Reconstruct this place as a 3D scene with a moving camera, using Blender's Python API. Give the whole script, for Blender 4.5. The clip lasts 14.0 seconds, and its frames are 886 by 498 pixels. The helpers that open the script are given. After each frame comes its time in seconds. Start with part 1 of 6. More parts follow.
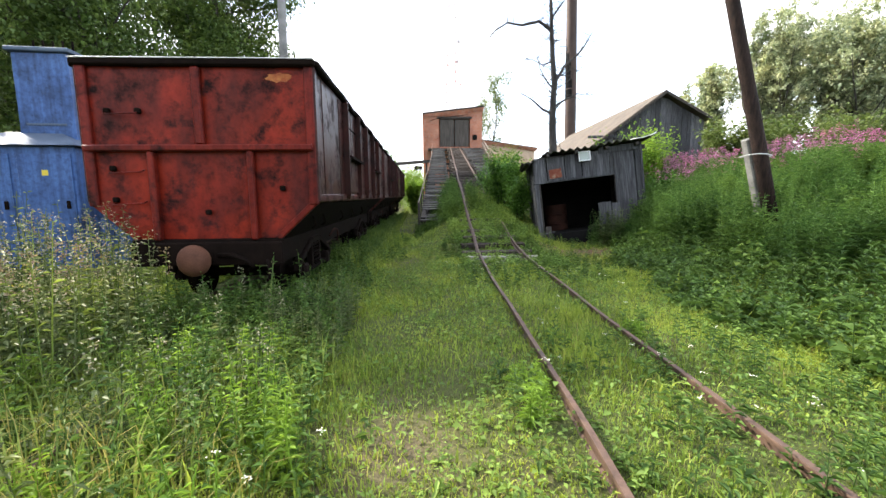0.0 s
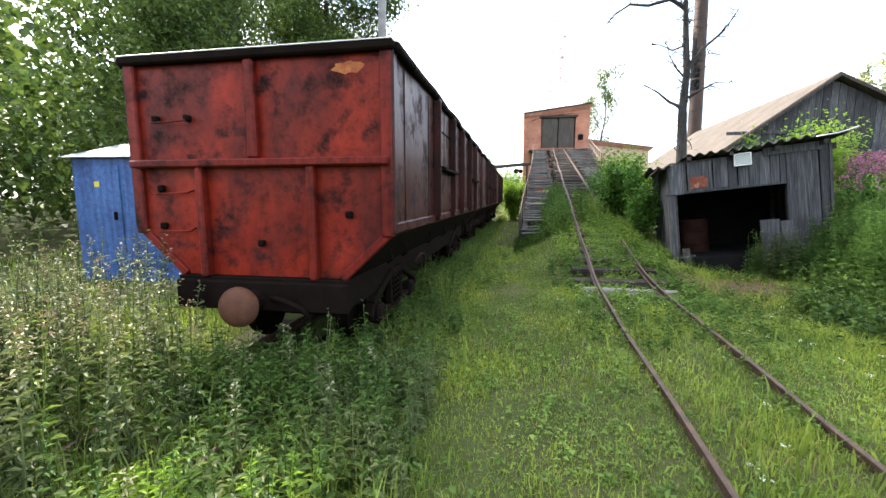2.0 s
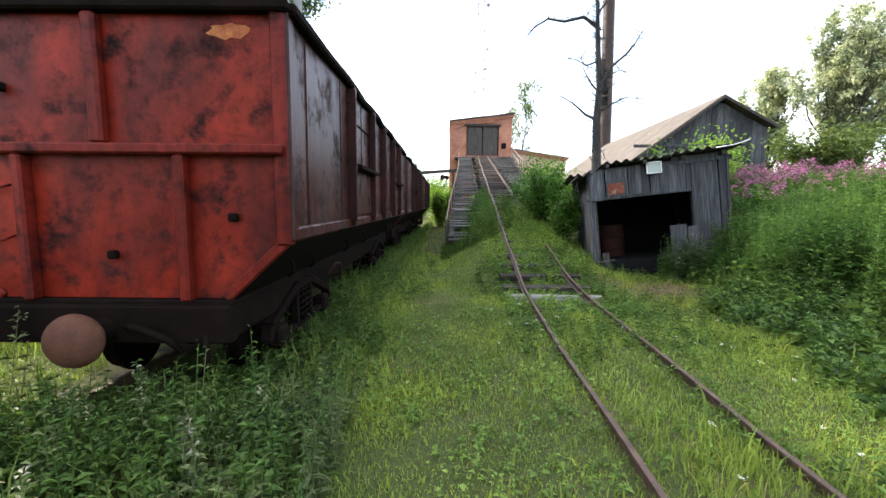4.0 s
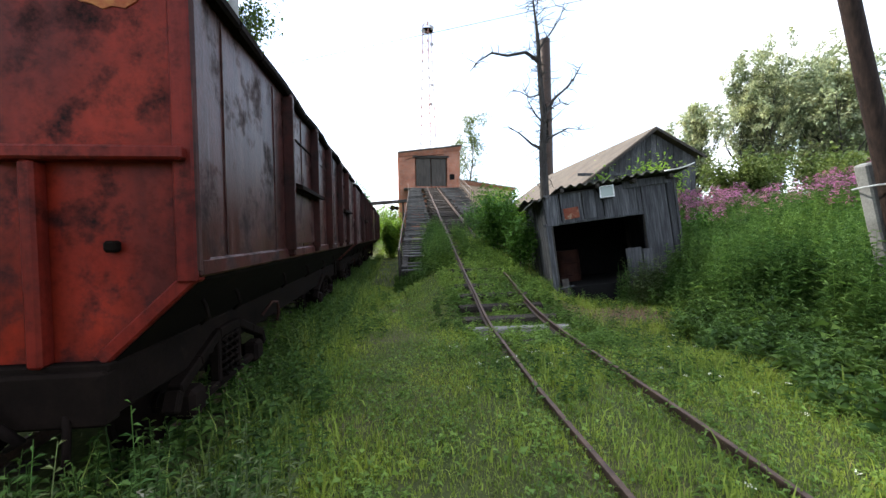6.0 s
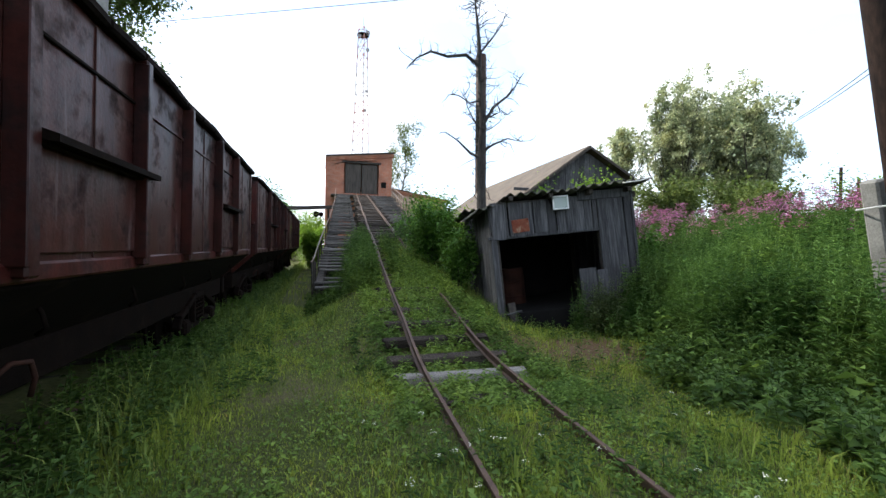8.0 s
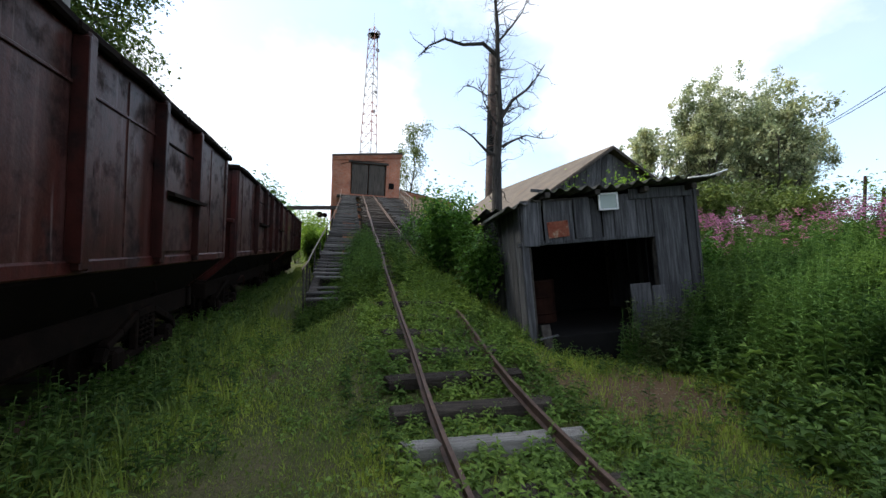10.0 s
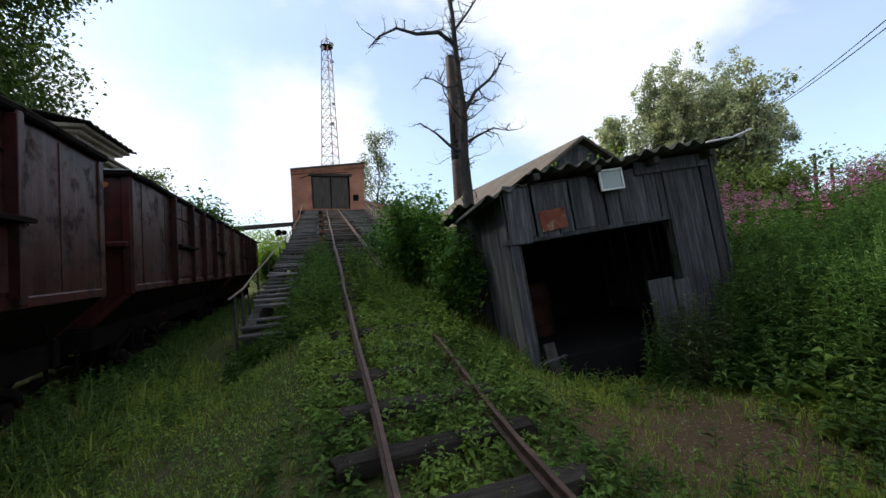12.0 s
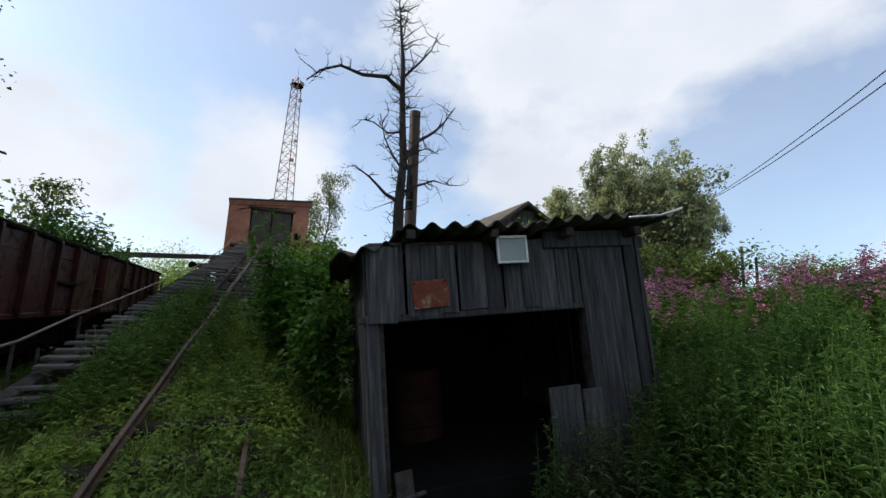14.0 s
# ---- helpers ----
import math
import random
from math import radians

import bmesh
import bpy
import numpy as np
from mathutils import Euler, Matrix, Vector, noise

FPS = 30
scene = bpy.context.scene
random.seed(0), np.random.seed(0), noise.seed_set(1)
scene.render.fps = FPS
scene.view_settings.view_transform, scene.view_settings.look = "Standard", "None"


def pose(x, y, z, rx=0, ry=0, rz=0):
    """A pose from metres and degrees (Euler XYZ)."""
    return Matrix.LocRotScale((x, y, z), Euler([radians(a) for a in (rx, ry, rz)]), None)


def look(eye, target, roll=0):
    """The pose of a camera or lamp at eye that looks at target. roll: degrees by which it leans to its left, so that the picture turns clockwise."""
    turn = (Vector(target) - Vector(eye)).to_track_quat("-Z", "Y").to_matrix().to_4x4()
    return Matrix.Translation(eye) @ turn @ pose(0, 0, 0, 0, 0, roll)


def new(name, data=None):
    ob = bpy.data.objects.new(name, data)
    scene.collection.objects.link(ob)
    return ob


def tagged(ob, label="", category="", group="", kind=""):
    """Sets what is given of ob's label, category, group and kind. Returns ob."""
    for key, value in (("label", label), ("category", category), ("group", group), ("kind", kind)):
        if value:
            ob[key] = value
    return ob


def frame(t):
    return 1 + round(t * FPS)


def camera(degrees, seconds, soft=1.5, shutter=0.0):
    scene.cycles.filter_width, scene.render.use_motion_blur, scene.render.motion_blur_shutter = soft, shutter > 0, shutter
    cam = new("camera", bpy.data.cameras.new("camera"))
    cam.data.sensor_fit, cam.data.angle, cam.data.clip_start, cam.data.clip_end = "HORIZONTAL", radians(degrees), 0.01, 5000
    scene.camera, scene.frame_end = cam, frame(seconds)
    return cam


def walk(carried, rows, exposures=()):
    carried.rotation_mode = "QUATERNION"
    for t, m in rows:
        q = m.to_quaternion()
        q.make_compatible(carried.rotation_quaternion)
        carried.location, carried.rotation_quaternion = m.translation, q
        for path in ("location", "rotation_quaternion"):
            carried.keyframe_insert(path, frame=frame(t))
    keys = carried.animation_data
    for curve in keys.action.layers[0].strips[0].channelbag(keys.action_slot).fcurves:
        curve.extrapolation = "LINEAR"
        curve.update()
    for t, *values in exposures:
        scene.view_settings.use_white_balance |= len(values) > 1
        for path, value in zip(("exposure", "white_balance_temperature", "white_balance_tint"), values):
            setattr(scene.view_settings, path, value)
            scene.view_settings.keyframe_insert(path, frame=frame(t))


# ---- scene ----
cam = camera(94.0, 14.0, soft=1.5)
PATH = [
    (0, (-1.231, -1.451, 1.237), (-1.127, 0.530, 0.980), -0.5),
    (0.5, (-1.237, -1.022, 1.285), (-1.257, 0.969, 1.105), -0.6),
    (1, (-1.199, -0.719, 1.414), (-1.320, 1.261, 1.159), 0.5),
    (1.5, (-1.264, -0.408, 1.384), (-1.391, 1.576, 1.165), -0.6),
    (2, (-1.376, -0.027, 1.472), (-1.725, 1.927, 1.223), 0.0),
    (2.5, (-1.362, 0.192, 1.454), (-1.676, 2.152, 1.211), 0.9),
    (3, (-1.271, 0.389, 1.482), (-1.386, 2.362, 1.177), -0.5),
    (5.5, (-1.516, 0.59, 1.325), (-1.426, 2.587, 1.274), 0.8),
    (6, (-1.414, 1.069, 1.359), (-1.181, 3.055, 1.292), -0.9),
    (6.5, (-1.32, 1.456, 1.346), (-1.112, 3.445, 1.3), -0.1),
    (7, (-1.264, 1.913, 1.366), (-0.884, 3.876, 1.293), 0.4),
    (7.5, (-1.19, 2.326, 1.364), (-0.629, 4.246, 1.346), 1.1),
    (10, (-0.896, 4.126, 1.403), (-0.363, 6.053, 1.412), 2.2),
    (10.5, (-0.819, 4.487, 1.409), (-0.384, 6.438, 1.482), 1.5),
    (11, (-0.693, 4.852, 1.403), (-0.266, 6.805, 1.478), -1.8),
    (11.5, (-0.605, 5.161, 1.401), (0.273, 6.955, 1.507), -1.6),
    (12, (-0.43, 5.472, 1.39), (0.227, 7.361, 1.439), -2.8),
    (12.5, (-0.155, 5.738, 1.45), (0.142, 7.716, 1.442), -1.6),
    (13, (0.108, 5.947, 1.539), (0.609, 7.88, 1.659), -0.7),
    (13.5, (0.511, 6.142, 1.534), (1.115, 8.029, 1.807), 1.5),
    (14, (0.916, 6.303, 1.643), (1.763, 8.09, 1.941), 2.9),
]
walk(cam, [(t, look(eye, target, roll)) for t, eye, target, roll in PATH],
     exposures=[(0.0, 1.62, 6700, 10), (1.0, 1.78, 6700, 10), (2.0, 1.88, 6600, 10), (3.0, 1.78, 6500, 10), (5.5, 1.42, 6400, 10), (6.0, 1.22, 6300, 9), (7.5, 1.0, 6300, 9),
                (10.0, 0.52, 6300, 9), (11.5, 0.10, 6300, 9), (12.0, 0.14, 6300, 9), (14.0, -0.22, 6300, 9)])

# ---- world, sun ----
SUN_AZ, SUN_EL = 58.0, 36.0            # degrees to the left of +y, and above the horizon
world = bpy.data.worlds.new("sky")
scene.world = world
world.use_nodes = True
wn, wl = world.node_tree.nodes, world.node_tree.links
wn.clear()
w_out = wn.new("ShaderNodeOutputWorld")
w_bg = wn.new("ShaderNodeBackground")
w_bg.inputs["Strength"].default_value = 0.15
w_sky = wn.new("ShaderNodeTexSky")
w_sky.sky_type = "NISHITA"
w_sky.sun_disc = False
w_sky.sun_elevation = radians(SUN_EL)
w_sky.sun_rotation = radians(-SUN_AZ)
w_sky.dust_density = 1.5
w_co = wn.new("ShaderNodeTexCoord")
w_map = wn.new("ShaderNodeMapping")
w_map.inputs["Scale"].default_value = (1.0, 1.0, 1.5)
w_map.inputs["Location"].default_value = (0.35, 0.1, 0.2)
w_noise = wn.new("ShaderNodeTexNoise")
w_noise.inputs["Scale"].default_value = 2.1
w_noise.inputs["Detail"].default_value = 8.0
w_noise.inputs["Roughness"].default_value = 0.55
w_ramp = wn.new("ShaderNodeValToRGB")
w_ramp.color_ramp.elements[0].position = 0.42
w_ramp.color_ramp.elements[0].color = (0.34, 0.34, 0.34, 1)
w_ramp.color_ramp.elements[1].position = 0.60
w_tone = wn.new("ShaderNodeTexNoise")
w_tone.inputs["Scale"].default_value = 3.0
w_tone.inputs["Detail"].default_value = 5.0
w_cloud = wn.new("ShaderNodeMix")
w_cloud.data_type = "RGBA"
w_cloud.inputs["A"].default_value = (4.9, 5.3, 6.0, 1)
w_cloud.inputs["B"].default_value = (8.2, 8.2, 8.4, 1)
w_mix = wn.new("ShaderNodeMix")
w_mix.data_type = "RGBA"
wl.new(w_co.outputs["Generated"], w_map.inputs["Vector"])
wl.new(w_map.outputs["Vector"], w_noise.inputs["Vector"])
wl.new(w_map.outputs["Vector"], w_tone.inputs["Vector"])
w_cover = w_noise.outputs["Fac"]
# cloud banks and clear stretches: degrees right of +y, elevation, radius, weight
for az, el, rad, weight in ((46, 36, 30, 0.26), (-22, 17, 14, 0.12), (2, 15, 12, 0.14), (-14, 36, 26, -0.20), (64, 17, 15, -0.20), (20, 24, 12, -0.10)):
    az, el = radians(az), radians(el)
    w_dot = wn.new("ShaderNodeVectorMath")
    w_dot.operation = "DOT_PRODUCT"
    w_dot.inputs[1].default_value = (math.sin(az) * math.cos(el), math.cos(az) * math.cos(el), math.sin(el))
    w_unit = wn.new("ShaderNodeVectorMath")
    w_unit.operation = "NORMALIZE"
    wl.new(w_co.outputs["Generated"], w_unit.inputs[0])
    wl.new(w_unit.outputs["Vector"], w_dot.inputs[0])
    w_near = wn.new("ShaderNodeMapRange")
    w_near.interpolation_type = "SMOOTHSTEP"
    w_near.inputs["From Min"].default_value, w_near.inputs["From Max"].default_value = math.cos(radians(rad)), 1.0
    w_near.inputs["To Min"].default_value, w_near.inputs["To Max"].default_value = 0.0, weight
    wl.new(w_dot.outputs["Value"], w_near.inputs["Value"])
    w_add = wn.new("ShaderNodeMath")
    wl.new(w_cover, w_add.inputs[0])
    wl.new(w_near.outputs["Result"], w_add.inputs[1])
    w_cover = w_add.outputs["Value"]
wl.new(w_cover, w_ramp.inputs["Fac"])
wl.new(w_tone.outputs["Fac"], w_cloud.inputs["Factor"])
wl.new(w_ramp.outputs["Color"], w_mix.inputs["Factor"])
w_gain = wn.new("ShaderNodeMix")
w_gain.data_type, w_gain.blend_type = "RGBA", "MULTIPLY"
w_gain.inputs["Factor"].default_value = 1.0
w_gain.inputs["B"].default_value = (1.25, 1.43, 1.56, 1)
wl.new(w_sky.outputs["Color"], w_gain.inputs["A"])
wl.new(w_gain.outputs["Result"], w_mix.inputs["A"])
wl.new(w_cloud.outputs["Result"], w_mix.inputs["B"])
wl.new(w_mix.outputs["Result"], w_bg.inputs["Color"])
wl.new(w_bg.outputs["Background"], w_out.inputs["Surface"])

sun_data = bpy.data.lights.new("sun", "SUN")
sun_data.energy, sun_data.angle, sun_data.color = 4.0, radians(1.5), (1.0, 0.94, 0.82)
sun = new("sun", sun_data)
_s = Vector((-math.sin(radians(SUN_AZ)) * math.cos(radians(SUN_EL)), math.cos(radians(SUN_AZ)) * math.cos(radians(SUN_EL)), math.sin(radians(SUN_EL))))
sun.matrix_world = look(_s * 60, (0, 0, 0))


# ---- materials ----
def shader(name):
    m = bpy.data.materials.new(name)
    m.use_nodes = True
    return m, m.node_tree.nodes, m.node_tree.links, m.node_tree.nodes["Principled BSDF"]


def ramp_of(nodes, stops):
    r = nodes.new("ShaderNodeValToRGB")
    while len(r.color_ramp.elements) < len(stops):
        r.color_ramp.elements.new(0.5)
    for e, (p, c) in zip(r.color_ramp.elements, stops):
        e.position, e.color = p, (*c, 1)
    return r


def noise_of(nodes, links, vec, scale, detail=5.0, rough=0.55):
    n = nodes.new("ShaderNodeTexNoise")
    n.inputs["Scale"].default_value, n.inputs["Detail"].default_value, n.inputs["Roughness"].default_value = scale, detail, rough
    if vec is not None:
        links.new(vec, n.inputs["Vector"])
    return n


def mixed(nodes, links, fac, a, b, mode="MIX", amount=1.0):
    m = nodes.new("ShaderNodeMix")
    m.data_type, m.blend_type = "RGBA", mode
    m.inputs["Factor"].default_value = amount
    if fac is not None:
        links.new(fac, m.inputs["Factor"])
    for key, v in (("A", a), ("B", b)):
        if isinstance(v, tuple):
            m.inputs[key].default_value = (*v, 1)
        else:
            links.new(v, m.inputs[key])
    return m.outputs["Result"]


def coords(nodes, links, scale=(1, 1, 1)):
    c = nodes.new("ShaderNodeTexCoord")
    m = nodes.new("ShaderNodeMapping")
    m.inputs["Scale"].default_value = scale
    links.new(c.outputs["Object"], m.inputs["Vector"])
    return m.outputs["Vector"]


def bump(nodes, links, bsdf, height, strength=0.4, dist=0.01):
    b = nodes.new("ShaderNodeBump")
    b.inputs["Strength"].default_value, b.inputs["Distance"].default_value = strength, dist
    links.new(height, b.inputs["Height"])
    links.new(b.outputs["Normal"], bsdf.inputs["Normal"])


def surface(name, stops, scale=6.0, rough=0.7, metal=0.0, stretch=(1, 1, 1), fine=60.0, relief=0.3, dist=0.005, stain=None, per_object=0.0):
    """A worn surface: a broad colour variation, fine grain, stains, relief."""
    m, n, l, b = shader(name)
    v = coords(n, l, stretch)
    big = noise_of(n, l, v, scale)
    r = ramp_of(n, stops)
    l.new(big.outputs["Fac"], r.inputs["Fac"])
    col = r.outputs["Color"]
    grain = noise_of(n, l, v, fine, 4.0)
    g = ramp_of(n, [(0.3, (0.72, 0.72, 0.72)), (0.7, (1.15, 1.15, 1.15))])
    l.new(grain.outputs["Fac"], g.inputs["Fac"])
    col = mixed(n, l, None, col, g.outputs["Color"], "MULTIPLY", 0.8)
    if stain:
        s = noise_of(n, l, v, stain[0], 6.0, 0.65)
        sr = ramp_of(n, [(stain[1], (0, 0, 0)), (stain[1] + 0.12, (1, 1, 1))])
        l.new(s.outputs["Fac"], sr.inputs["Fac"])
        col = mixed(n, l, sr.outputs["Color"], col, stain[2])
    if per_object:
        oi = n.new("ShaderNodeObjectInfo")
        pr = ramp_of(n, [(0.0, (1 - per_object,) * 3), (1.0, (1 + per_object,) * 3)])
        l.new(oi.outputs["Random"], pr.inputs["Fac"])
        col = mixed(n, l, None, col, pr.outputs["Color"], "MULTIPLY", 1.0)
    l.new(col, b.inputs["Base Color"])
    rr = n.new("ShaderNodeMapRange")
    rr.inputs["To Min"].default_value, rr.inputs["To Max"].default_value = max(0.05, rough - 0.15), min(1.0, rough + 0.12)
    l.new(big.outputs["Fac"], rr.inputs["Value"])
    l.new(rr.outputs["Result"], b.inputs["Roughness"])
    b.inputs["Metallic"].default_value = metal
    b.inputs["Specular IOR Level"].default_value = 0.12 if rough >= 0.75 else 0.3
    bump(n, l, b, grain.outputs["Fac"], relief, dist)
    return m


def leaf_material(name, dark, light, through_light=0.4, rough=0.55):
    """Leaves and blades: each island has its own tone; light passes through."""
    m, n, l, b = shader(name)
    g = n.new("ShaderNodeNewGeometry")
    r = ramp_of(n, [(0.0, dark), (0.75, light), (1.0, tuple(min(1, c * 1.25) for c in light))])
    l.new(g.outputs["Random Per Island"], r.inputs["Fac"])
    v = coords(n, l)
    big = noise_of(n, l, v, 1.0, 4.0)
    br = ramp_of(n, [(0.32, (0.62, 0.68, 0.60)), (0.5, (1.0, 0.98, 0.9)), (0.68, (1.38, 1.22, 0.98))])
    l.new(big.outputs["Fac"], br.inputs["Fac"])
    col = mixed(n, l, None, r.outputs["Color"], br.outputs["Color"], "MULTIPLY", 1.0)
    l.new(col, b.inputs["Base Color"])
    b.inputs["Roughness"].default_value = rough
    b.inputs["Specular IOR Level"].default_value = 0.2
    t = n.new("ShaderNodeBsdfTranslucent")
    l.new(mixed(n, l, None, col, (1.0, 1.0, 0.68), "MULTIPLY", 0.6), t.inputs["Color"])
    mx = n.new("ShaderNodeMixShader")
    mx.inputs["Fac"].default_value = through_light
    l.new(b.outputs["BSDF"], mx.inputs[1])
    l.new(t.outputs["BSDF"], mx.inputs[2])
    l.new(mx.outputs["Shader"], n["Material Output"].inputs["Surface"])
    return m


def paint_over_rust(name, paint_a, paint_b, rust, wear=0.56, streak=3.0, rough=0.5, dull=None, gloss=0.22, runs=None):
    """Old paint, faded in patches, worn through to rust, with streaks that run down."""
    m, n, l, b = shader(name)
    v = coords(n, l)
    vs = coords(n, l, (streak * 2.2, streak * 2.2, 0.35))
    big = noise_of(n, l, v, 1.3, 6.0, 0.6)
    r = ramp_of(n, [(0.3, paint_a), (0.7, paint_b)])
    l.new(big.outputs["Fac"], r.inputs["Fac"])
    col = r.outputs["Color"]
    if dull:
        s0 = noise_of(n, l, vs, 1.6, 5.0)
        d0 = ramp_of(n, [(0.42, (0, 0, 0)), (0.66, (1, 1, 1))])
        l.new(s0.outputs["Fac"], d0.inputs["Fac"])
        col = mixed(n, l, d0.outputs["Color"], col, dull)
    spots = noise_of(n, l, v, 3.6, 9.0, 0.68)
    w = ramp_of(n, [(wear - 0.04, (0, 0, 0)), (wear + 0.12, (1, 1, 1))])
    l.new(spots.outputs["Fac"], w.inputs["Fac"])
    col = mixed(n, l, w.outputs["Color"], col, rust)
    st = noise_of(n, l, vs, 2.2, 4.0)
    sr = ramp_of(n, [(0.35, (0.55, 0.5, 0.5)), (0.62, (1.05, 1.05, 1.05))])
    l.new(st.outputs["Fac"], sr.inputs["Fac"])
    col = mixed(n, l, None, col, sr.outputs["Color"], "MULTIPLY", 0.75)
    mott = noise_of(n, l, v, 11.0, 7.0, 0.7)
    mr = ramp_of(n, [(0.34, (0.55, 0.52, 0.52)), (0.52, (1.0, 1.0, 1.0)), (0.7, (1.22, 1.15, 1.12))])
    l.new(mott.outputs["Fac"], mr.inputs["Fac"])
    col = mixed(n, l, None, col, mr.outputs["Color"], "MULTIPLY", 0.85)
    soot = noise_of(n, l, v, 0.9, 7.0, 0.66)
    so = ramp_of(n, [(0.50, (1, 1, 1)), (0.64, (0.34, 0.36, 0.38))])
    l.new(soot.outputs["Fac"], so.inputs["Fac"])
    col = mixed(n, l, None, col, so.outputs["Color"], "MULTIPLY", 0.8)
    if runs:
        ru = noise_of(n, l, coords(n, l, (9.0, 9.0, 0.5)), 2.4, 5.0, 0.6)
        rn = ramp_of(n, [(0.60, (0, 0, 0)), (0.72, (1, 1, 1))])
        l.new(ru.outputs["Fac"], rn.inputs["Fac"])
        col = mixed(n, l, rn.outputs["Color"], col, runs)
    l.new(col, b.inputs["Base Color"])
    rr = n.new("ShaderNodeMapRange")
    rr.inputs["To Min"].default_value, rr.inputs["To Max"].default_value = rough - 0.12, 0.85
    l.new(w.outputs["Color"], rr.inputs["Value"])
    l.new(rr.outputs["Result"], b.inputs["Roughness"])
    b.inputs["Specular IOR Level"].default_value = gloss
    fine = noise_of(n, l, v, 45.0, 5.0)
    bump(n, l, b, fine.outputs["Fac"], 0.25, 0.006)
    return m


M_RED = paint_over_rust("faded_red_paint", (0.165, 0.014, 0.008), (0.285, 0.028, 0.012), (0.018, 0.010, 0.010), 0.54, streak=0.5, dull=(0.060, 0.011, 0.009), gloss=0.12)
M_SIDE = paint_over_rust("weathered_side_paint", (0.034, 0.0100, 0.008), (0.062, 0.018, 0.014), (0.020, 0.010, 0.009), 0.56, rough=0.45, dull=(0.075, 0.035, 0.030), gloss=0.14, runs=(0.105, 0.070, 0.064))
M_TRIM = paint_over_rust("red_trim_paint", (0.105, 0.011, 0.008), (0.180, 0.019, 0.011), (0.024, 0.011, 0.009), 0.56, rough=0.55, gloss=0.12)
M_POST = paint_over_rust("dull_red_brown_trim", (0.028, 0.0075, 0.006), (0.052, 0.012, 0.009), (0.016, 0.009, 0.008), 0.55, rough=0.5)
M_SOLE = paint_over_rust("dull_red_sole_paint", (0.040, 0.0085, 0.007), (0.070, 0.013, 0.010), (0.018, 0.009, 0.008), 0.54, rough=0.55)
# grimy steel, darkened further so its colour carries the shade under the wagons
M_DARK = surface("grimy_shade_dark_steel", [(0.3, (0.0042, 0.0028, 0.0022)), (0.7, (0.012, 0.0076, 0.0058))], 5.0, 0.85, 0.0, stain=(3.0, 0.60, (0.018, 0.011, 0.008)))
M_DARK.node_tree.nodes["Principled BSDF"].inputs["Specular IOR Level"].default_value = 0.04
M_BUFFER = surface("rusty_ball_steel", [(0.3, (0.070, 0.030, 0.020)), (0.7, (0.135, 0.060, 0.036))], 4.0, 0.75, 0.0, fine=80, stain=(5.0, 0.58, (0.21, 0.105, 0.055)))
M_OLDRUST = surface("dark_old_rust", [(0.3, (0.020, 0.009, 0.007)), (0.7, (0.045, 0.019, 0.013))], 4.0, 0.85, 0.1)
M_RAIL = surface("rusty_rail_steel", [(0.3, (0.060, 0.036, 0.027)), (0.7, (0.135, 0.082, 0.058))], 9.0, 0.68, 0.15, stain=(4.0, 0.6, (0.055, 0.035, 0.03)))
M_SLEEPER = surface("old_sleeper_wood", [(0.3, (0.028, 0.022, 0.018)), (0.7, (0.085, 0.070, 0.058))], 3.0, 0.9, 0.0, (1.2, 12, 12), 40, 0.9, 0.012, per_object=0.35)
M_PALEWOOD = surface("bleached_plank_wood", [(0.3, (0.20, 0.18, 0.16)), (0.7, (0.36, 0.34, 0.31))], 3.0, 0.9, 0.0, (1.2, 14, 14), 40, 0.9, 0.008, per_object=0.25)
M_BOARD = surface("grey_weathered_board", [(0.25, (0.025, 0.025, 0.028)), (0.5, (0.066, 0.066, 0.070)), (0.78, (0.135, 0.136, 0.138))], 2.6, 0.85, 0.0, (14, 14, 0.9), 34, 0.9, 0.006, stain=(1.6, 0.62, (0.035, 0.034, 0.035)), per_object=0.35)
M_TREAD = surface("grey_tread_wood", [(0.3, (0.065, 0.060, 0.056)), (0.7, (0.165, 0.155, 0.145))], 3.0, 0.9, 0.0, (1.5, 12, 12), 30, 0.8, 0.008, per_object=0.45)
M_BEAM = surface("dark_beam_wood", [(0.3, (0.030, 0.026, 0.023)), (0.7, (0.085, 0.075, 0.066))], 3.0, 0.9, 0.0, (4, 4, 4), 30, 0.8, 0.01)
M_SLATE = surface("mossy_corrugated_sheet", [(0.3, (0.030, 0.030, 0.026)), (0.7, (0.095, 0.092, 0.080))], 4.0, 0.9, 0.0, fine=50, relief=0.7, stain=(2.5, 0.55, (0.030, 0.042, 0.014)))
M_BARNROOF = surface("bleached_roof_sheet", [(0.3, (0.085, 0.068, 0.054)), (0.7, (0.15, 0.122, 0.098))], 1.0, 0.8, 0.0, fine=12, stain=(0.8, 0.62, (0.14, 0.09, 0.06)))
M_BARK = surface("dark_bark", [(0.3, (0.025, 0.021, 0.018)), (0.7, (0.085, 0.075, 0.066))], 6.0, 0.95, 0.0, (3, 3, 0.7), 30, 1.0, 0.02)
M_DEAD = surface("dead_grey_bark", [(0.3, (0.022, 0.020, 0.019)), (0.7, (0.075, 0.069, 0.065))], 4.0, 0.95, 0.0, (3, 3, 0.5), 24, 1.0, 0.02)
M_POLE = surface("tarred_pole_wood", [(0.3, (0.012, 0.008, 0.007)), (0.7, (0.042, 0.026, 0.021))], 3.0, 0.8, 0.0, (9, 9, 0.6), 30, 0.9, 0.008)
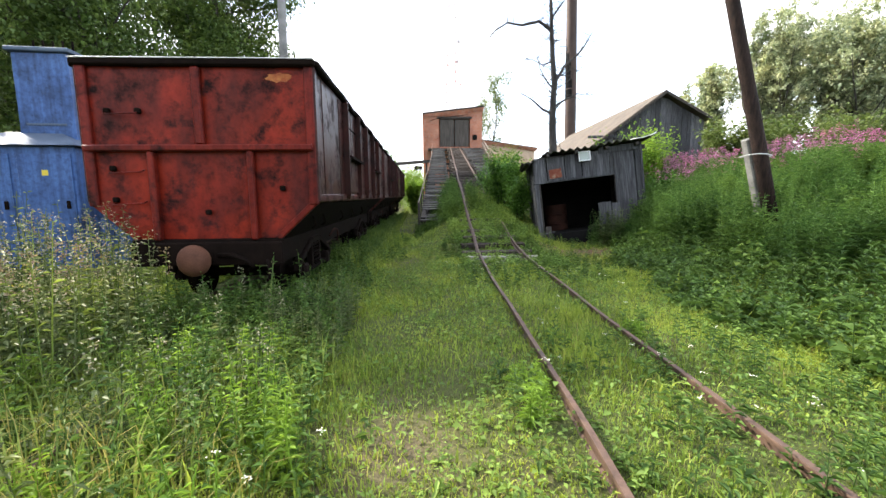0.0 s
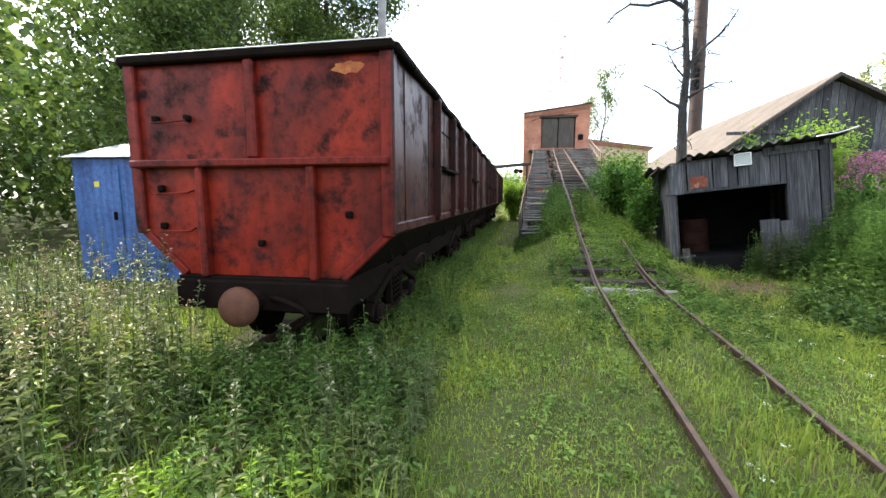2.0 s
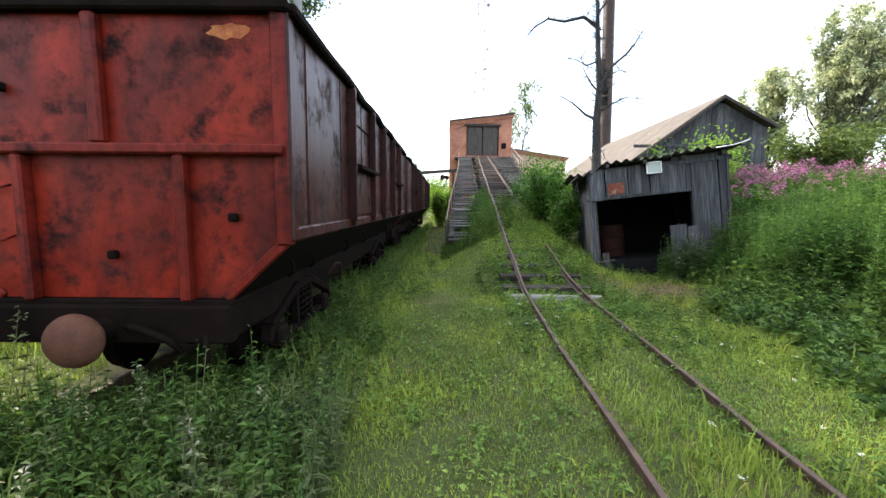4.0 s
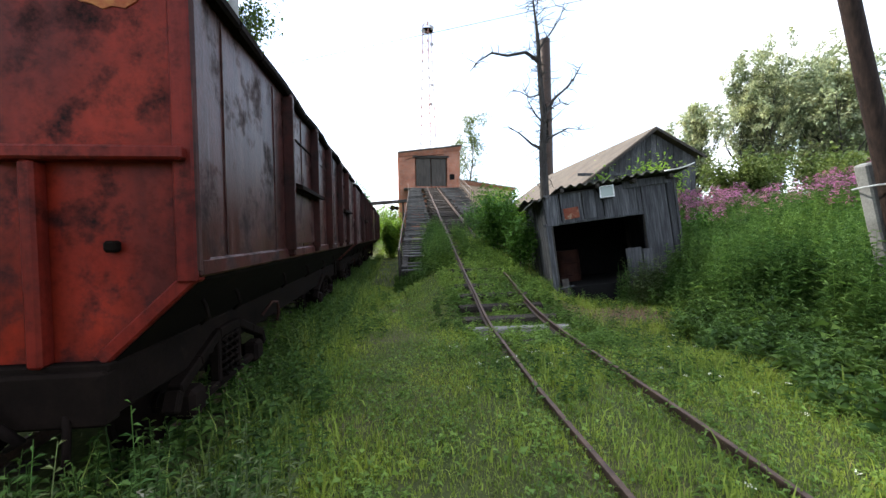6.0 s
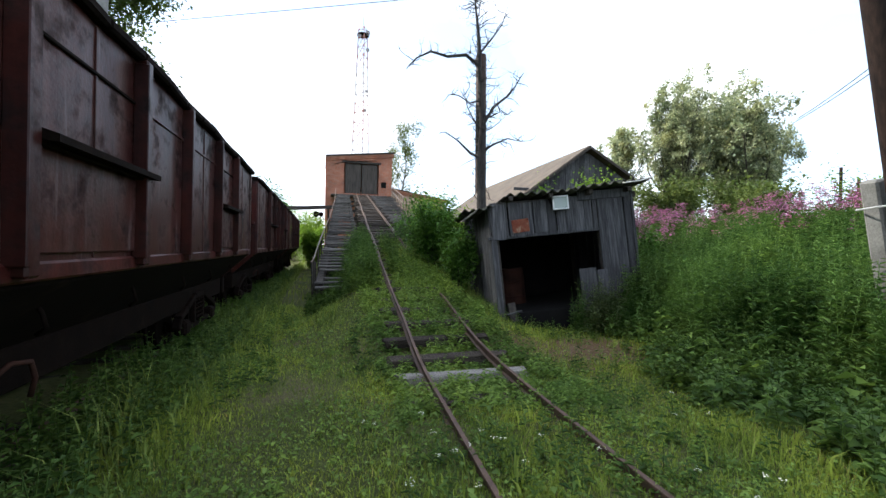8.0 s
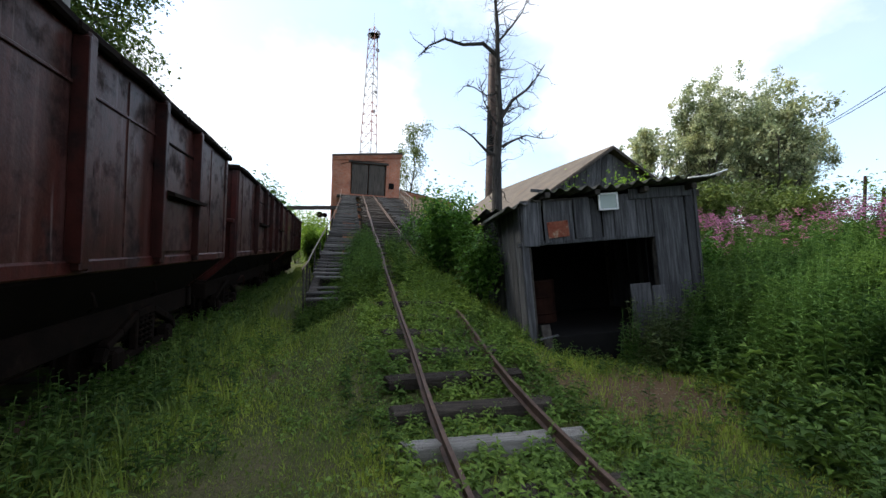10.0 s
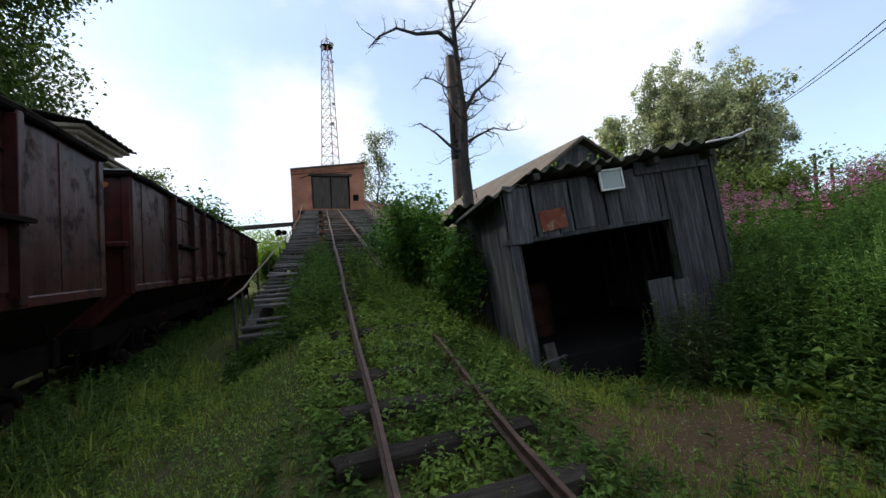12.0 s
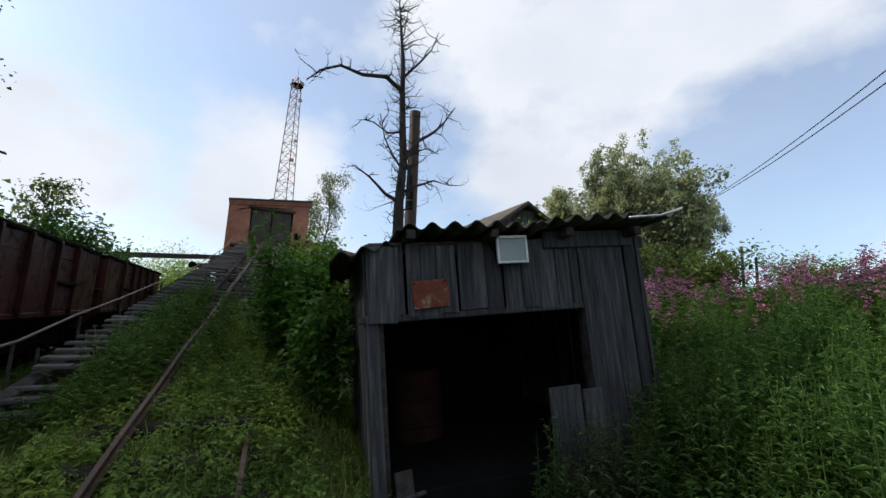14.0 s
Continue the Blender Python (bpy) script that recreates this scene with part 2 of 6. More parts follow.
M_CONCRETE = surface("weathered_concrete", [(0.3, (0.13, 0.127, 0.12)), (0.7, (0.26, 0.255, 0.24))], 3.0, 0.9, fine=50, relief=0.5, stain=(2.0, 0.62, (0.12, 0.115, 0.105)))
M_BLUE = paint_over_rust("blue_paint", (0.045, 0.10, 0.26), (0.070, 0.145, 0.34), (0.08, 0.10, 0.15), 0.66, rough=0.5)
M_BLUEROOF = surface("blue_grey_tin", [(0.3, (0.06, 0.085, 0.13)), (0.7, (0.11, 0.14, 0.19))], 3.0, 0.6, 0.3)
M_PLASTER = surface("ochre_plaster", [(0.3, (0.40, 0.27, 0.18)), (0.7, (0.54, 0.40, 0.29))], 0.6, 0.9, fine=9, relief=0.4, stain=(0.7, 0.60, (0.30, 0.19, 0.13)))
M_OLDPLASTER = surface("pale_flaking_plaster", [(0.3, (0.24, 0.20, 0.16)), (0.7, (0.42, 0.37, 0.31))], 1.2, 0.9, fine=12, relief=0.5, stain=(1.1, 0.55, (0.15, 0.11, 0.085)))
M_TIN = surface("dull_zinc_pipe", [(0.3, (0.034, 0.022, 0.018)), (0.7, (0.075, 0.048, 0.038))], 1.0, 0.6, 0.4, (1, 1, 0.4), fine=14)
M_MAST = surface("lattice_mast_paint", [(0.3, (0.28, 0.26, 0.27)), (0.7, (0.38, 0.35, 0.36))], 0.3, 0.6, 0.2)
M_MASTRED = surface("mast_red_paint", [(0.3, (0.30, 0.14, 0.12)), (0.7, (0.38, 0.19, 0.17))], 0.3, 0.6, 0.2)
M_PIPE = surface("rusty_handrail", [(0.3, (0.12, 0.085, 0.068)), (0.7, (0.23, 0.18, 0.145))], 5.0, 0.7, 0.3)
M_RUSTPLATE = surface("rusty_plate", [(0.35, (0.15, 0.036, 0.020)), (0.62, (0.20, 0.075, 0.045))], 9.0, 0.8, 0.0, stain=(6.0, 0.55, (0.30, 0.24, 0.17)))
M_WHITE = surface("white_lamp_frame", [(0.3, (0.62, 0.63, 0.62)), (0.7, (0.80, 0.81, 0.80))], 8.0, 0.5)
M_DOORWOOD = surface("dark_gate_boards", [(0.3, (0.045, 0.040, 0.036)), (0.7, (0.12, 0.105, 0.09))], 2.0, 0.85, 0.0, (6, 6, 0.6), 20)
# near-black for chimney soot and for darkness painted indoors
M_BLACK = surface("soot_and_shade_black", [(0.3, (0.004, 0.004, 0.004)), (0.7, (0.010, 0.0095, 0.009))], 4.0, 1.0)
M_WIRE = surface("cable_rubber", [(0.3, (0.015, 0.015, 0.017)), (0.7, (0.03, 0.03, 0.034))], 4.0, 0.7)
M_STONE = surface("pebble_stone", [(0.3, (0.16, 0.125, 0.09)), (0.7, (0.34, 0.29, 0.23))], 14.0, 0.85)
M_PALESTEEL = surface("bare_wire_and_highlight", [(0.3, (0.45, 0.45, 0.44)), (0.7, (0.6, 0.6, 0.58))], 8.0, 0.5, 0.6)
M_ORANGE = surface("orange_scrape", [(0.35, (0.26, 0.055, 0.014)), (0.65, (0.42, 0.16, 0.045))], 12.0, 0.7)
M_YELLOW = surface("yellow_plate", [(0.3, (0.60, 0.46, 0.05)), (0.7, (0.70, 0.55, 0.08))], 12.0, 0.6)
M_WHITEWASH = surface("whitewashed_wall", [(0.3, (0.55, 0.53, 0.50)), (0.7, (0.72, 0.70, 0.66))], 0.6, 0.9, fine=6)
M_GLASSY = shader("lamp_glass")[0]
_b = M_GLASSY.node_tree.nodes["Principled BSDF"]
_b.inputs["Base Color"].default_value = (0.30, 0.35, 0.32, 1)
_b.inputs["Roughness"].default_value = 0.12


def brick_material():
    m, n, l, b = shader("red_brick_wall")
    v = coords(n, l)
    sep = n.new("ShaderNodeSeparateXYZ")
    l.new(v, sep.inputs["Vector"])
    add = n.new("ShaderNodeMath")
    l.new(sep.outputs["X"], add.inputs[0])
    l.new(sep.outputs["Y"], add.inputs[1])
    comb = n.new("ShaderNodeCombineXYZ")
    l.new(add.outputs["Value"], comb.inputs["X"])
    l.new(sep.outputs["Z"], comb.inputs["Y"])
    br = n.new("ShaderNodeTexBrick")
    br.inputs["Scale"].default_value = 1.0
    br.inputs["Brick Width"].default_value, br.inputs["Row Height"].default_value = 0.26, 0.077
    br.inputs["Mortar Size"].default_value = 0.009
    br.inputs["Color1"].default_value = (0.33, 0.115, 0.065, 1)
    br.inputs["Color2"].default_value = (0.43, 0.17, 0.10, 1)
    br.inputs["Mortar"].default_value = (0.36, 0.29, 0.24, 1)
    l.new(comb.outputs["Vector"], br.inputs["Vector"])
    big = noise_of(n, l, v, 0.9, 6.0, 0.65)
    r = ramp_of(n, [(0.3, (0.62, 0.6, 0.6)), (0.7, (1.18, 1.12, 1.08))])
    l.new(big.outputs["Fac"], r.inputs["Fac"])
    col = mixed(n, l, None, br.outputs["Color"], r.outputs["Color"], "MULTIPLY", 1.0)
    l.new(col, b.inputs["Base Color"])
    b.inputs["Roughness"].default_value = 0.9
    b.inputs["Specular IOR Level"].default_value = 0.12
    bump(n, l, b, br.outputs["Fac"], -0.6, 0.01)
    return m


M_BRICK = brick_material()


def ground_material():
    """Soil and trodden litter under the grass; greener away from the bare spots."""
    m, n, l, b = shader("soil_and_thatch")
    v = coords(n, l)
    big = noise_of(n, l, v, 0.55, 6.0, 0.6)
    r = ramp_of(n, [(0.34, (0.060, 0.082, 0.026)), (0.54, (0.082, 0.090, 0.036)), (0.68, (0.130, 0.104, 0.070))])
    l.new(big.outputs["Fac"], r.inputs["Fac"])
    col = r.outputs["Color"]
    for cx, cy, rx, ry in ((2.62, 8.0, 1.25, 1.25), (2.9, 3.8, 0.9, 1.4)):
        mp = n.new("ShaderNodeMapping")
        mp.inputs["Location"].default_value = (-cx / rx, -cy / ry, 0)
        mp.inputs["Scale"].default_value = (1 / rx, 1 / ry, 0.0)
        l.new(v, mp.inputs["Vector"])
        ln = n.new("ShaderNodeVectorMath")
        ln.operation = "LENGTH"
        l.new(mp.outputs["Vector"], ln.inputs[0])
        ad = n.new("ShaderNodeMath")
        l.new(ln.outputs["Value"], ad.inputs[0])
        l.new(big.outputs["Fac"], ad.inputs[1])
        rp = ramp_of(n, [(0.75, (1, 1, 1)), (1.0, (0, 0, 0))])
        hf = n.new("ShaderNodeMath")
        hf.operation = "MULTIPLY"
        hf.inputs[1].default_value = 0.6
        l.new(ad.outputs["Value"], hf.inputs[0])
        l.new(hf.outputs["Value"], rp.inputs["Fac"])
        col = mixed(n, l, rp.outputs["Color"], col, (0.118, 0.080, 0.048))
    fine = noise_of(n, l, v, 26.0, 8.0, 0.7)
    g = ramp_of(n, [(0.3, (0.55, 0.55, 0.55)), (0.7, (1.45, 1.4, 1.3))])
    l.new(fine.outputs["Fac"], g.inputs["Fac"])
    l.new(mixed(n, l, None, col, g.outputs["Color"], "MULTIPLY", 1.0), b.inputs["Base Color"])
    b.inputs["Roughness"].default_value = 0.95
    b.inputs["Specular IOR Level"].default_value = 0.1
    bump(n, l, b, fine.outputs["Fac"], 0.9, 0.03)
    return m


M_GROUND = ground_material()
M_GRASS = leaf_material("meadow_grass", (0.120, 0.182, 0.032), (0.285, 0.368, 0.072), 0.45)
M_TALL = leaf_material("tall_grass_blades", (0.080, 0.130, 0.030), (0.205, 0.275, 0.070), 0.42)
M_DRY = leaf_material("straw_grass", (0.22, 0.21, 0.06), (0.38, 0.34, 0.12), 0.35)
M_CLOVER = leaf_material("clover_leaves", (0.090, 0.158, 0.034), (0.185, 0.290, 0.066), 0.4)
M_WEED = leaf_material("weed_leaves", (0.036, 0.080, 0.020), (0.100, 0.175, 0.042), 0.40)
M_MUGWORT = leaf_material("silvery_weed_leaves", (0.060, 0.090, 0.034), (0.160, 0.200, 0.090), 0.35)
M_STALK = leaf_material("feathery_stalks", (0.050, 0.115, 0.030), (0.125, 0.225, 0.062), 0.42)
M_LIME = leaf_material("bright_shoot_leaves", (0.13, 0.23, 0.03), (0.22, 0.36, 0.055), 0.45)
M_BUSH = leaf_material("bush_leaves", (0.045, 0.110, 0.020), (0.105, 0.220, 0.040), 0.4)
M_POPLAR = leaf_material("poplar_leaves", (0.19, 0.24, 0.15), (0.46, 0.50, 0.37), 0.48, 0.35)
M_BIRCH = leaf_material("birch_leaves", (0.060, 0.095, 0.028), (0.15, 0.20, 0.07), 0.4)
M_TREE = leaf_material("tree_leaves", (0.036, 0.068, 0.019), (0.098, 0.152, 0.045), 0.40)
M_PINK = leaf_material("fireweed_petals", (0.29, 0.085, 0.25), (0.46, 0.19, 0.40), 0.35)
M_FLUFF = leaf_material("seed_fluff", (0.16, 0.155, 0.11), (0.35, 0.33, 0.26), 0.3)
M_PLUME = leaf_material("brown_plumes", (0.12, 0.088, 0.062), (0.26, 0.20, 0.15), 0.3)
M_PETAL = leaf_material("white_petals", (0.55, 0.56, 0.50), (0.80, 0.80, 0.74), 0.25)
M_GOLD = leaf_material("yellow_florets", (0.34, 0.30, 0.03), (0.50, 0.45, 0.06), 0.3)


# ---- building helpers ----
class Geo:
    """A growing list of vertices and faces."""

    def __init__(self):
        self.v, self.f = [], []

    def add(self, verts, faces):
        k = len(self.v)
        self.v.extend(tuple(p) for p in verts)
        self.f.extend(tuple(i + k for i in f) for f in faces)
        return self

    def box(self, x0, x1, y0, y1, z0, z1, chamfer=0.0, m=None):
        c, s = Vector(((x0 + x1) / 2, (y0 + y1) / 2, (z0 + z1) / 2)), Vector((abs(x1 - x0) / 2, abs(y1 - y0) / 2, abs(z1 - z0) / 2))
        chamfer = min(chamfer, min(s) * 0.45)
        verts, faces = chamfer_box(s, chamfer)
        return self.add([(m @ (p + c)) if m else p + c for p in verts], faces)

    def bar(self, a, b, w, h, chamfer=0.0, up=(0, 0, 1)):
        """A squared bar from a to b, w across and h high."""
        a, b = Vector(a), Vector(b)
        d = b - a
        y = d.normalized()
        x = y.cross(Vector(up))
        x = x.normalized() if x.length > 1e-4 else Vector((1, 0, 0))
        z = x.cross(y)
        verts, faces = chamfer_box(Vector((w / 2, d.length / 2, h / 2)), min(chamfer, min(w, h) * 0.4))
        mid = (a + b) / 2
        return self.add([mid + x * p.x + y * p.y + z * p.z for p in verts], faces)

    def tube(self, pts, radii, n=8, cap=True):
        pts = [Vector(p) for p in pts]
        if not isinstance(radii, (list, tuple)):
            radii = [radii] * len(pts)
        ring, verts, faces = None, [], []
        x = None
        for i, p in enumerate(pts):
            d = (pts[min(i + 1, len(pts) - 1)] - pts[max(i - 1, 0)]).normalized()
            if x is None:
                x = d.cross(Vector((0.31, 0.2, 0.93)))
                if x.length < 1e-3:
                    x = d.cross(Vector((1, 0, 0)))
            x = (x - d * x.dot(d)).normalized()
            y = d.cross(x)
            for j in range(n):
                a = 2 * math.pi * j / n
                verts.append(p + (x * math.cos(a) + y * math.sin(a)) * radii[i])
        for i in range(len(pts) - 1):
            for j in range(n):
                k = (j + 1) % n
                faces.append((i * n + j, i * n + k, (i + 1) * n + k, (i + 1) * n + j))
        if cap:
            faces.append(tuple(range(n - 1, -1, -1)))
            faces.append(tuple((len(pts) - 1) * n + j for j in range(n)))
        return self.add(verts, faces)

    def prism(self, outline, axis, lo, hi):
        """A plane outline (pairs) drawn out along an axis from lo to hi."""
        n = len(outline)

        def at(p, h):
            return {"x": (h, p[0], p[1]), "y": (p[0], h, p[1]), "z": (p[0], p[1], h)}[axis]
        return self.add([at(p, lo) for p in outline] + [at(p, hi) for p in outline],
                        [tuple(range(n)), tuple(range(2 * n - 1, n - 1, -1))] + [(i, i + n, (i + 1) % n + n, (i + 1) % n) for i in range(n)])

    def ball(self, c, r, squash=(1, 1, 1), nu=16, nv=10):
        verts, faces = [], []
        for i in range(nv + 1):
            th = math.pi * i / nv
            for j in range(nu):
                ph = 2 * math.pi * j / nu
                verts.append((c[0] + r * squash[0] * math.sin(th) * math.cos(ph), c[1] + r * squash[1] * math.sin(th) * math.sin(ph), c[2] + r * squash[2] * math.cos(th)))
        for i in range(nv):
            for j in range(nu):
                k = (j + 1) % nu
                faces.append((i * nu + j, (i + 1) * nu + j, (i + 1) * nu + k, i * nu + k))
        return self.add(verts, faces)

    def mesh(self, name, material, smooth=False):
        me = bpy.data.meshes.new(name)
        me.from_pydata(self.v, [], self.f)
        bm = bmesh.new()
        bm.from_mesh(me)
        bmesh.ops.remove_doubles(bm, verts=bm.verts, dist=1e-5)
        bmesh.ops.recalc_face_normals(bm, faces=bm.faces)
        bm.to_mesh(me)
        bm.free()
        me.materials.append(material)
        if smooth:
            me.polygons.foreach_set("use_smooth", [True] * len(me.polygons))
        return me


_boxes = {}


def chamfer_box(s, c):
    key = (round(s.x, 4), round(s.y, 4), round(s.z, 4), round(c, 4))
    if key not in _boxes:
        bm = bmesh.new()
        bmesh.ops.create_cube(bm, size=2.0)
        for v in bm.verts:
            v.co = Vector((v.co.x * s.x, v.co.y * s.y, v.co.z * s.z))
        if c > 1e-4:
            bmesh.ops.bevel(bm, geom=list(bm.edges), offset=c, segments=1, affect="EDGES")
        bm.verts.index_update()
        _boxes[key] = ([v.co.copy() for v in bm.verts], [tuple(v.index for v in f.verts) for f in bm.faces])
        bm.free()
    return _boxes[key]


def thing(name, label, category, m=None, group="", kind=""):
    ob = new(name)
    ob.empty_display_size = 0.2
    ob.matrix_world = m or Matrix()
    return tagged(ob, label, category, group, kind)


def part(name, geo, material, parent, label="", smooth=False, m=None):
    """One mesh object, a part of its parent, in the parent's own axes. geo: a Geo, or a mesh that is shared."""
    me = geo if isinstance(geo, bpy.types.Mesh) else geo.mesh(name, material, smooth)
    ob = new(name, me)
    ob.parent = parent
    if m is not None:
        ob.matrix_basis = m
    return tagged(ob, label)


def solid(name, geo, material, label, category="", kind="", group="", smooth=False):
    return tagged(new(name, geo.mesh(name, material, smooth)), label, category, group, kind)


def np_mesh(name, verts, quads, tris, material):
    """A mesh from arrays: vertices (n, 3), quads (q, 4), triangles (t, 3)."""
    me = bpy.data.meshes.new(name)
    loops = np.concatenate([quads.ravel(), tris.ravel()]).astype(np.int32)
    starts = np.concatenate([np.arange(len(quads)) * 4, len(quads) * 4 + np.arange(len(tris)) * 3]).astype(np.int32)
    me.vertices.add(len(verts))
    me.vertices.foreach_set("co", verts.astype(np.float32).ravel())
    me.loops.add(len(loops))
    me.loops.foreach_set("vertex_index", loops)
    me.polygons.add(len(starts))
    me.polygons.foreach_set("loop_start", starts)
    me.update(calc_edges=True)
    me.materials.append(material)
    return me


# ---- terrain ----
def smooth_step(a, b, v):
    t = np.clip((np.asarray(v, float) - a) / (b - a), 0, 1)
    return t * t * (3 - 2 * t)


def ramp_z(y):
    """Height of the rail tops above the level track."""
    d = np.asarray(y, float) - 7.4
    return np.where(d > 1.2, 0.18 * d, 0.18 * np.maximum(0.0, d + 1.2) ** 2 / 4.8)


def rail_x(y):
    """The left rail of the hoist track."""
    return -0.40 + 0.0545 * np.asarray(y, float)


def ground_z(x, y):
    x, y = np.asarray(x, float), np.asarray(y, float)
    z = np.full(np.broadcast(x, y).shape, -0.12)
    z = z + 0.035 * np.sin(x * 1.3 + 0.7 * y) * np.sin(0.9 * y - 0.4 * x)
    z = z + 0.02 * np.sin(3.1 * x + 1.1) * np.sin(2.7 * y)
    # the mound on which the hoist track starts to climb
    off = np.abs(x - rail_x(y) - 0.45)
    mound = np.minimum(ramp_z(y) - 0.02, 1.15 + 0.03 * np.maximum(0, y - 13.8))
    z = z + mound * (1 - smooth_step(0.7, 2.2, off)) * smooth_step(7.2, 9.0, y)
    z = z - 0.05 * (1 - smooth_step(0.75, 1.0, off)) * smooth_step(6.0, 6.6, y) * (1 - smooth_step(10.6, 11.2, y))
    sunk = (1 - smooth_step(0.75, 1.4, off)) * (1 - smooth_step(5.6, 6.5, y))
    z = z * (1 - sunk) - 0.078 * sunk
    z = z + 0.9 * smooth_step(13, 45, y) * smooth_step(-3.5, 1.0, x)
    # the bank beside the shed
    edge = 3.5 - 0.35 * np.clip(6 - y, 0, 3)
    z = z + 1.75 * smooth_step(0, 6.0, x - edge) * smooth_step(-14, 3, y)
    z = z + 0.9 * smooth_step(9, 30, x) + 0.08 * smooth_step(9.2, 11.0, y) * smooth_step(1.4, 2.4, x)
    return z


def spaced(lo, hi, fine_lo, fine_hi, step):
    mid = np.arange(fine_lo, fine_hi + step / 2, step)
    grow = []
    d, v = step, fine_hi
    while v < hi:
        d *= 1.22
        v += d
        grow.append(min(v, hi))
    down = []
    d, v = step, fine_lo
    while v > lo:
        d *= 1.22
        v -= d
        down.append(max(v, lo))
    return np.concatenate([np.array(down[::-1]), mid, np.array(grow)])


_gx, _gy = spaced(-1500, 1500, -9, 14, 0.2), spaced(-1500, 1500, -5, 22, 0.2)
_X, _Y = np.meshgrid(_gx, _gy)
_Z = ground_z(_X, _Y)
_nx, _ny = len(_gx), len(_gy)
_i = (np.arange(_ny - 1)[:, None] * _nx + np.arange(_nx - 1)[None, :]).ravel()
_me = np_mesh("ground", np.stack([_X, _Y, _Z], -1).reshape(-1, 3), np.stack([_i, _i + 1, _i + 1 + _nx, _i + _nx], -1), np.zeros((0, 3), int), M_GROUND)
_me.polygons.foreach_set("use_smooth", [True] * len(_me.polygons))
tagged(new("ground", _me), "brown soil with thin trodden grass and bare patches", "ground", kind="structure")


# ---- ore wagons ----
WAGON_X, HALF, LONG = -3.545, 1.2, 7.5
POSTS = (1.68, 2.86, 3.87, 5.05, 6.05)


def wheel_mesh():
    g = Geo()
    g.tube([(-0.06, 0, 0), (-0.055, 0, 0), (0.035, 0, 0), (0.04, 0, 0), (0.06, 0, 0)], [0.27, 0.275, 0.27, 0.30, 0.30], 24)
    g.tube([(-0.09, 0, 0), (0.08, 0, 0)], [0.075, 0.085], 12)
    return g.mesh("wheel", M_DARK, False)


def bogie(parent, yc, wheel):
    b = part("bogie", Geo().box(-0.62, 0.62, yc - 0.14, yc + 0.14, 0.33, 0.55, 0.02), M_DARK, parent, "grimy cast steel bogie with underside shade in its colour")
    for s in (-1, 1):
        g = Geo()
        x = s * 0.76
        arch = [(yc - 0.86, 0.30), (yc - 0.80, 0.42), (yc - 0.52, 0.52), (yc - 0.2, 0.64), (yc + 0.2, 0.64), (yc + 0.52, 0.52), (yc + 0.80, 0.42), (yc + 0.86, 0.30)]
        for a, c in zip(arch, arch[1:]):
            g.bar((x, a[0], a[1]), (x, c[0], c[1]), 0.09, 0.075, 0.01)
        g.bar((x, yc - 0.62, 0.25), (x, yc + 0.62, 0.25), 0.07, 0.06, 0.01)
        for d in (-0.2, 0.2):
            g.bar((x, yc + d, 0.24), (x, yc + d, 0.64), 0.07, 0.06, 0.01, up=(0, 1, 0))
        part("side_frame", g, M_DARK, b)
        sp = Geo()
        for k in range(3):
            pts = [(x + 0.045 * math.cos(a * 0.8), yc - 0.11 + 0.11 * k + 0.045 * math.sin(a * 0.8), 0.29 + a * 0.30 / 40) for a in range(41)]
            sp.tube(pts, 0.013, 5)
        part("coil_spring", sp, M_DARK, b)
        for d in (-0.62, 0.62):
            part("axle_box", Geo().box(x - 0.07, x + 0.07, yc + d - 0.1, yc + d + 0.1, 0.19, 0.38, 0.03), M_DARK, b)
            part("wheel", wheel, M_DARK, b, m=pose(s * 0.5, yc + d, 0.29, 0, 0, 0 if s < 0 else 180))
    for d in (-0.62, 0.62):
        part("axle", Geo().tube([(-0.7, yc + d, 0.29), (0.7, yc + d, 0.29)], 0.06, 10), M_DARK, b)


def end_outline(h=0.0):
    return [(-HALF + h, 1.18 + h), (-HALF + h, 2.60), (HALF - h, 2.60), (HALF - h, 1.18 + h), (0.72, 0.76 + h), (-0.72, 0.76 + h)]


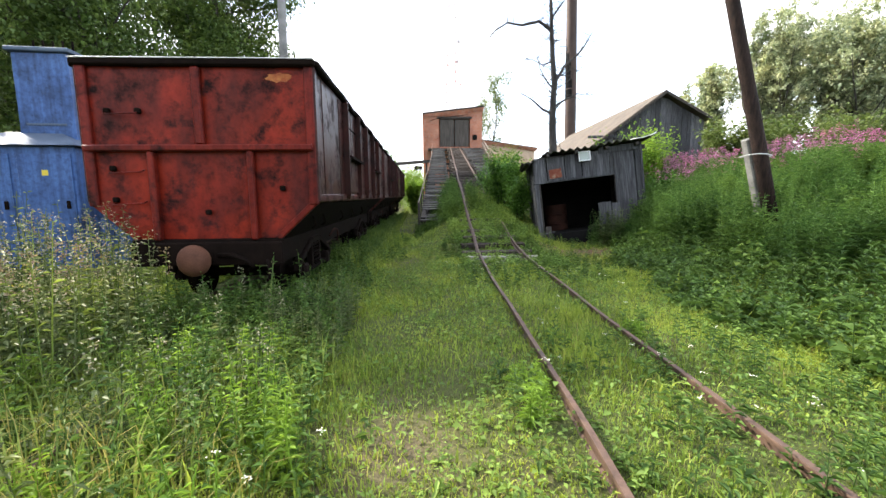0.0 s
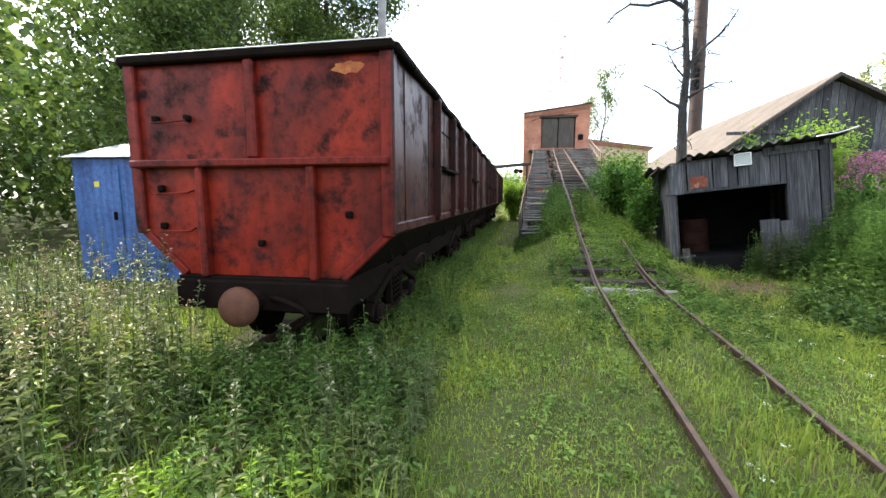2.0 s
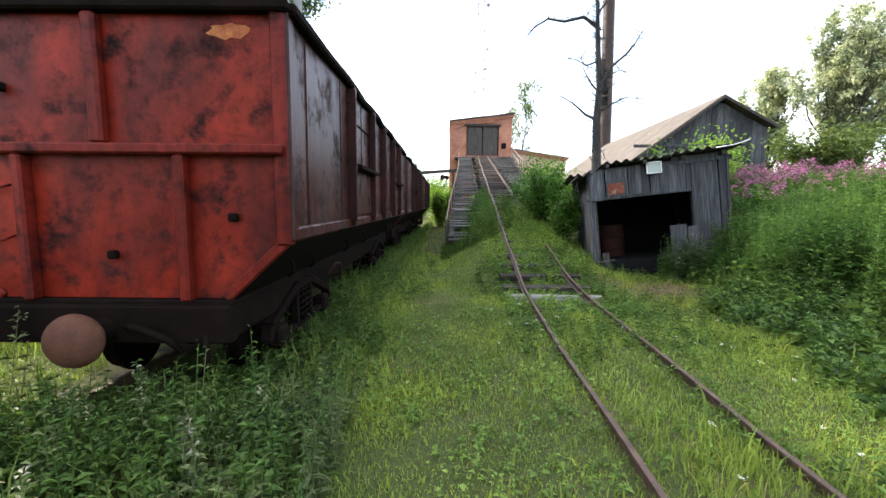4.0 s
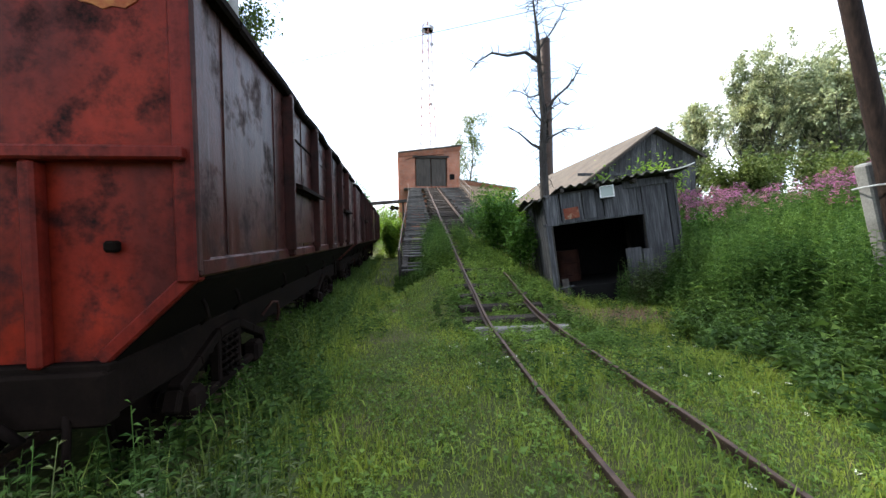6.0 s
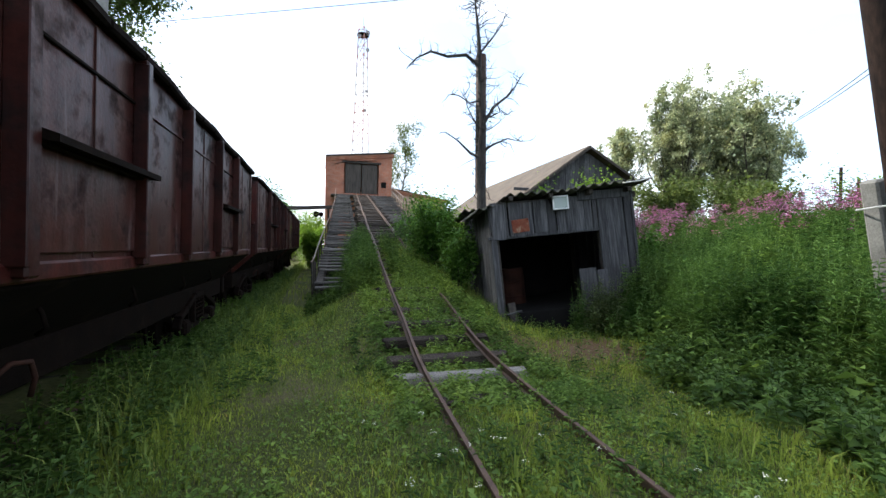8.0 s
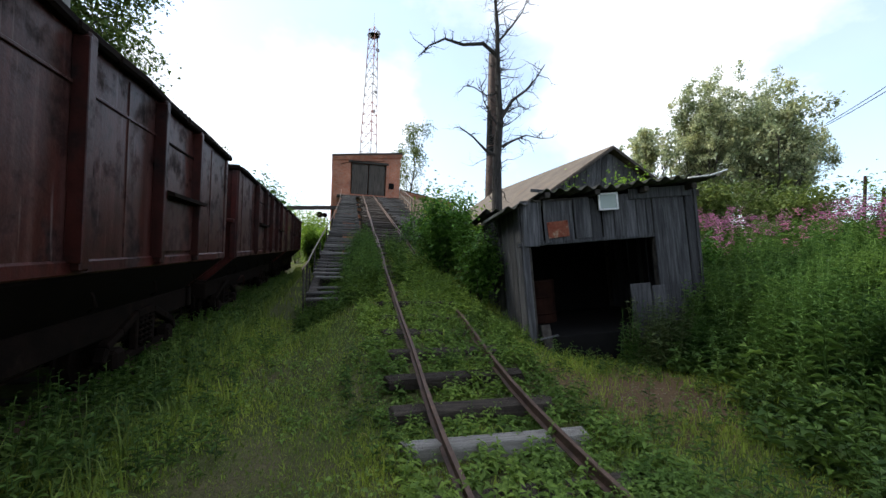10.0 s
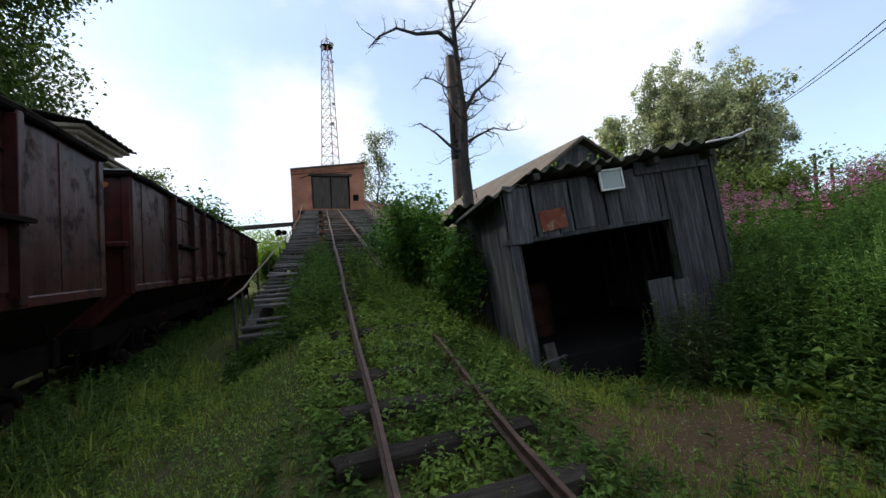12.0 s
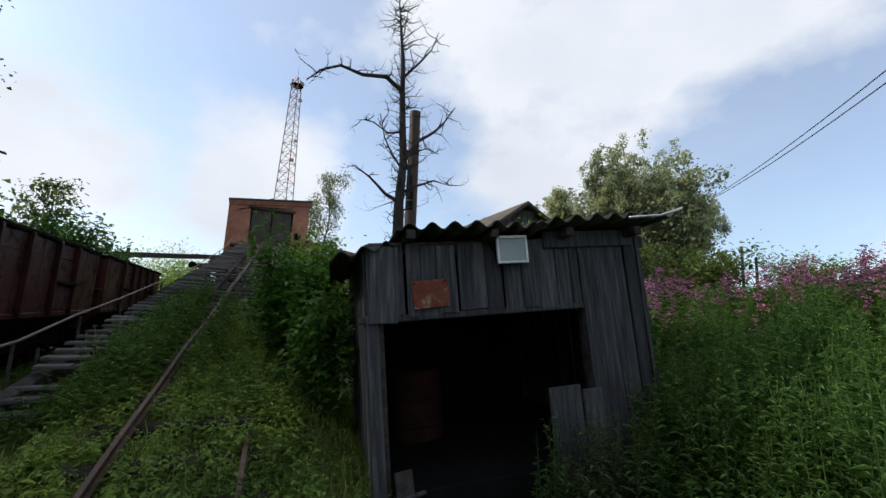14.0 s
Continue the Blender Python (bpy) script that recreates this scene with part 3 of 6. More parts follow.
def ore_wagon(y0, label, front, front_trim):
    """A high-sided steel wagon; its near end stands at y0."""
    w = thing("ore_wagon", label, "railway wagon", pose(WAGON_X, y0, 0), "parked ore wagons")
    wheel = wheel_mesh()
    # end walls, slightly dished panels on a frame
    for y, s in ((0.0, 1), (LONG, -1)):
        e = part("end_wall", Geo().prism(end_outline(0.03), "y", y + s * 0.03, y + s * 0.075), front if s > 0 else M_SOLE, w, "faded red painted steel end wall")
        trim = front_trim if s > 0 else M_SOLE
        for sx in (-1, 1):
            part("corner_post", Geo().bar((sx * (HALF - 0.05), y + s * 0.03, 1.15), (sx * (HALF - 0.05), y + s * 0.03, 2.62), 0.10, 0.09, 0.012, up=(0, 1, 0)), trim, e)
            part("edge_strip", Geo().bar((sx * (HALF - 0.03), y + s * 0.03, 1.19), (sx * 0.74, y + s * 0.03, 0.79), 0.07, 0.05, 0.01, up=(0, 1, 0)), trim, e)
        part("mid_rail", Geo().box(-HALF + 0.03, HALF - 0.03, y - s * 0.07, y + s * 0.04, 1.725, 1.79, 0.012), trim, e)
        part("rib", Geo().box(-0.045, 0.045, y - s * 0.045, y + s * 0.035, 1.79, 2.58, 0.02), trim, e)
        for x in (-0.51, 0.51):
            part("rib", Geo().box(x - 0.034, x + 0.034, y - s * 0.058, y + s * 0.035, 0.78, 1.725, 0.014), trim, e)
        part("lower_sill", Geo().box(-0.80, 0.80, y - s * 0.02, y + s * 0.05, 0.745, 0.785, 0.008), M_DARK, e)
        if s > 0:
            for (x, z) in ((-0.93, 2.14), (-0.62, 2.14), (-0.93, 1.55), (-0.93, 1.22), (0.82, 1.33), (0.02, 1.08)):
                part("bracket", Geo().box(x - 0.028, x + 0.028, y - 0.02, y + 0.04, z - 0.028, z + 0.028, 0.012), M_DARK, e)
            for z in (2.10, 1.50, 1.17):
                part("grab_handle", Geo().tube([(-0.93, y + 0.02, z + 0.02), (-0.93, y - 0.045, z), (-0.62, y - 0.045, z + 0.01), (-0.62, y + 0.02, z + 0.03)], 0.009, 6), M_TRIM, e, smooth=True)
            rp = random.Random(5)
            ring = [(0.83 + (0.14 + rp.uniform(-0.04, 0.02)) * math.cos(2 * math.pi * k / 18), 2.485 + (0.048 + rp.uniform(-0.014, 0.01)) * math.sin(2 * math.pi * k / 18)) for k in range(18)]
            part("scraped_patch", Geo().prism(ring, "y", y + 0.024, y + 0.031), M_ORANGE, e, "orange scraped patch")
    # sides
    for s in (-1, 1):
        x = s * HALF
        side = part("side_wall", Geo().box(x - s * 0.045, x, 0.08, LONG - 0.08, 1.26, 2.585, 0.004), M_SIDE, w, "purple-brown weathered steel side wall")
        part("sole_rail", Geo().box(x - s * 0.07, x + s * 0.02, 0.0, LONG, 1.175, 1.265, 0.012), M_SOLE, side)
        for y in POSTS:
            g = Geo().box(x - s * 0.01, x + s * 0.075, y - 0.045, y + 0.045, 1.20, 2.60, 0.012)
            g.box(x + s * 0.0, x + s * 0.09, y - 0.075, y - 0.045, 1.25, 2.56, 0.005)
            part("side_post", g, M_POST, side)
        for y in (0.045, LONG - 0.045):
            part("side_post", Geo().box(x - s * 0.02, x + s * 0.018, y - 0.05, y + 0.05, 1.2, 2.6, 0.01), M_SIDE, side)
        for y in (0.35, 1.32, 2.3, 4.5, 6.7):
            part("weld_seam", Geo().box(x - s * 0.002, x + s * 0.009, y - 0.008, y + 0.008, 1.27, 2.55, 0.003), M_SIDE, side)
        for a, b in ((POSTS[0], POSTS[1]), (POSTS[3], POSTS[4])):
            hatch = part("hatch", Geo().box(x - s * 0.005, x + s * 0.022, a + 0.09, b - 0.06, 1.30, 1.80, 0.008), M_SIDE, side)
            part("hatch_ledge", Geo().prism([(x + s * 0.0, 1.80), (x + s * 0.13, 1.79), (x + s * 0.13, 1.825), (x + s * 0.02, 1.86)], "y", a + 0.05, b + 0.05), M_DARK, hatch)
            part("hatch_hinge", Geo().tube([(x + s * 0.05, a - 0.03, 1.79), (x + s * 0.05, b + 0.08, 1.79)], 0.018, 6), M_DARK, hatch)
            part("hatch_line", Geo().box(x + s * 0.0, x + s * 0.016, a + 0.06, b - 0.05, 2.28, 2.30, 0.004), M_DARK, hatch)
        for a, b in zip(POSTS[1:3], POSTS[2:4]):
            part("stiffener", Geo().box(x, x + s * 0.014, a + 0.05, b - 0.05, 2.275, 2.295, 0.004), M_SIDE, side)
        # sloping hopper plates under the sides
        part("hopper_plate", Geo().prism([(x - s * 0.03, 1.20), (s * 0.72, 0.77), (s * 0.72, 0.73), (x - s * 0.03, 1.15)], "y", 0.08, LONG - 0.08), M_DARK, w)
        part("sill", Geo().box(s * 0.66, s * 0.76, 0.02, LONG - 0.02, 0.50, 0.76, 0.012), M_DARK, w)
        # dented top rim
        n = 16
        pts = [(x + s * 0.008 * math.sin(2.1 * i), LONG * i / n, 2.615 + 0.012 * math.sin(1.7 * i + y0)) for i in range(n + 1)]
        g = Geo()
        for a, b in zip(pts, pts[1:]):
            g.bar(a, b, 0.13, 0.075, 0.018)
        part("top_rim", g, M_DARK, side)
        for y in (0.45, 0.95, 2.2, 3.3, 4.5, 5.6, 6.8):
            lug = Geo().tube([(s * 1.0, y, 1.03), (s * 1.03, y, 0.98), (s * 1.04, y + 0.02, 0.90), (s * 0.99, y + 0.03, 0.86)], 0.012, 6)
            part("lug", lug, M_DARK, w, smooth=True)
    for y in (0.0, LONG):
        # the thin pale strip on top paints the rim's highlight
        part("top_rim", Geo().box(-HALF - 0.03, HALF + 0.03, y - 0.05, y + 0.06, 2.585, 2.655, 0.02), M_DARK, w, "bent steel rim with a pale painted highlight")
        part("rim_highlight", Geo().box(-HALF - 0.02, HALF + 0.02, y - 0.054, y + 0.064, 2.652, 2.662, 0.004), M_PALESTEEL, w, "pale strip painted as the rim's highlight")
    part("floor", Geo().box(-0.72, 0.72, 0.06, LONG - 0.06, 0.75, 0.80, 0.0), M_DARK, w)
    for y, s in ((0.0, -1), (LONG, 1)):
        beam = part("buffer_beam", Geo().box(-0.80, 0.80, y - 0.06, y + 0.06, 0.50, 0.755, 0.015), M_DARK, w, "grimy steel buffer beam with underside shade in its colour")
        buf = part("buffer", Geo().ball((-0.03, y + s * 0.27, 0.59), 0.165, (1, 0.72, 1), 22, 14), M_BUFFER, beam, "round rusty buffer head", True)
        part("buffer_shank", Geo().tube([(-0.03, y + s * 0.03, 0.59), (-0.03, y + s * 0.2, 0.59)], [0.10, 0.075], 12), M_DARK, beam)
        g = Geo().tube([(0.12, y + s * 0.06, 0.62), (0.30, y + s * 0.16, 0.63), (0.46, y + s * 0.17, 0.57), (0.52, y + s * 0.15, 0.50), (0.45, y + s * 0.13, 0.46)], [0.022, 0.026, 0.026, 0.022, 0.014], 8)
        part("coupling_hook", g, M_DARK, beam, smooth=True)
        hose = Geo().tube([(0.62, y + s * 0.03, 0.58), (0.66, y + s * 0.09, 0.50), (0.66, y + s * 0.1, 0.36), (0.60, y + s * 0.08, 0.30)], 0.018, 7)
        part("brake_hose", hose, M_DARK, beam, smooth=True)
    bogie(w, 1.42, wheel)
    bogie(w, LONG - 1.42, wheel)
    # a bent pale pipe end by the bogie, and brake gear
    part("bent_pipe", Geo().tube([(0.86, 2.02, 0.62), (0.90, 2.20, 0.72), (0.92, 2.32, 0.70), (0.92, 2.36, 0.60), (0.90, 2.36, 0.5)], 0.015, 7), M_OLDRUST, w, "bent brown pipe", True)
    part("brake_cylinder", Geo().tube([(0.1, 3.2, 0.5), (0.1, 3.75, 0.5)], 0.14, 14), M_DARK, w)
    part("brake_rod", Geo().tube([(0.3, 1.6, 0.45), (0.3, 6.0, 0.45)], 0.02, 6), M_DARK, w)
    return w


ore_wagon(3.16, "red steel ore wagon with round buffer, on overgrown rails", M_RED, M_TRIM)
ore_wagon(11.45, "rusty red steel ore wagon coupled in line on overgrown rails", M_SOLE, M_SOLE)
ore_wagon(19.75, "rusty red ore wagon with shrubs growing out of it", M_SOLE, M_SOLE)


# ---- tracks ----
def rail_profile(g, pts, tilt=0.0):
    """A flat-bottomed rail along points at the top of its head."""
    shape = [(-0.022, 0.0), (0.022, 0.0), (0.025, -0.008), (0.022, -0.026), (0.006, -0.034), (0.006, -0.078), (0.042, -0.088), (0.042, -0.096),
             (-0.042, -0.096), (-0.042, -0.088), (-0.006, -0.078), (-0.006, -0.034), (-0.022, -0.026), (-0.025, -0.008)]
    n = len(shape)
    verts = [(x + 0.8 * sx, y, z + sz) for x, y, z in pts for sx, sz in shape]
    faces = [(i * n + j, i * n + (j + 1) % n, (i + 1) * n + (j + 1) % n, (i + 1) * n + j) for i in range(len(pts) - 1) for j in range(n)]
    faces += [tuple(range(n)), tuple((len(pts) - 1) * n + j for j in range(n - 1, -1, -1))]
    return g.add(verts, faces)


def wobble(y, k):
    return 0.012 * math.sin(0.9 * y + k) + 0.006 * math.sin(2.3 * y + 2 * k)


track = thing("hoist_track", "rusty narrow rails on rotten dark sleepers, half sunk in grass", "railway track", kind="structure")
ys = [-14 + 0.5 * i for i in range(114)]
part("rail", rail_profile(Geo(), [(float(rail_x(y)) + wobble(y, 0), y, float(ramp_z(y)) + wobble(y, 1) * 0.6) for y in ys if y <= 42]), M_RAIL, track, "rusty steel rail")
part("rail", rail_profile(Geo(), [(float(rail_x(y)) + 0.92 + wobble(y, 2), y, float(ramp_z(y)) + wobble(y, 3) * 0.6) for y in ys if y <= 10.2] + [(1.09, 10.45, 0.50)]), M_RAIL, track, "rusty steel rail with a broken end")
part("rail", rail_profile(Geo(), [(float(rail_x(y)) + 0.92, y, float(ramp_z(y))) for y in ys if 15.0 <= y <= 42]), M_RAIL, track, "rusty steel rail")
rng = random.Random(4)
y = -9.6
while y < 42:
    long_, thick, wide = 1.45 + rng.uniform(-0.12, 0.2), 0.12, 0.17 + rng.uniform(-0.02, 0.03)
    g = Geo().box(-long_ / 2, long_ / 2, -wide / 2, wide / 2, -thick, 0, 0.018)
    g.v = [(vx + rng.uniform(-0.05, 0.05), vy + rng.uniform(-0.018, 0.018), vz + rng.uniform(-0.022, 0.008)) for vx, vy, vz in g.v]
    low = (0.088 + rng.uniform(0, 0.025)) if y > 6.3 else 0.12
    pale = abs(y - 6.95) < 0.3
    xm, zm = float(rail_x(y)) + 0.46 + rng.uniform(-0.06, 0.06), float(ramp_z(y)) - (0.085 if pale else low)
    part("sleeper", g, M_PALEWOOD if pale else M_SLEEPER, track, "bleached sleeper" if pale else "", m=pose(xm, y, zm, 10.2 if y > 7.4 else 0, rng.uniform(-1.5, 1.5), rng.uniform(-3, 3) + 2))
    y += 0.62 if y < 12 else 0.52

old_track = thing("wagon_track", "old rusty rails under the wagons, sunk in weeds", "railway track", kind="structure")
for x in (-4.0, -3.09):
    part("rail", rail_profile(Geo(), [(x + wobble(y, x), y, -0.012 + wobble(y, 2 * x) * 0.3) for y in [-6 + 1.0 * i for i in range(36)]]), M_RAIL, old_track)
for i in range(50):
    part("sleeper", Geo().box(-0.75, 0.75, -0.09, 0.09, -0.12, 0, 0.015), M_SLEEPER, old_track, m=pose(WAGON_X + rng.uniform(-0.05, 0.05), -5.5 + 0.68 * i, -0.105, 0, 0, rng.uniform(-3, 3)))


# ---- the inclined trestle with its stairs ----
trestle = thing("inclined_trestle", "long inclined wooden trestle with slatted stairs beside the rails", "trestle", kind="structure")
rng = random.Random(9)
LEFT_X = lambda y: -1.22 + 0.046 * (y - 12.0)      # outer edge of the left flight
for x_of, name in ((lambda y: float(rail_x(y)) - 0.12, "stringer"), (lambda y: float(rail_x(y)) + 1.04, "stringer"), (lambda y: LEFT_X(y) + 0.06, "stringer"), (lambda y: LEFT_X(y) + 1.0, "stringer"),
                   (lambda y: float(rail_x(y)) + 1.28, "stringer"), (lambda y: float(rail_x(y)) + 1.22 + 0.062 * (y - 12) + 0.15, "stringer")):
    g = Geo()
    for a in range(12, 42, 5):
        b = min(a + 5, 42)
        g.bar((x_of(a), a, float(ramp_z(a)) - 0.42), (x_of(b), b, float(ramp_z(b)) - 0.42), 0.16, 0.30, 0.02)
    part(name, g, M_BEAM, trestle)
y = 11.7
while y < 42:
    z = float(ramp_z(y)) - 0.16
    if y < 12.6:
        z -= 0.12
    part("tread", Geo().box(0.0, min(1.07, 0.55 + 0.09 * max(0, y - 12.5)) + rng.uniform(-0.06, 0.05), -0.08, 0.08, -0.045, 0, 0.008), M_TREAD, trestle,
         m=pose(LEFT_X(y) + rng.uniform(-0.05, 0.05), y, z + rng.uniform(-0.015, 0.015), rng.uniform(-4, 4), rng.uniform(-2.5, 2.5), rng.uniform(-3, 3)))
    y += 0.34
y = 17.0
while y < 42:
    x0 = float(rail_x(y)) + 1.18
    wide = 0.45 + 0.062 * (y - 12)
    if rng.random() > 0.05:
        part("tread", Geo().box(0.0, min(wide, 2.15) + rng.uniform(-0.1, 0.06), -0.075, 0.075, -0.045, 0, 0.008), M_TREAD, trestle,
             m=pose(x0, y, float(ramp_z(y)) - 0.16, rng.uniform(-4, 4), rng.uniform(-2.5, 2.5), rng.uniform(-3, 3)))
    y += 0.34
for yb in range(14, 42, 4):
    top = float(ramp_z(yb)) - 0.55
    for x in (LEFT_X(yb) + 0.08, float(rail_x(yb)) - 0.1, float(rail_x(yb)) + 1.05, float(rail_x(yb)) + 2.2):
        zg = float(ground_z(x, yb)) - 0.1
        if top - zg > 0.25:
            part("post", Geo().tube([(x, yb, zg), (x + rng.uniform(-0.04, 0.04), yb, top)], 0.09, 8), M_BEAM, trestle)
    if top > 0.8:
        part("cross_beam", Geo().box(LEFT_X(yb) - 0.05, float(rail_x(yb)) + 2.3, yb - 0.1, yb + 0.1, top - 0.02, top + 0.14, 0.015), M_BEAM, trestle)
# handrails
hand = Geo().tube([(-1.32, 11.5, 1.0), (-1.28, 12.6, 1.08), (-1.22, 14.0, 1.32), (-1.15, 16.0, 1.58), (-1.0, 19.0, 2.05), (-0.75, 24.0, 2.85), (-0.35, 31.0, 4.3), (-0.1, 38.0, 6.0)], 0.017, 7)
part("handrail", hand, M_PIPE, trestle, "thin bent rusty handrail", True)
for y, h in ((11.9, 1.0), (12.5, 1.05), (13.1, 0.95), (14.2, 1.3), (16.0, 1.5), (19.0, 2.0), (24.0, 2.8), (31.0, 4.2)):
    x = LEFT_X(y) - 0.06
    part("rail_post", Geo().tube([(x, y, float(ground_z(x, y)) - 0.05), (x - 0.03, y, h)], 0.02, 6), M_BEAM, trestle)
for dz in (0.0, 0.42):
    pts = [(float(rail_x(y)) + 1.2 + 0.062 * (y - 12) + 0.22, y, float(ramp_z(y)) + 0.42 + dz) for y in (24, 28, 32, 36, 40, 42)]
    part("handrail", Geo().tube(pts, 0.028, 7), M_PIPE, trestle, "pale rusty handrail", True)
for y in (24, 26, 28, 30, 32, 34, 36, 38, 40):
    x = float(rail_x(y)) + 1.2 + 0.062 * (y - 12) + 0.22
    part("rail_post", Geo().bar((x, y, float(ramp_z(y)) - 0.3), (x, y, float(ramp_z(y)) + 0.86), 0.05, 0.05, 0.008, up=(0, 1, 0)), M_PIPE, trestle)

# side gangway on a braced frame
gang = thing("gangway", "dark timber gangway beam on a braced steel frame", "gangway")
part("beam", Geo().bar((-4.4, 28.6, 3.38), (-0.3, 30.8, 3.86), 0.5, 0.22, 0.02), M_BEAM, gang)
for x, y in ((-0.75, 30.6), (-0.35, 31.4), (-3.9, 28.9)):
    part("post", Geo().bar((x, y, -0.2), (x, y, 3.75), 0.12, 0.12, 0.01, up=(0, 1, 0)), M_BEAM, gang)
for z in (0.8, 1.7, 2.6):
    part("brace", Geo().bar((-0.8, 30.55, z), (-0.3, 31.45, z + 0.5), 0.07, 0.07, 0.008), M_BEAM, gang)
part("pulley", Geo().tube([(-1.5, 30.05, 3.3), (-1.5, 30.17, 3.3)], 0.18, 12), M_DARK, gang)
part("pulley", Geo().tube([(-1.2, 30.15, 3.3), (-1.2, 30.27, 3.3)], 0.15, 12), M_DARK, gang)

# ---- hoist house ----
house = thing("hoist_house", "red brick hoist house with dark double gate above the incline", "building")
TX0, TX1, TY0, TY1, TB = -0.62, 5.12, 42.6, 48.5, -0.5
DX0, DX1, DZ0, DZ1 = 0.85, 3.92, 6.28, 9.12


def wall_top(x):
    return 9.35 + 0.12 * (x - TX0)


def flare(x, z):
    """The front leans out a little towards its cornice."""
    return x + (x - 2.25) * 0.012 * max(0, z - 4.5)


front = Geo()
for x0, x1, z0, z1a, z1b in ((TX0, DX0, TB, None, None), (DX1, TX1, TB, None, None), (DX0, DX1, TB, DZ0, DZ0), (DX0, DX1, DZ1, None, None)):
    ta, tb = (wall_top(x0), wall_top(x1)) if z1a is None else (z1a, z1b)
    o = [(flare(x0, z0), z0), (flare(x1, z0), z0), (flare(x1, tb), tb), (flare(x0, ta), ta)]
    front.prism(o, "y", TY0, TY0 + 0.4)
part("front_wall", front, M_BRICK, house)
part("side_wall", Geo().prism([(TY0 + 0.4, TB), (TY1, TB), (TY1, wall_top(TX0)), (TY0 + 0.4, wall_top(TX0))], "x", TX0 - 0.25, TX0 + 0.15), M_BRICK, house)
part("side_wall", Geo().prism([(TY0 + 0.4, TB), (TY1, TB), (TY1, wall_top(TX1)), (TY0 + 0.4, wall_top(TX1))], "x", TX1 - 0.2, TX1 + 0.2), M_BRICK, house)
part("back_wall", Geo().prism([(TX0, TB), (TX1, TB), (TX1, wall_top(TX1)), (TX0, wall_top(TX0))], "y", TY1, TY1 + 0.4), M_BRICK, house)
for k, (dz, out) in enumerate(((0.0, 0.12), (0.16, 0.2), (0.30, 0.26))):
    c = Geo().prism([(-0.78 - out * 0.5, 9.28 + dz - 0.06), (5.34 + out * 0.5, 10.02 + dz - 0.06), (5.34 + out * 0.5, 10.02 + dz + 0.10), (-0.78 - out * 0.5, 9.28 + dz + 0.10)], "y", TY0 - out, TY1 + 0.5)
    part("cornice" if k < 2 else "roof", c, M_BRICK if k < 2 else M_BEAM, house)
part("lintel", Geo().box(DX0 - 0.3, DX1 + 0.3, TY0 - 0.05, TY0 + 0.2, DZ1, DZ1 + 0.22, 0.02), M_BEAM, house)
part("conduit", Geo().tube([(-0.1, TY0 - 0.05, 8.9), (0.5, TY0 - 0.06, 9.1), (1.2, TY0 - 0.06, 9.25), (3.8, TY0 - 0.06, 9.5)], 0.03, 6), M_DARK, house)
part("sill_deck", Geo().box(-0.4, 5.0, TY0 - 1.1, TY0 + 0.1, 5.85, 6.02, 0.02), M_BEAM, house)
for i, (a, b, mat) in enumerate(((DX0, 2.36, M_DOORWOOD), (2.40, DX1, M_DOORWOOD))):
    leaf = part("gate_leaf", Geo().box(a + 0.03, b - 0.03, TY0 + 0.16, TY0 + 0.24, DZ0 + 0.02, DZ1 - 0.03, 0.01), mat, house, "dark boarded gate leaf")
    for k in range(7):
        w = (b - a - 0.06) / 7
        part("gate_board", Geo().box(a + 0.03 + k * w + 0.01, a + 0.03 + (k + 1) * w - 0.01, TY0 + 0.13, TY0 + 0.16, DZ0 + 0.04, DZ1 - 0.05, 0.006), mat, leaf)
# no hole in the wall here: a black block paints the opening's darkness
part("dark_opening", Geo().box(4.25, 4.75, TY0 - 0.02, TY0 + 0.2, 6.95, 7.5, 0.02), M_BLACK, house, "small dark opening")
part("roof_box", Geo().box(2.2, 2.8, 44.0, 44.6, 10.0, 10.35, 0.02), M_DARK, house)

annex = thing("annex", "low ochre plastered annex with brick cornice beside the hoist house", "building")
for (a, b) in (((5.3, 44.2), (13.4, 51.8)),):
    d = Vector((b[0] - a[0], b[1] - a[1], 0))
    L, ang = d.length, math.degrees(math.atan2(d.y, d.x))
    annex.matrix_world = pose(a[0], a[1], 0, 0, 0, ang)
part("wall", Geo().box(0, L, 0, 0.4, -0.5, 6.75, 0.02), M_PLASTER, annex)
part("wall", Geo().box(L - 0.4, L, 0.4, 6, -0.5, 6.75, 0.02), M_PLASTER, annex)
part("wall", Geo().box(0, L, 6, 6.4, -0.5, 6.75, 0.02), M_PLASTER, annex)
part("cornice", Geo().box(-0.1, L + 0.15, -0.15, 6.5, 6.75, 6.95, 0.02), M_BRICK, annex)
part("cornice", Geo().box(-0.1, L + 0.25, -0.28, 6.6, 6.95, 7.12, 0.02), M_BRICK, annex)
part("roof", Geo().box(-0.1, L + 0.3, -0.34, 6.7, 7.12, 7.2, 0.02), M_BEAM, annex)

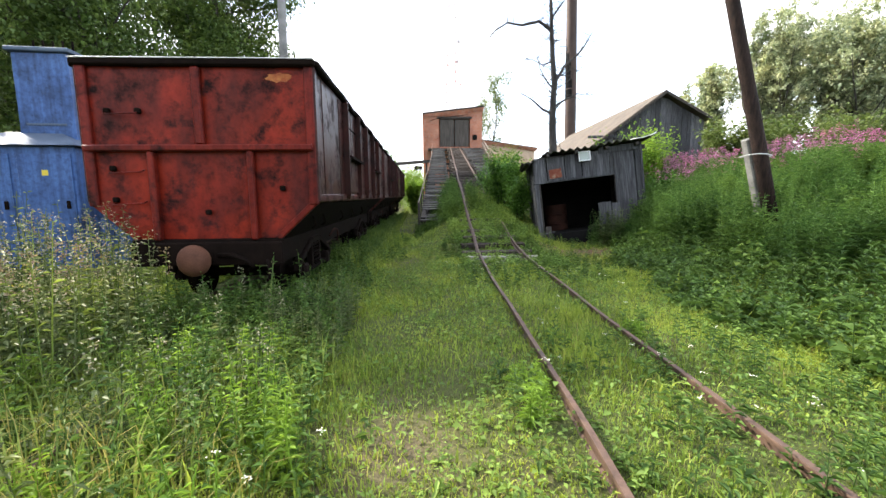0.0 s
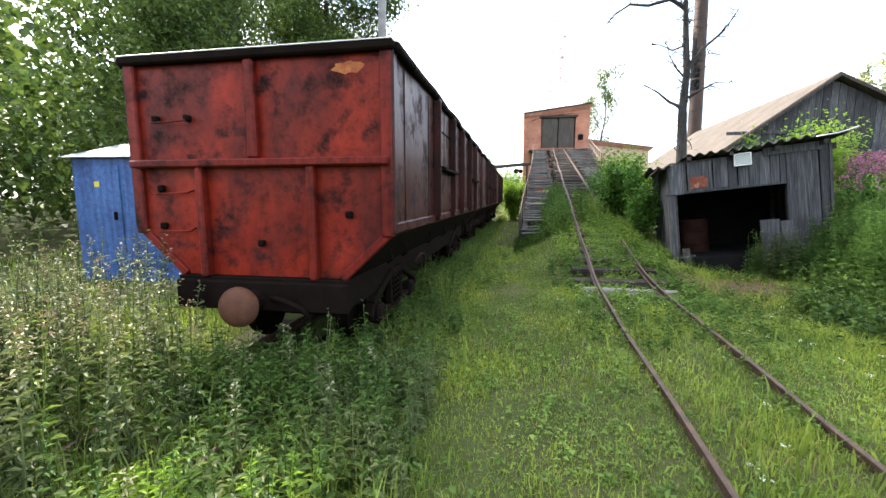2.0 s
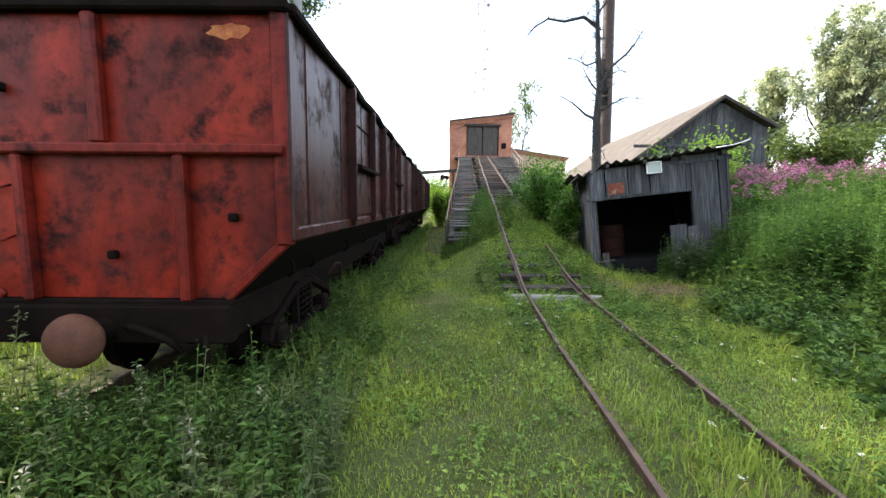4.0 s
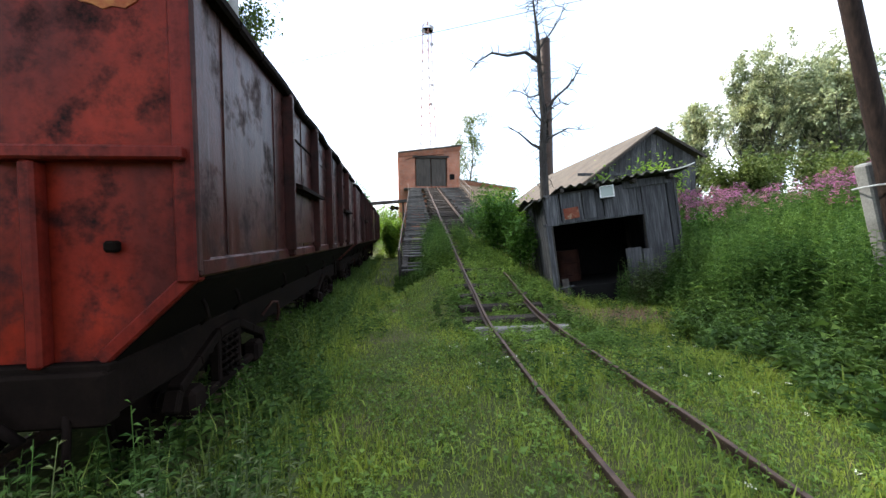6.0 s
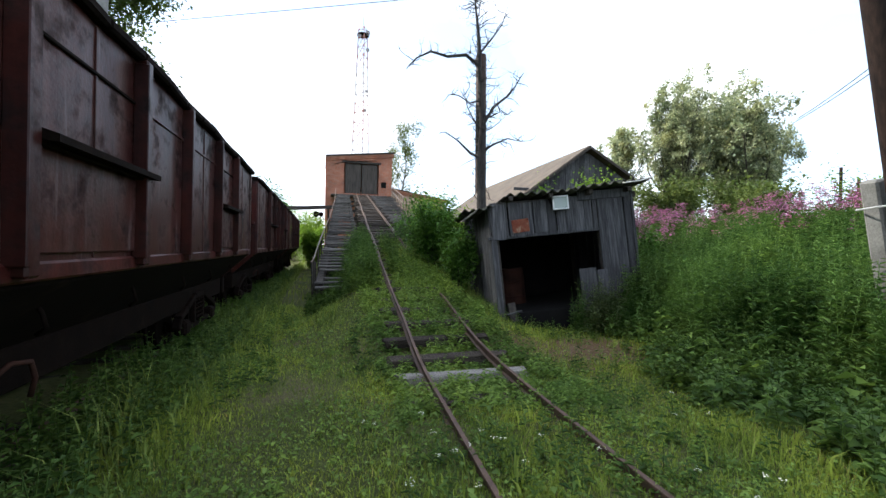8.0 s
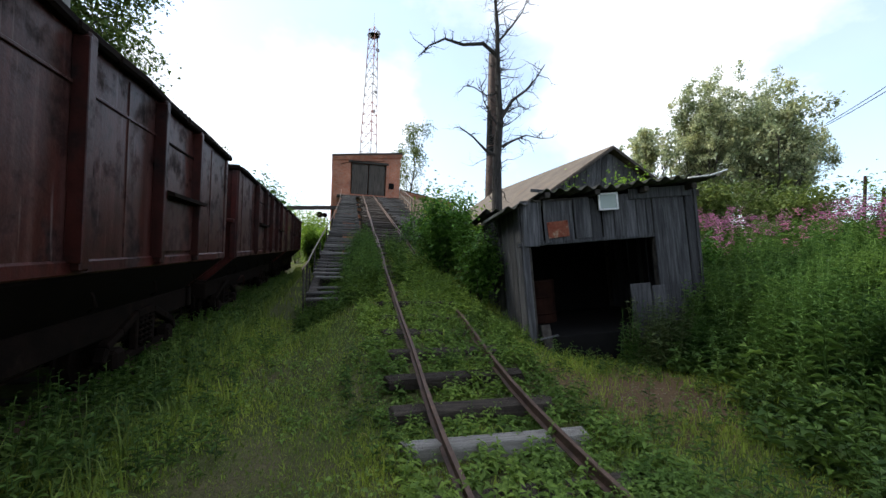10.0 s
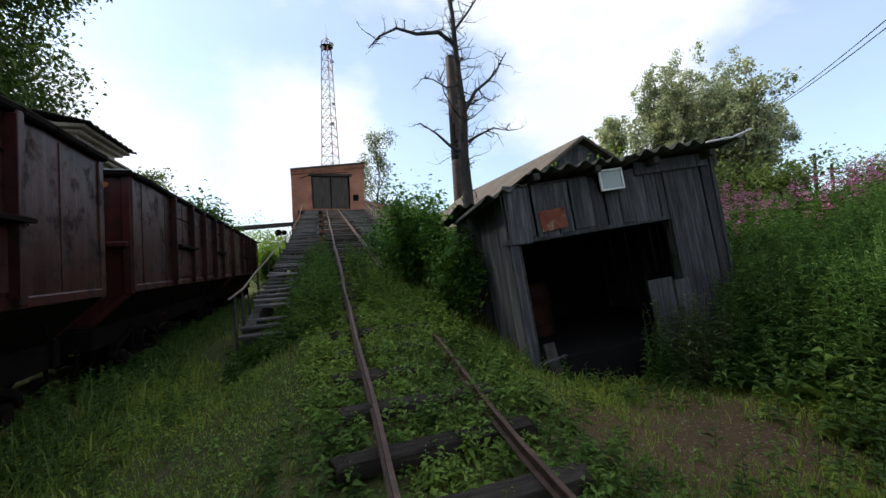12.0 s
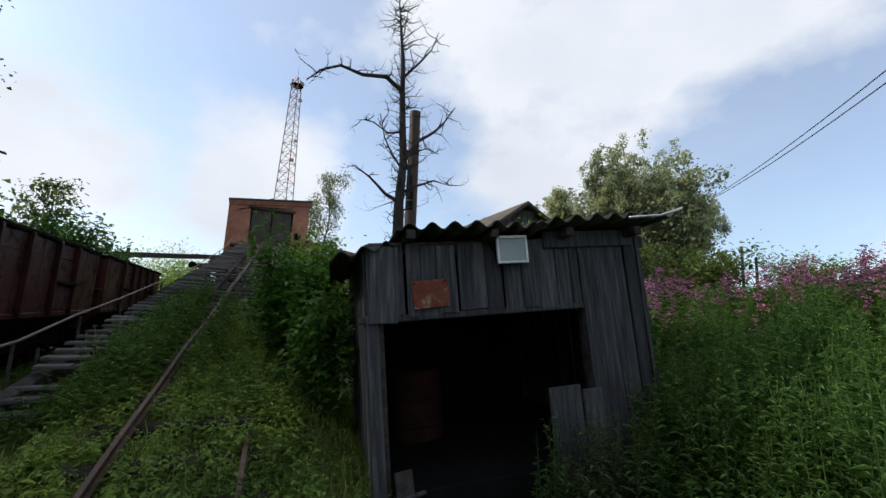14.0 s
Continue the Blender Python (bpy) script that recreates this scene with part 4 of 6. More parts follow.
# ---- lattice mast ----
mast = thing("lattice_mast", "tall slender red and white lattice radio mast with antennas", "radio mast", pose(5.5, 80, 0))
H_M = 41.2
wide = lambda z: 2.5 - 1.6 * z / H_M
corners = [(math.cos(a), math.sin(a)) for a in (0.6, 0.6 + 2.094, 0.6 + 4.189)]
for k in range(6):
    z0, z1 = H_M * k / 6, H_M * (k + 1) / 6
    paint = M_MASTRED if k % 2 else M_MAST
    section = part("mast_section", Geo().tube([(cx * wide(z1), cy * wide(z1), z1) for cx, cy in corners + corners[:1]], 0.05, 4), paint, mast)
    for cx, cy in corners:
        part("leg", Geo().tube([(cx * wide(z0), cy * wide(z0), z0), (cx * wide(z1), cy * wide(z1), z1)], 0.085, 5), paint, section)
    n = 4
    for j in range(n):
        za, zb = z0 + (z1 - z0) * j / n, z0 + (z1 - z0) * (j + 1) / n
        for i in range(3):
            a, b = corners[i], corners[(i + 1) % 3]
            part("brace", Geo().tube([(a[0] * wide(za), a[1] * wide(za), za), (b[0] * wide(zb), b[1] * wide(zb), zb)], 0.05, 4), paint, section)
            if j < n - 1:
                part("brace", Geo().tube([(a[0] * wide(zb), a[1] * wide(zb), zb), (b[0] * wide(zb), b[1] * wide(zb), zb)], 0.05, 4), paint, section)
for x, y, z, r in ((0.75, -0.4, 40.2, 0.45), (-0.8, -0.3, 39.6, 0.4), (0.8, -0.2, 37.2, 0.35), (0.7, -0.5, 29.5, 0.3), (0.5, -0.6, 26, 0.3)):
    part("antenna", Geo().tube([(x, y - 0.25, z), (x, y, z)], [r, r * 0.6], 12), M_MAST, mast)
part("platform", Geo().tube([(0, 0, 39.9), (0, 0, 40.0)], 1.15, 10), M_DARK, mast)
part("lightning_rod", Geo().tube([(0, 0, 41), (0, 0, 44)], [0.05, 0.015], 5), M_MAST, mast)

# ---- chimney ----
chim = thing("chimney", "tall narrow rust-brown steel chimney pipe behind the barn", "chimney", pose(15.85, 46.7, 0))
part("pipe", Geo().tube([(0.35, 0, 0), (0.2, 0, 12), (0, 0, 23.2)], [0.66, 0.62, 0.58], 20, False), M_TIN, chim, smooth=True)
part("lining", Geo().tube([(0.18, 0, 12), (0, 0, 23.15)], [0.62, 0.56], 20, False), M_BLACK, chim, smooth=True)
for z in (9.0, 13.0, 17.0, 21.0):
    part("band", Geo().tube([(0.35 - 0.015 * z, 0, z), (0.35 - 0.015 * z, 0, z + 0.15)], 0.66 - 0.0028 * z, 20), M_TIN, chim)

# ---- the leaning shed ----
_u = Vector((0.976, -0.185, 0.115)).normalized()
_w = Vector((-0.135, 0.07, 0.985))
_w = (_w - _u * _w.dot(_u)).normalized()
_v = _w.cross(_u)
SHED = Matrix(((_u.x, _v.x, _w.x, 2.15), (_u.y, _v.y, _w.y, 9.62), (_u.z, _v.z, _w.z, 0.12), (0, 0, 0, 1)))
shed = thing("shed", "leaning grey weathered board shed with a wide dark doorway", "shed", SHED)
rng = random.Random(21)
WIDE, DEEP, TALL = 2.64, 3.0, 2.05


def boards(parent, a, b, z0, z1, plane, out, name="board", step=0.165):
    """Upright boards side by side, each with its own width, ends and tilt."""
    p = a
    while p < b - 0.03:
        w = min(step * rng.uniform(0.8, 1.2), b - p)
        g = Geo()
        lo, hi = z0 + rng.uniform(-0.03, 0.02), z1 + rng.uniform(-0.02, 0.03)
        d = out + rng.uniform(-0.008, 0.008)
        if plane == "front":
            g.box(p + 0.004, p + w - 0.005, d - 0.013, d + 0.013, lo, hi, 0.004)
            part(name, g, M_BOARD, parent, m=pose(0, 0, 0, 0, rng.uniform(-0.5, 0.5), 0))
        else:
            g.box(d - 0.013, d + 0.013, p + 0.004, p + w - 0.005, lo, hi, 0.004)
            part(name, g, M_BOARD, parent, m=pose(0, 0, 0, rng.uniform(-0.5, 0.5), 0, 0))
        p += w


boards(shed, -0.12, 1.92, 1.455, TALL + 0.02, "front", -0.03)
boards(shed, 1.92, WIDE, -0.25, TALL + 0.05, "front", -0.03)
boards(shed, 1.44, 1.98, -0.2, 0.70, "front", -0.055, step=0.28)
boards(shed, -0.14, 0.0, -0.12, 1.455, "front", -0.02, step=0.1)
boards(shed, 0.0, DEEP, -0.15, TALL - 0.02, "side", -0.13)
boards(shed, 0.0, DEEP, -0.45, TALL + 0.1, "side", WIDE + 0.02)
boards(shed, 0.0, WIDE, -0.3, TALL - 0.2, "front", DEEP, step=0.22)
for x, y, h in ((-0.04, 0.06, TALL), (1.98, 0.05, TALL), (WIDE - 0.06, 0.05, TALL), (-0.05, DEEP - 0.08, TALL - 0.2), (WIDE - 0.06, DEEP - 0.08, TALL - 0.2)):
    part("corner_post", Geo().box(x - 0.05, x + 0.05, y - 0.05, y + 0.05, -0.4, h, 0.012), M_BEAM, shed)
part("lintel", Geo().box(-0.2, 2.0, -0.035, 0.06, 1.41, 1.47, 0.01), M_BOARD, shed, "grey lintel plank")
# floor, back lining and ceiling are blackened to paint the shed's indoor shade
part("floor", Geo().box(-0.1, WIDE, 0.05, DEEP, -0.5, 0.03, 0.01), M_BLACK, shed, "dirt floor coloured black as indoor shade")
part("shade_lining", Geo().box(-0.08, WIDE, DEEP - 0.12, DEEP - 0.06, -0.3, TALL, 0.005), M_BLACK, shed, "black lining that paints the shed's inner darkness")
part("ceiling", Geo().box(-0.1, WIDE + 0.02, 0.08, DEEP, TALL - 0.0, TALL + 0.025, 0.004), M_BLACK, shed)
part("top_plate", Geo().box(-0.1, WIDE + 0.1, 0.0, 0.09, TALL - 0.06, TALL + 0.05, 0.01), M_BEAM, shed)
part("fascia_board", Geo().box(1.55, WIDE - 0.1, -0.075, -0.045, TALL - 0.05, TALL + 0.11, 0.008), M_BOARD, shed, "grey fascia board")
part("edge_board", Geo().box(-0.18, 0.06, -0.075, -0.045, 1.40, TALL + 0.0, 0.008), M_BOARD, shed, m=pose(0, 0, 0, 0, 2.5, 0))
for k in range(4):
    part("rafter", Geo().box(0.2 + 0.75 * k, 0.28 + 0.75 * k, -0.25, DEEP + 0.2, TALL + 0.03, TALL + 0.11, 0.008), M_BEAM, shed)


def corrugated(u0, u1, v0, v1, z_of, wave=0.19, amp=0.032):
    """A wavy sheet with real thickness; the waves run from front to back."""
    g = Geo()
    n = int((u1 - u0) / wave * 8)
    rows_ = [v0, v0 + 0.5 * (v1 - v0), v1]
    verts, faces = [], []
    for layer in (0, 1):
        for j, v in enumerate(rows_):
            for i in range(n + 1):
                u = u0 + (u1 - u0) * i / n
                jag = 0.035 * math.sin(5.3 * u) if j == 0 else 0
                verts.append((u, v + jag, z_of(u, v) + amp * math.sin(2 * math.pi * u / wave) - 0.012 * layer))
    m_, r_ = n + 1, len(rows_)
    for layer in (0, 1):
        o = layer * m_ * r_
        for j in range(r_ - 1):
            for i in range(n):
                faces.append((o + j * m_ + i, o + j * m_ + i + 1, o + (j + 1) * m_ + i + 1, o + (j + 1) * m_ + i))
    o = m_ * r_
    for i in range(n):
        for j in (0, r_ - 1):
            faces.append((j * m_ + i, j * m_ + i + 1, o + j * m_ + i + 1, o + j * m_ + i))
    for j in range(r_ - 1):
        for i in (0, n):
            faces.append((j * m_ + i, (j + 1) * m_ + i, o + (j + 1) * m_ + i, o + j * m_ + i))
    return g.add(verts, faces)


part("roof_sheet", corrugated(0.12, 1.55, -0.28, 1.7, lambda u, v: TALL + 0.135 - 0.02 * v), M_SLATE, shed, "mossy wavy roof sheet", True)
part("roof_sheet", corrugated(1.42, 2.88, -0.36, 1.7, lambda u, v: TALL + 0.155 + 0.035 * (u - 1.42) - 0.02 * v), M_SLATE, shed, "mossy wavy roof sheet", True)
part("roof_sheet", corrugated(-0.35, 2.86, 1.5, 3.35, lambda u, v: TALL + 0.17 - 0.03 * v), M_SLATE, shed, "mossy wavy roof sheet", True)
part("roof_sheet", corrugated(-0.42, 0.25, -0.1, 1.7, lambda u, v: TALL + 0.03 + 0.22 * (u - 0.1)), M_SLATE, shed, "sagging broken roof sheet", True)
part("bent_flashing", Geo().tube([(2.28, -0.40, TALL + 0.16), (2.6, -0.43, TALL + 0.17), (2.80, -0.42, TALL + 0.22), (2.90, -0.40, TALL + 0.25)], 0.012, 6), M_PALESTEEL, shed, "pale bent wire along the eaves", True)

lamp_m = SHED @ Matrix.Translation((1.19, -0.06, 1.985))
flood = thing("floodlight", "square white-framed floodlight fixed above the shed doorway", "lamp", lamp_m)
fr = Geo()
for a, b in (((-0.14, 0, -0.115), (0.14, 0, -0.115)), ((-0.14, 0, 0.115), (0.14, 0, 0.115)), ((-0.14, 0, -0.115), (-0.14, 0, 0.115)), ((0.14, 0, -0.115), (0.14, 0, 0.115))):
    d = (Vector(b) - Vector(a)).normalized() * 0.012
    fr.bar(Vector(a) - d + Vector((0, -0.075, 0)), Vector(b) + d + Vector((0, -0.075, 0)), 0.024, 0.03, 0.004, up=(0, 1, 0))
part("frame", fr, M_WHITE, flood, "white metal frame")
part("housing", Geo().prism([(-0.13, -0.105), (0.13, -0.105), (0.13, 0.105), (-0.13, 0.105)], "y", -0.066, 0.03), M_DARK, flood)
part("glass", Geo().box(-0.125, 0.125, -0.078, -0.069, -0.10, 0.10, 0.002), M_GLASSY, flood, "greenish lamp glass")
part("bracket", Geo().tube([(-0.17, -0.03, 0), (-0.19, 0.0, 0.1), (-0.19, 0.02, 0.17), (0.19, 0.02, 0.17), (0.19, 0.0, 0.1), (0.17, -0.03, 0)], 0.008, 6), M_DARK, flood)

plate = thing("rusty_sign", "small rusty red sheet with flaking paint nailed to the shed boards", "sign", SHED @ Matrix.Translation((0.42, -0.062, 1.63)) @ pose(0, 0, 0, 0, -3, 0))
part("sheet", Geo().box(-0.16, 0.16, -0.008, 0.004, -0.12, 0.12, 0.003), M_RUSTPLATE, plate)
for x in (-0.14, 0.14):
    part("nail", Geo().tube([(x, -0.014, 0.1), (x, 0.0, 0.1)], 0.008, 6), M_DARK, plate)

drum = thing("oil_drum", "rusty brown steel drum standing inside the dark shed", "drum", SHED @ Matrix.Translation((0.55, 1.7, -0.1)))
part("shell", Geo().tube([(0, 0, 0.0), (0, 0, 0.28), (0, 0, 0.3), (0, 0, 0.32), (0, 0, 0.58), (0, 0, 0.6), (0, 0, 0.62), (0, 0, 0.9)], [0.33, 0.33, 0.345, 0.33, 0.33, 0.345, 0.33, 0.33], 24), M_OLDRUST, drum)
part("lid", Geo().tube([(0, 0, 0.895), (0, 0, 0.91)], 0.31, 24), M_OLDRUST, drum)
plank = thing("loose_planks", "broken grey planks leaning at the shed doorway", "planks", SHED)
part("plank", Geo().bar((0.12, -0.12, -0.18), (0.10, -0.04, 0.24), 0.15, 0.03, 0.006), M_BEAM, plank)
part("plank", Geo().bar((-0.02, -0.14, 0.05), (0.26, -0.12, 0.09), 0.04, 0.025, 0.006), M_BOARD, plank)

# ---- barn ----
barn = thing("barn", "old grey board barn with a bleached sheet roof", "barn", pose(10.6, 21.8, 0, 0, 0, -3))
part("gable_backing", Geo().prism([(-2.6, 0.4), (4.0, 0.4), (4.0, 5.25), (1.7, 6.55), (-2.6, 3.4)], "y", 0.06, 0.16), M_BEAM, barn)


def gable_top(x):
    return 6.62 - (1.7 - x) * 0.74 if x < 1.7 else 6.62 - (x - 1.7) * 0.56


p = -2.7
while p < 4.05:
    q = min(p + rng.uniform(0.2, 0.32), 4.1)
    part("board", Geo().prism([(p + 0.01, 0.5), (q - 0.012, 0.5), (q - 0.012, gable_top(q)), (p + 0.01, gable_top(p))], "y", rng.uniform(-0.005, 0.01), 0.045), M_BOARD, barn)
    p = q
part("cross_board", Geo().box(-2.4, 0.2, -0.06, -0.012, 4.35, 4.5, 0.01), M_BOARD, barn)
part("roof_slope", Geo().prism([(-3.5, 2.9), (1.7, 6.75), (1.7, 6.87), (-3.55, 3.0)], "y", -0.35, 17.0), M_BARNROOF, barn, "bleached brown roof sheets")
part("roof_slope", Geo().prism([(4.35, 5.28), (1.7, 6.75), (1.7, 6.87), (4.4, 5.38)], "y", -0.35, 17.0), M_BARNROOF, barn, "bleached brown roof sheets")
part("verge_board", Geo().prism([(-3.5, 2.82), (1.7, 6.68), (1.7, 6.80), (-3.5, 2.96)], "y", -0.41, -0.36), M_BEAM, barn)
part("verge_board", Geo().prism([(4.38, 5.20), (1.7, 6.68), (1.7, 6.80), (4.38, 5.33)], "y", -0.41, -0.36), M_BEAM, barn)
part("side_wall", Geo().box(-2.75, -2.62, 0.1, 17, 0.3, 3.4, 0.01), M_BOARD, barn)
part("side_wall", Geo().box(4.0, 4.12, 0.1, 17, 0.3, 5.3, 0.01), M_BOARD, barn)
part("back_wall", Geo().prism([(-2.6, 0.3), (4.0, 0.3), (4.0, 5.25), (1.7, 6.6), (-2.6, 3.4)], "y", 16.9, 17.0), M_BOARD, barn)

# ---- blue transformer kiosk ----
kiosk = thing("transformer_kiosk", "blue painted steel transformer kiosk with a narrow upper cabinet", "transformer", pose(-8.65, 7.35, 0, 0, 0, 6))
low = part("lower_cabinet", Geo().box(-1.0, 1.0, -0.8, 0.8, -0.15, 2.2, 0.02), M_BLUE, kiosk)
for x in (-0.5, 0.5):
    d = part("door", Geo().box(x - 0.44, x + 0.44, -0.825, -0.80, 0.2, 2.05, 0.01), M_BLUE, low)
    part("warning_plate", Geo().box(x - 0.05, x + 0.05, -0.834, -0.826, 1.66, 1.76, 0.002), M_YELLOW, d, "small yellow warning plate")
    part("door_handle", Geo().box(x + 0.3, x + 0.36, -0.86, -0.825, 1.05, 1.2, 0.01), M_DARK, d)
part("hipped_roof", Geo().add([(-1.12, -0.92, 2.2), (1.12, -0.92, 2.2), (1.12, 0.92, 2.2), (-1.12, 0.92, 2.2), (-0.4, -0.3, 2.5), (0.5, -0.3, 2.5), (0.5, 0.5, 2.5), (-0.4, 0.5, 2.5)],
                              [(0, 1, 5, 4), (1, 2, 6, 5), (2, 3, 7, 6), (3, 0, 4, 7), (4, 5, 6, 7), (3, 2, 1, 0)]), M_BLUEROOF, kiosk)
up = part("upper_cabinet", Geo().box(-0.15, 0.78, -0.35, 0.55, 2.3, 3.95, 0.015), M_BLUE, kiosk)
part("panel_line", Geo().box(-0.02, 0.65, -0.365, -0.35, 2.62, 2.66, 0.004), M_BLUEROOF, up)
part("top_cap", Geo().box(-0.22, 0.85, -0.42, 0.62, 3.95, 4.03, 0.015), M_BLUEROOF, up)
for k in range(5):
    part("insulator", Geo().tube([(-0.05 + 0.17 * k, 0.1, 4.03), (-0.05 + 0.17 * k, 0.1, 4.1), (-0.05 + 0.17 * k, 0.1, 4.12), (-0.05 + 0.17 * k, 0.1, 4.3)], [0.04, 0.04, 0.02, 0.02], 8), M_DARK, up)

# ---- plastered building behind the wagons ----
old = thing("plastered_building", "old building with flaking pale plaster and a moulded cornice", "building", pose(-5.25, 17.9, 0))
part("wall", Geo().box(-5.0, -0.42, 0.42, 2.75, -0.3, 5.1, 0.02), M_OLDPLASTER, old)
for z0, z1, out in ((4.42, 4.52, 0.12), (4.52, 4.64, 0.26), (4.64, 4.70, 0.34), (5.02, 5.12, 0.16), (5.12, 5.22, 0.30)):
    part("cornice", Geo().box(-5.0 - out, -0.42 + out, 0.42 - out, 2.75 + out, z0, z1, 0.025), M_OLDPLASTER, old)
for y in (0.55, 2.1):
    part("pilaster", Geo().box(-0.43, -0.36, y, y + 0.5, -0.3, 4.42, 0.015), M_OLDPLASTER, old)
g = Geo()
n = 34
for i in range(n + 1):
    y = 3.2 * i / n
    w = 0.028 * math.sin(i * math.pi * 0.5)
    g.v += [(-5.5, y, 5.25 + w), (-2.9, y, 5.98 + w - 0.10 * abs(y - 1.6)), (0.02, y, 5.25 + w), (-5.5, y, 5.22 + w), (-2.9, y, 5.93 + w - 0.10 * abs(y - 1.6)), (0.02, y, 5.22 + w)]
for i in range(n):
    a, b = 6 * i, 6 * i + 6
    g.f += [(a, a + 1, b + 1, b), (a + 1, a + 2, b + 2, b + 1), (a + 3, b + 3, b + 4, a + 4), (a + 4, b + 4, b + 5, a + 5), (a + 2, a + 5, b + 5, b + 2), (a, b, b + 3, a + 3)]
part("roof", g, M_SLATE, old, "weathered corrugated roof")
part("gable_wall", Geo().prism([(-5.0, 5.2), (-0.42, 5.2), (-2.9, 5.88)], "y", 0.45, 0.6), M_OLDPLASTER, old)
part("gable_wall", Geo().prism([(-5.0, 5.2), (-0.42, 5.2), (-2.9, 5.88)], "y", 2.55, 2.7), M_OLDPLASTER, old)

# ---- poles, wires ----
pole = thing("utility_pole", "dark tarred wooden utility pole leaning beside a concrete stub", "utility pole")
part("shaft", Geo().tube([(5.06, 5.44, 0.05), (4.54, 5.42, 1.9), (3.92, 5.38, 3.95), (2.90, 5.32, 7.3)], [0.115, 0.11, 0.10, 0.085], 14), M_POLE, pole, smooth=True)
part("stub", Geo().bar((5.08, 5.66, 0.05), (4.46, 5.63, 2.17), 0.15, 0.16, 0.02, up=(0, 1, 0)), M_CONCRETE, pole, "grey concrete stub post")
for z, x in ((1.87, 4.55), (0.62, 4.91)):
    part("wire_binding", Geo().tube([(x + 0.22 * math.cos(a / 12 * 6.283), 5.53 + 0.25 * math.sin(a / 12 * 6.283), z + 0.015 * math.sin(a)) for a in range(13)], 0.010, 6), M_PALESTEEL, pole)
part("crossarm", Geo().bar((2.70, 5.22, 6.85), (3.38, 5.22, 6.85), 0.08, 0.08, 0.01), M_POLE, pole)
for x in (2.76, 3.32):
    part("insulator", Geo().tube([(x, 5.22, 6.88), (x, 5.22, 6.98), (x, 5.22, 7.04)], [0.05, 0.045, 0.02], 8), M_WHITE, pole)

cpole = thing("concrete_pole", "tall pale grey concrete pole behind the wagons", "utility pole")
part("shaft", Geo().tube([(-5.75, 13.0, -0.2), (-5.65, 13.0, 5), (-5.55, 13.0, 10.5)], [0.16, 0.14, 0.11], 12), M_CONCRETE, cpole, smooth=True)


def cable(name, a, b, sag, r, label):
    a, b = Vector(a), Vector(b)
    pts = [a.lerp(b, i / 16) + Vector((0, 0, -4 * sag * (i / 16) * (1 - i / 16))) for i in range(17)]
    solid(name, Geo().tube(pts, r, 5), M_WIRE, label, "cable", group="overhead wires")


cable("overhead_wire", (-5.62, 12.9, 5.75), (24.0, 4.0, 9.5), 0.15, 0.007, "thin dark overhead wire across the sky")
cable("overhead_wire", (21.0, 8.0, 13.6), (40.5, 30.0, 13.8), 0.5, 0.03, "black overhead cable above the bank")
cable("overhead_wire", (21.0, 8.0, 12.9), (40.5, 30.4, 13.5), 0.5, 0.03, "black overhead cable above the bank")

for x, y, h in ((72.6, 45, 14.4), (77.5, 45.5, 13.2)):
    fp = thing("telegraph_pole", "distant dark telegraph pole on the bank", "utility pole", group="distant poles")
    part("shaft", Geo().tube([(x, y, 0), (x, y, h)], [0.26, 0.2], 8), M_POLE, fp)
    part("crossarm", Geo().bar((x - 0.8, y, h - 0.9), (x + 0.8, y, h - 0.9), 0.15, 0.15, 0.02), M_POLE, fp)

cot = thing("whitewashed_house", "low whitewashed house with a dark gable roof on the bank", "house", pose(24.0, 15.2, 0, 0, 0, -68))
part("wall", Geo().prism([(0.45, 1.6), (8.55, 1.6), (8.55, 3.72), (4.5, 5.48), (0.45, 3.72)], "y", 0.0, 8.0), M_WHITEWASH, cot)
part("roof", Geo().prism([(0.0, 3.55), (4.5, 5.55), (4.5, 5.70), (-0.05, 3.68)], "y", -0.5, 8.4), M_BEAM, cot)
part("roof", Geo().prism([(4.5, 5.55), (9.0, 3.55), (9.05, 3.68), (4.5, 5.70)], "y", -0.5, 8.4), M_BEAM, cot)
for x in (1.6, 3.9, 6.2):
    wdw = part("window", Geo().box(x, x + 0.9, -0.02, 0.1, 2.5, 3.5, 0.01), M_BLACK, cot)
    part("window_frame", Geo().box(x + 0.42, x + 0.48, -0.05, -0.02, 2.5, 3.5, 0.005), M_WHITE, wdw)


# ---- plants ----
R = np.random.default_rng(11)


def value_noise(x, y, scale, seed=0):
    """Smooth random field in 0..1."""
    x, y = np.asarray(x) * scale + 31.7 * seed, np.asarray(y) * scale + 17.3 * seed
    xi, yi = np.floor(x), np.floor(y)
    fx, fy = x - xi, y - yi
    fx, fy = fx * fx * (3 - 2 * fx), fy * fy * (3 - 2 * fy)

    def h(a, b):
        v = np.sin(a * 127.1 + b * 311.7 + seed * 74.7) * 43758.5453
        return v - np.floor(v)
    return (h(xi, yi) * (1 - fx) + h(xi + 1, yi) * fx) * (1 - fy) + (h(xi, yi + 1) * (1 - fx) + h(xi + 1, yi + 1) * fx) * fy


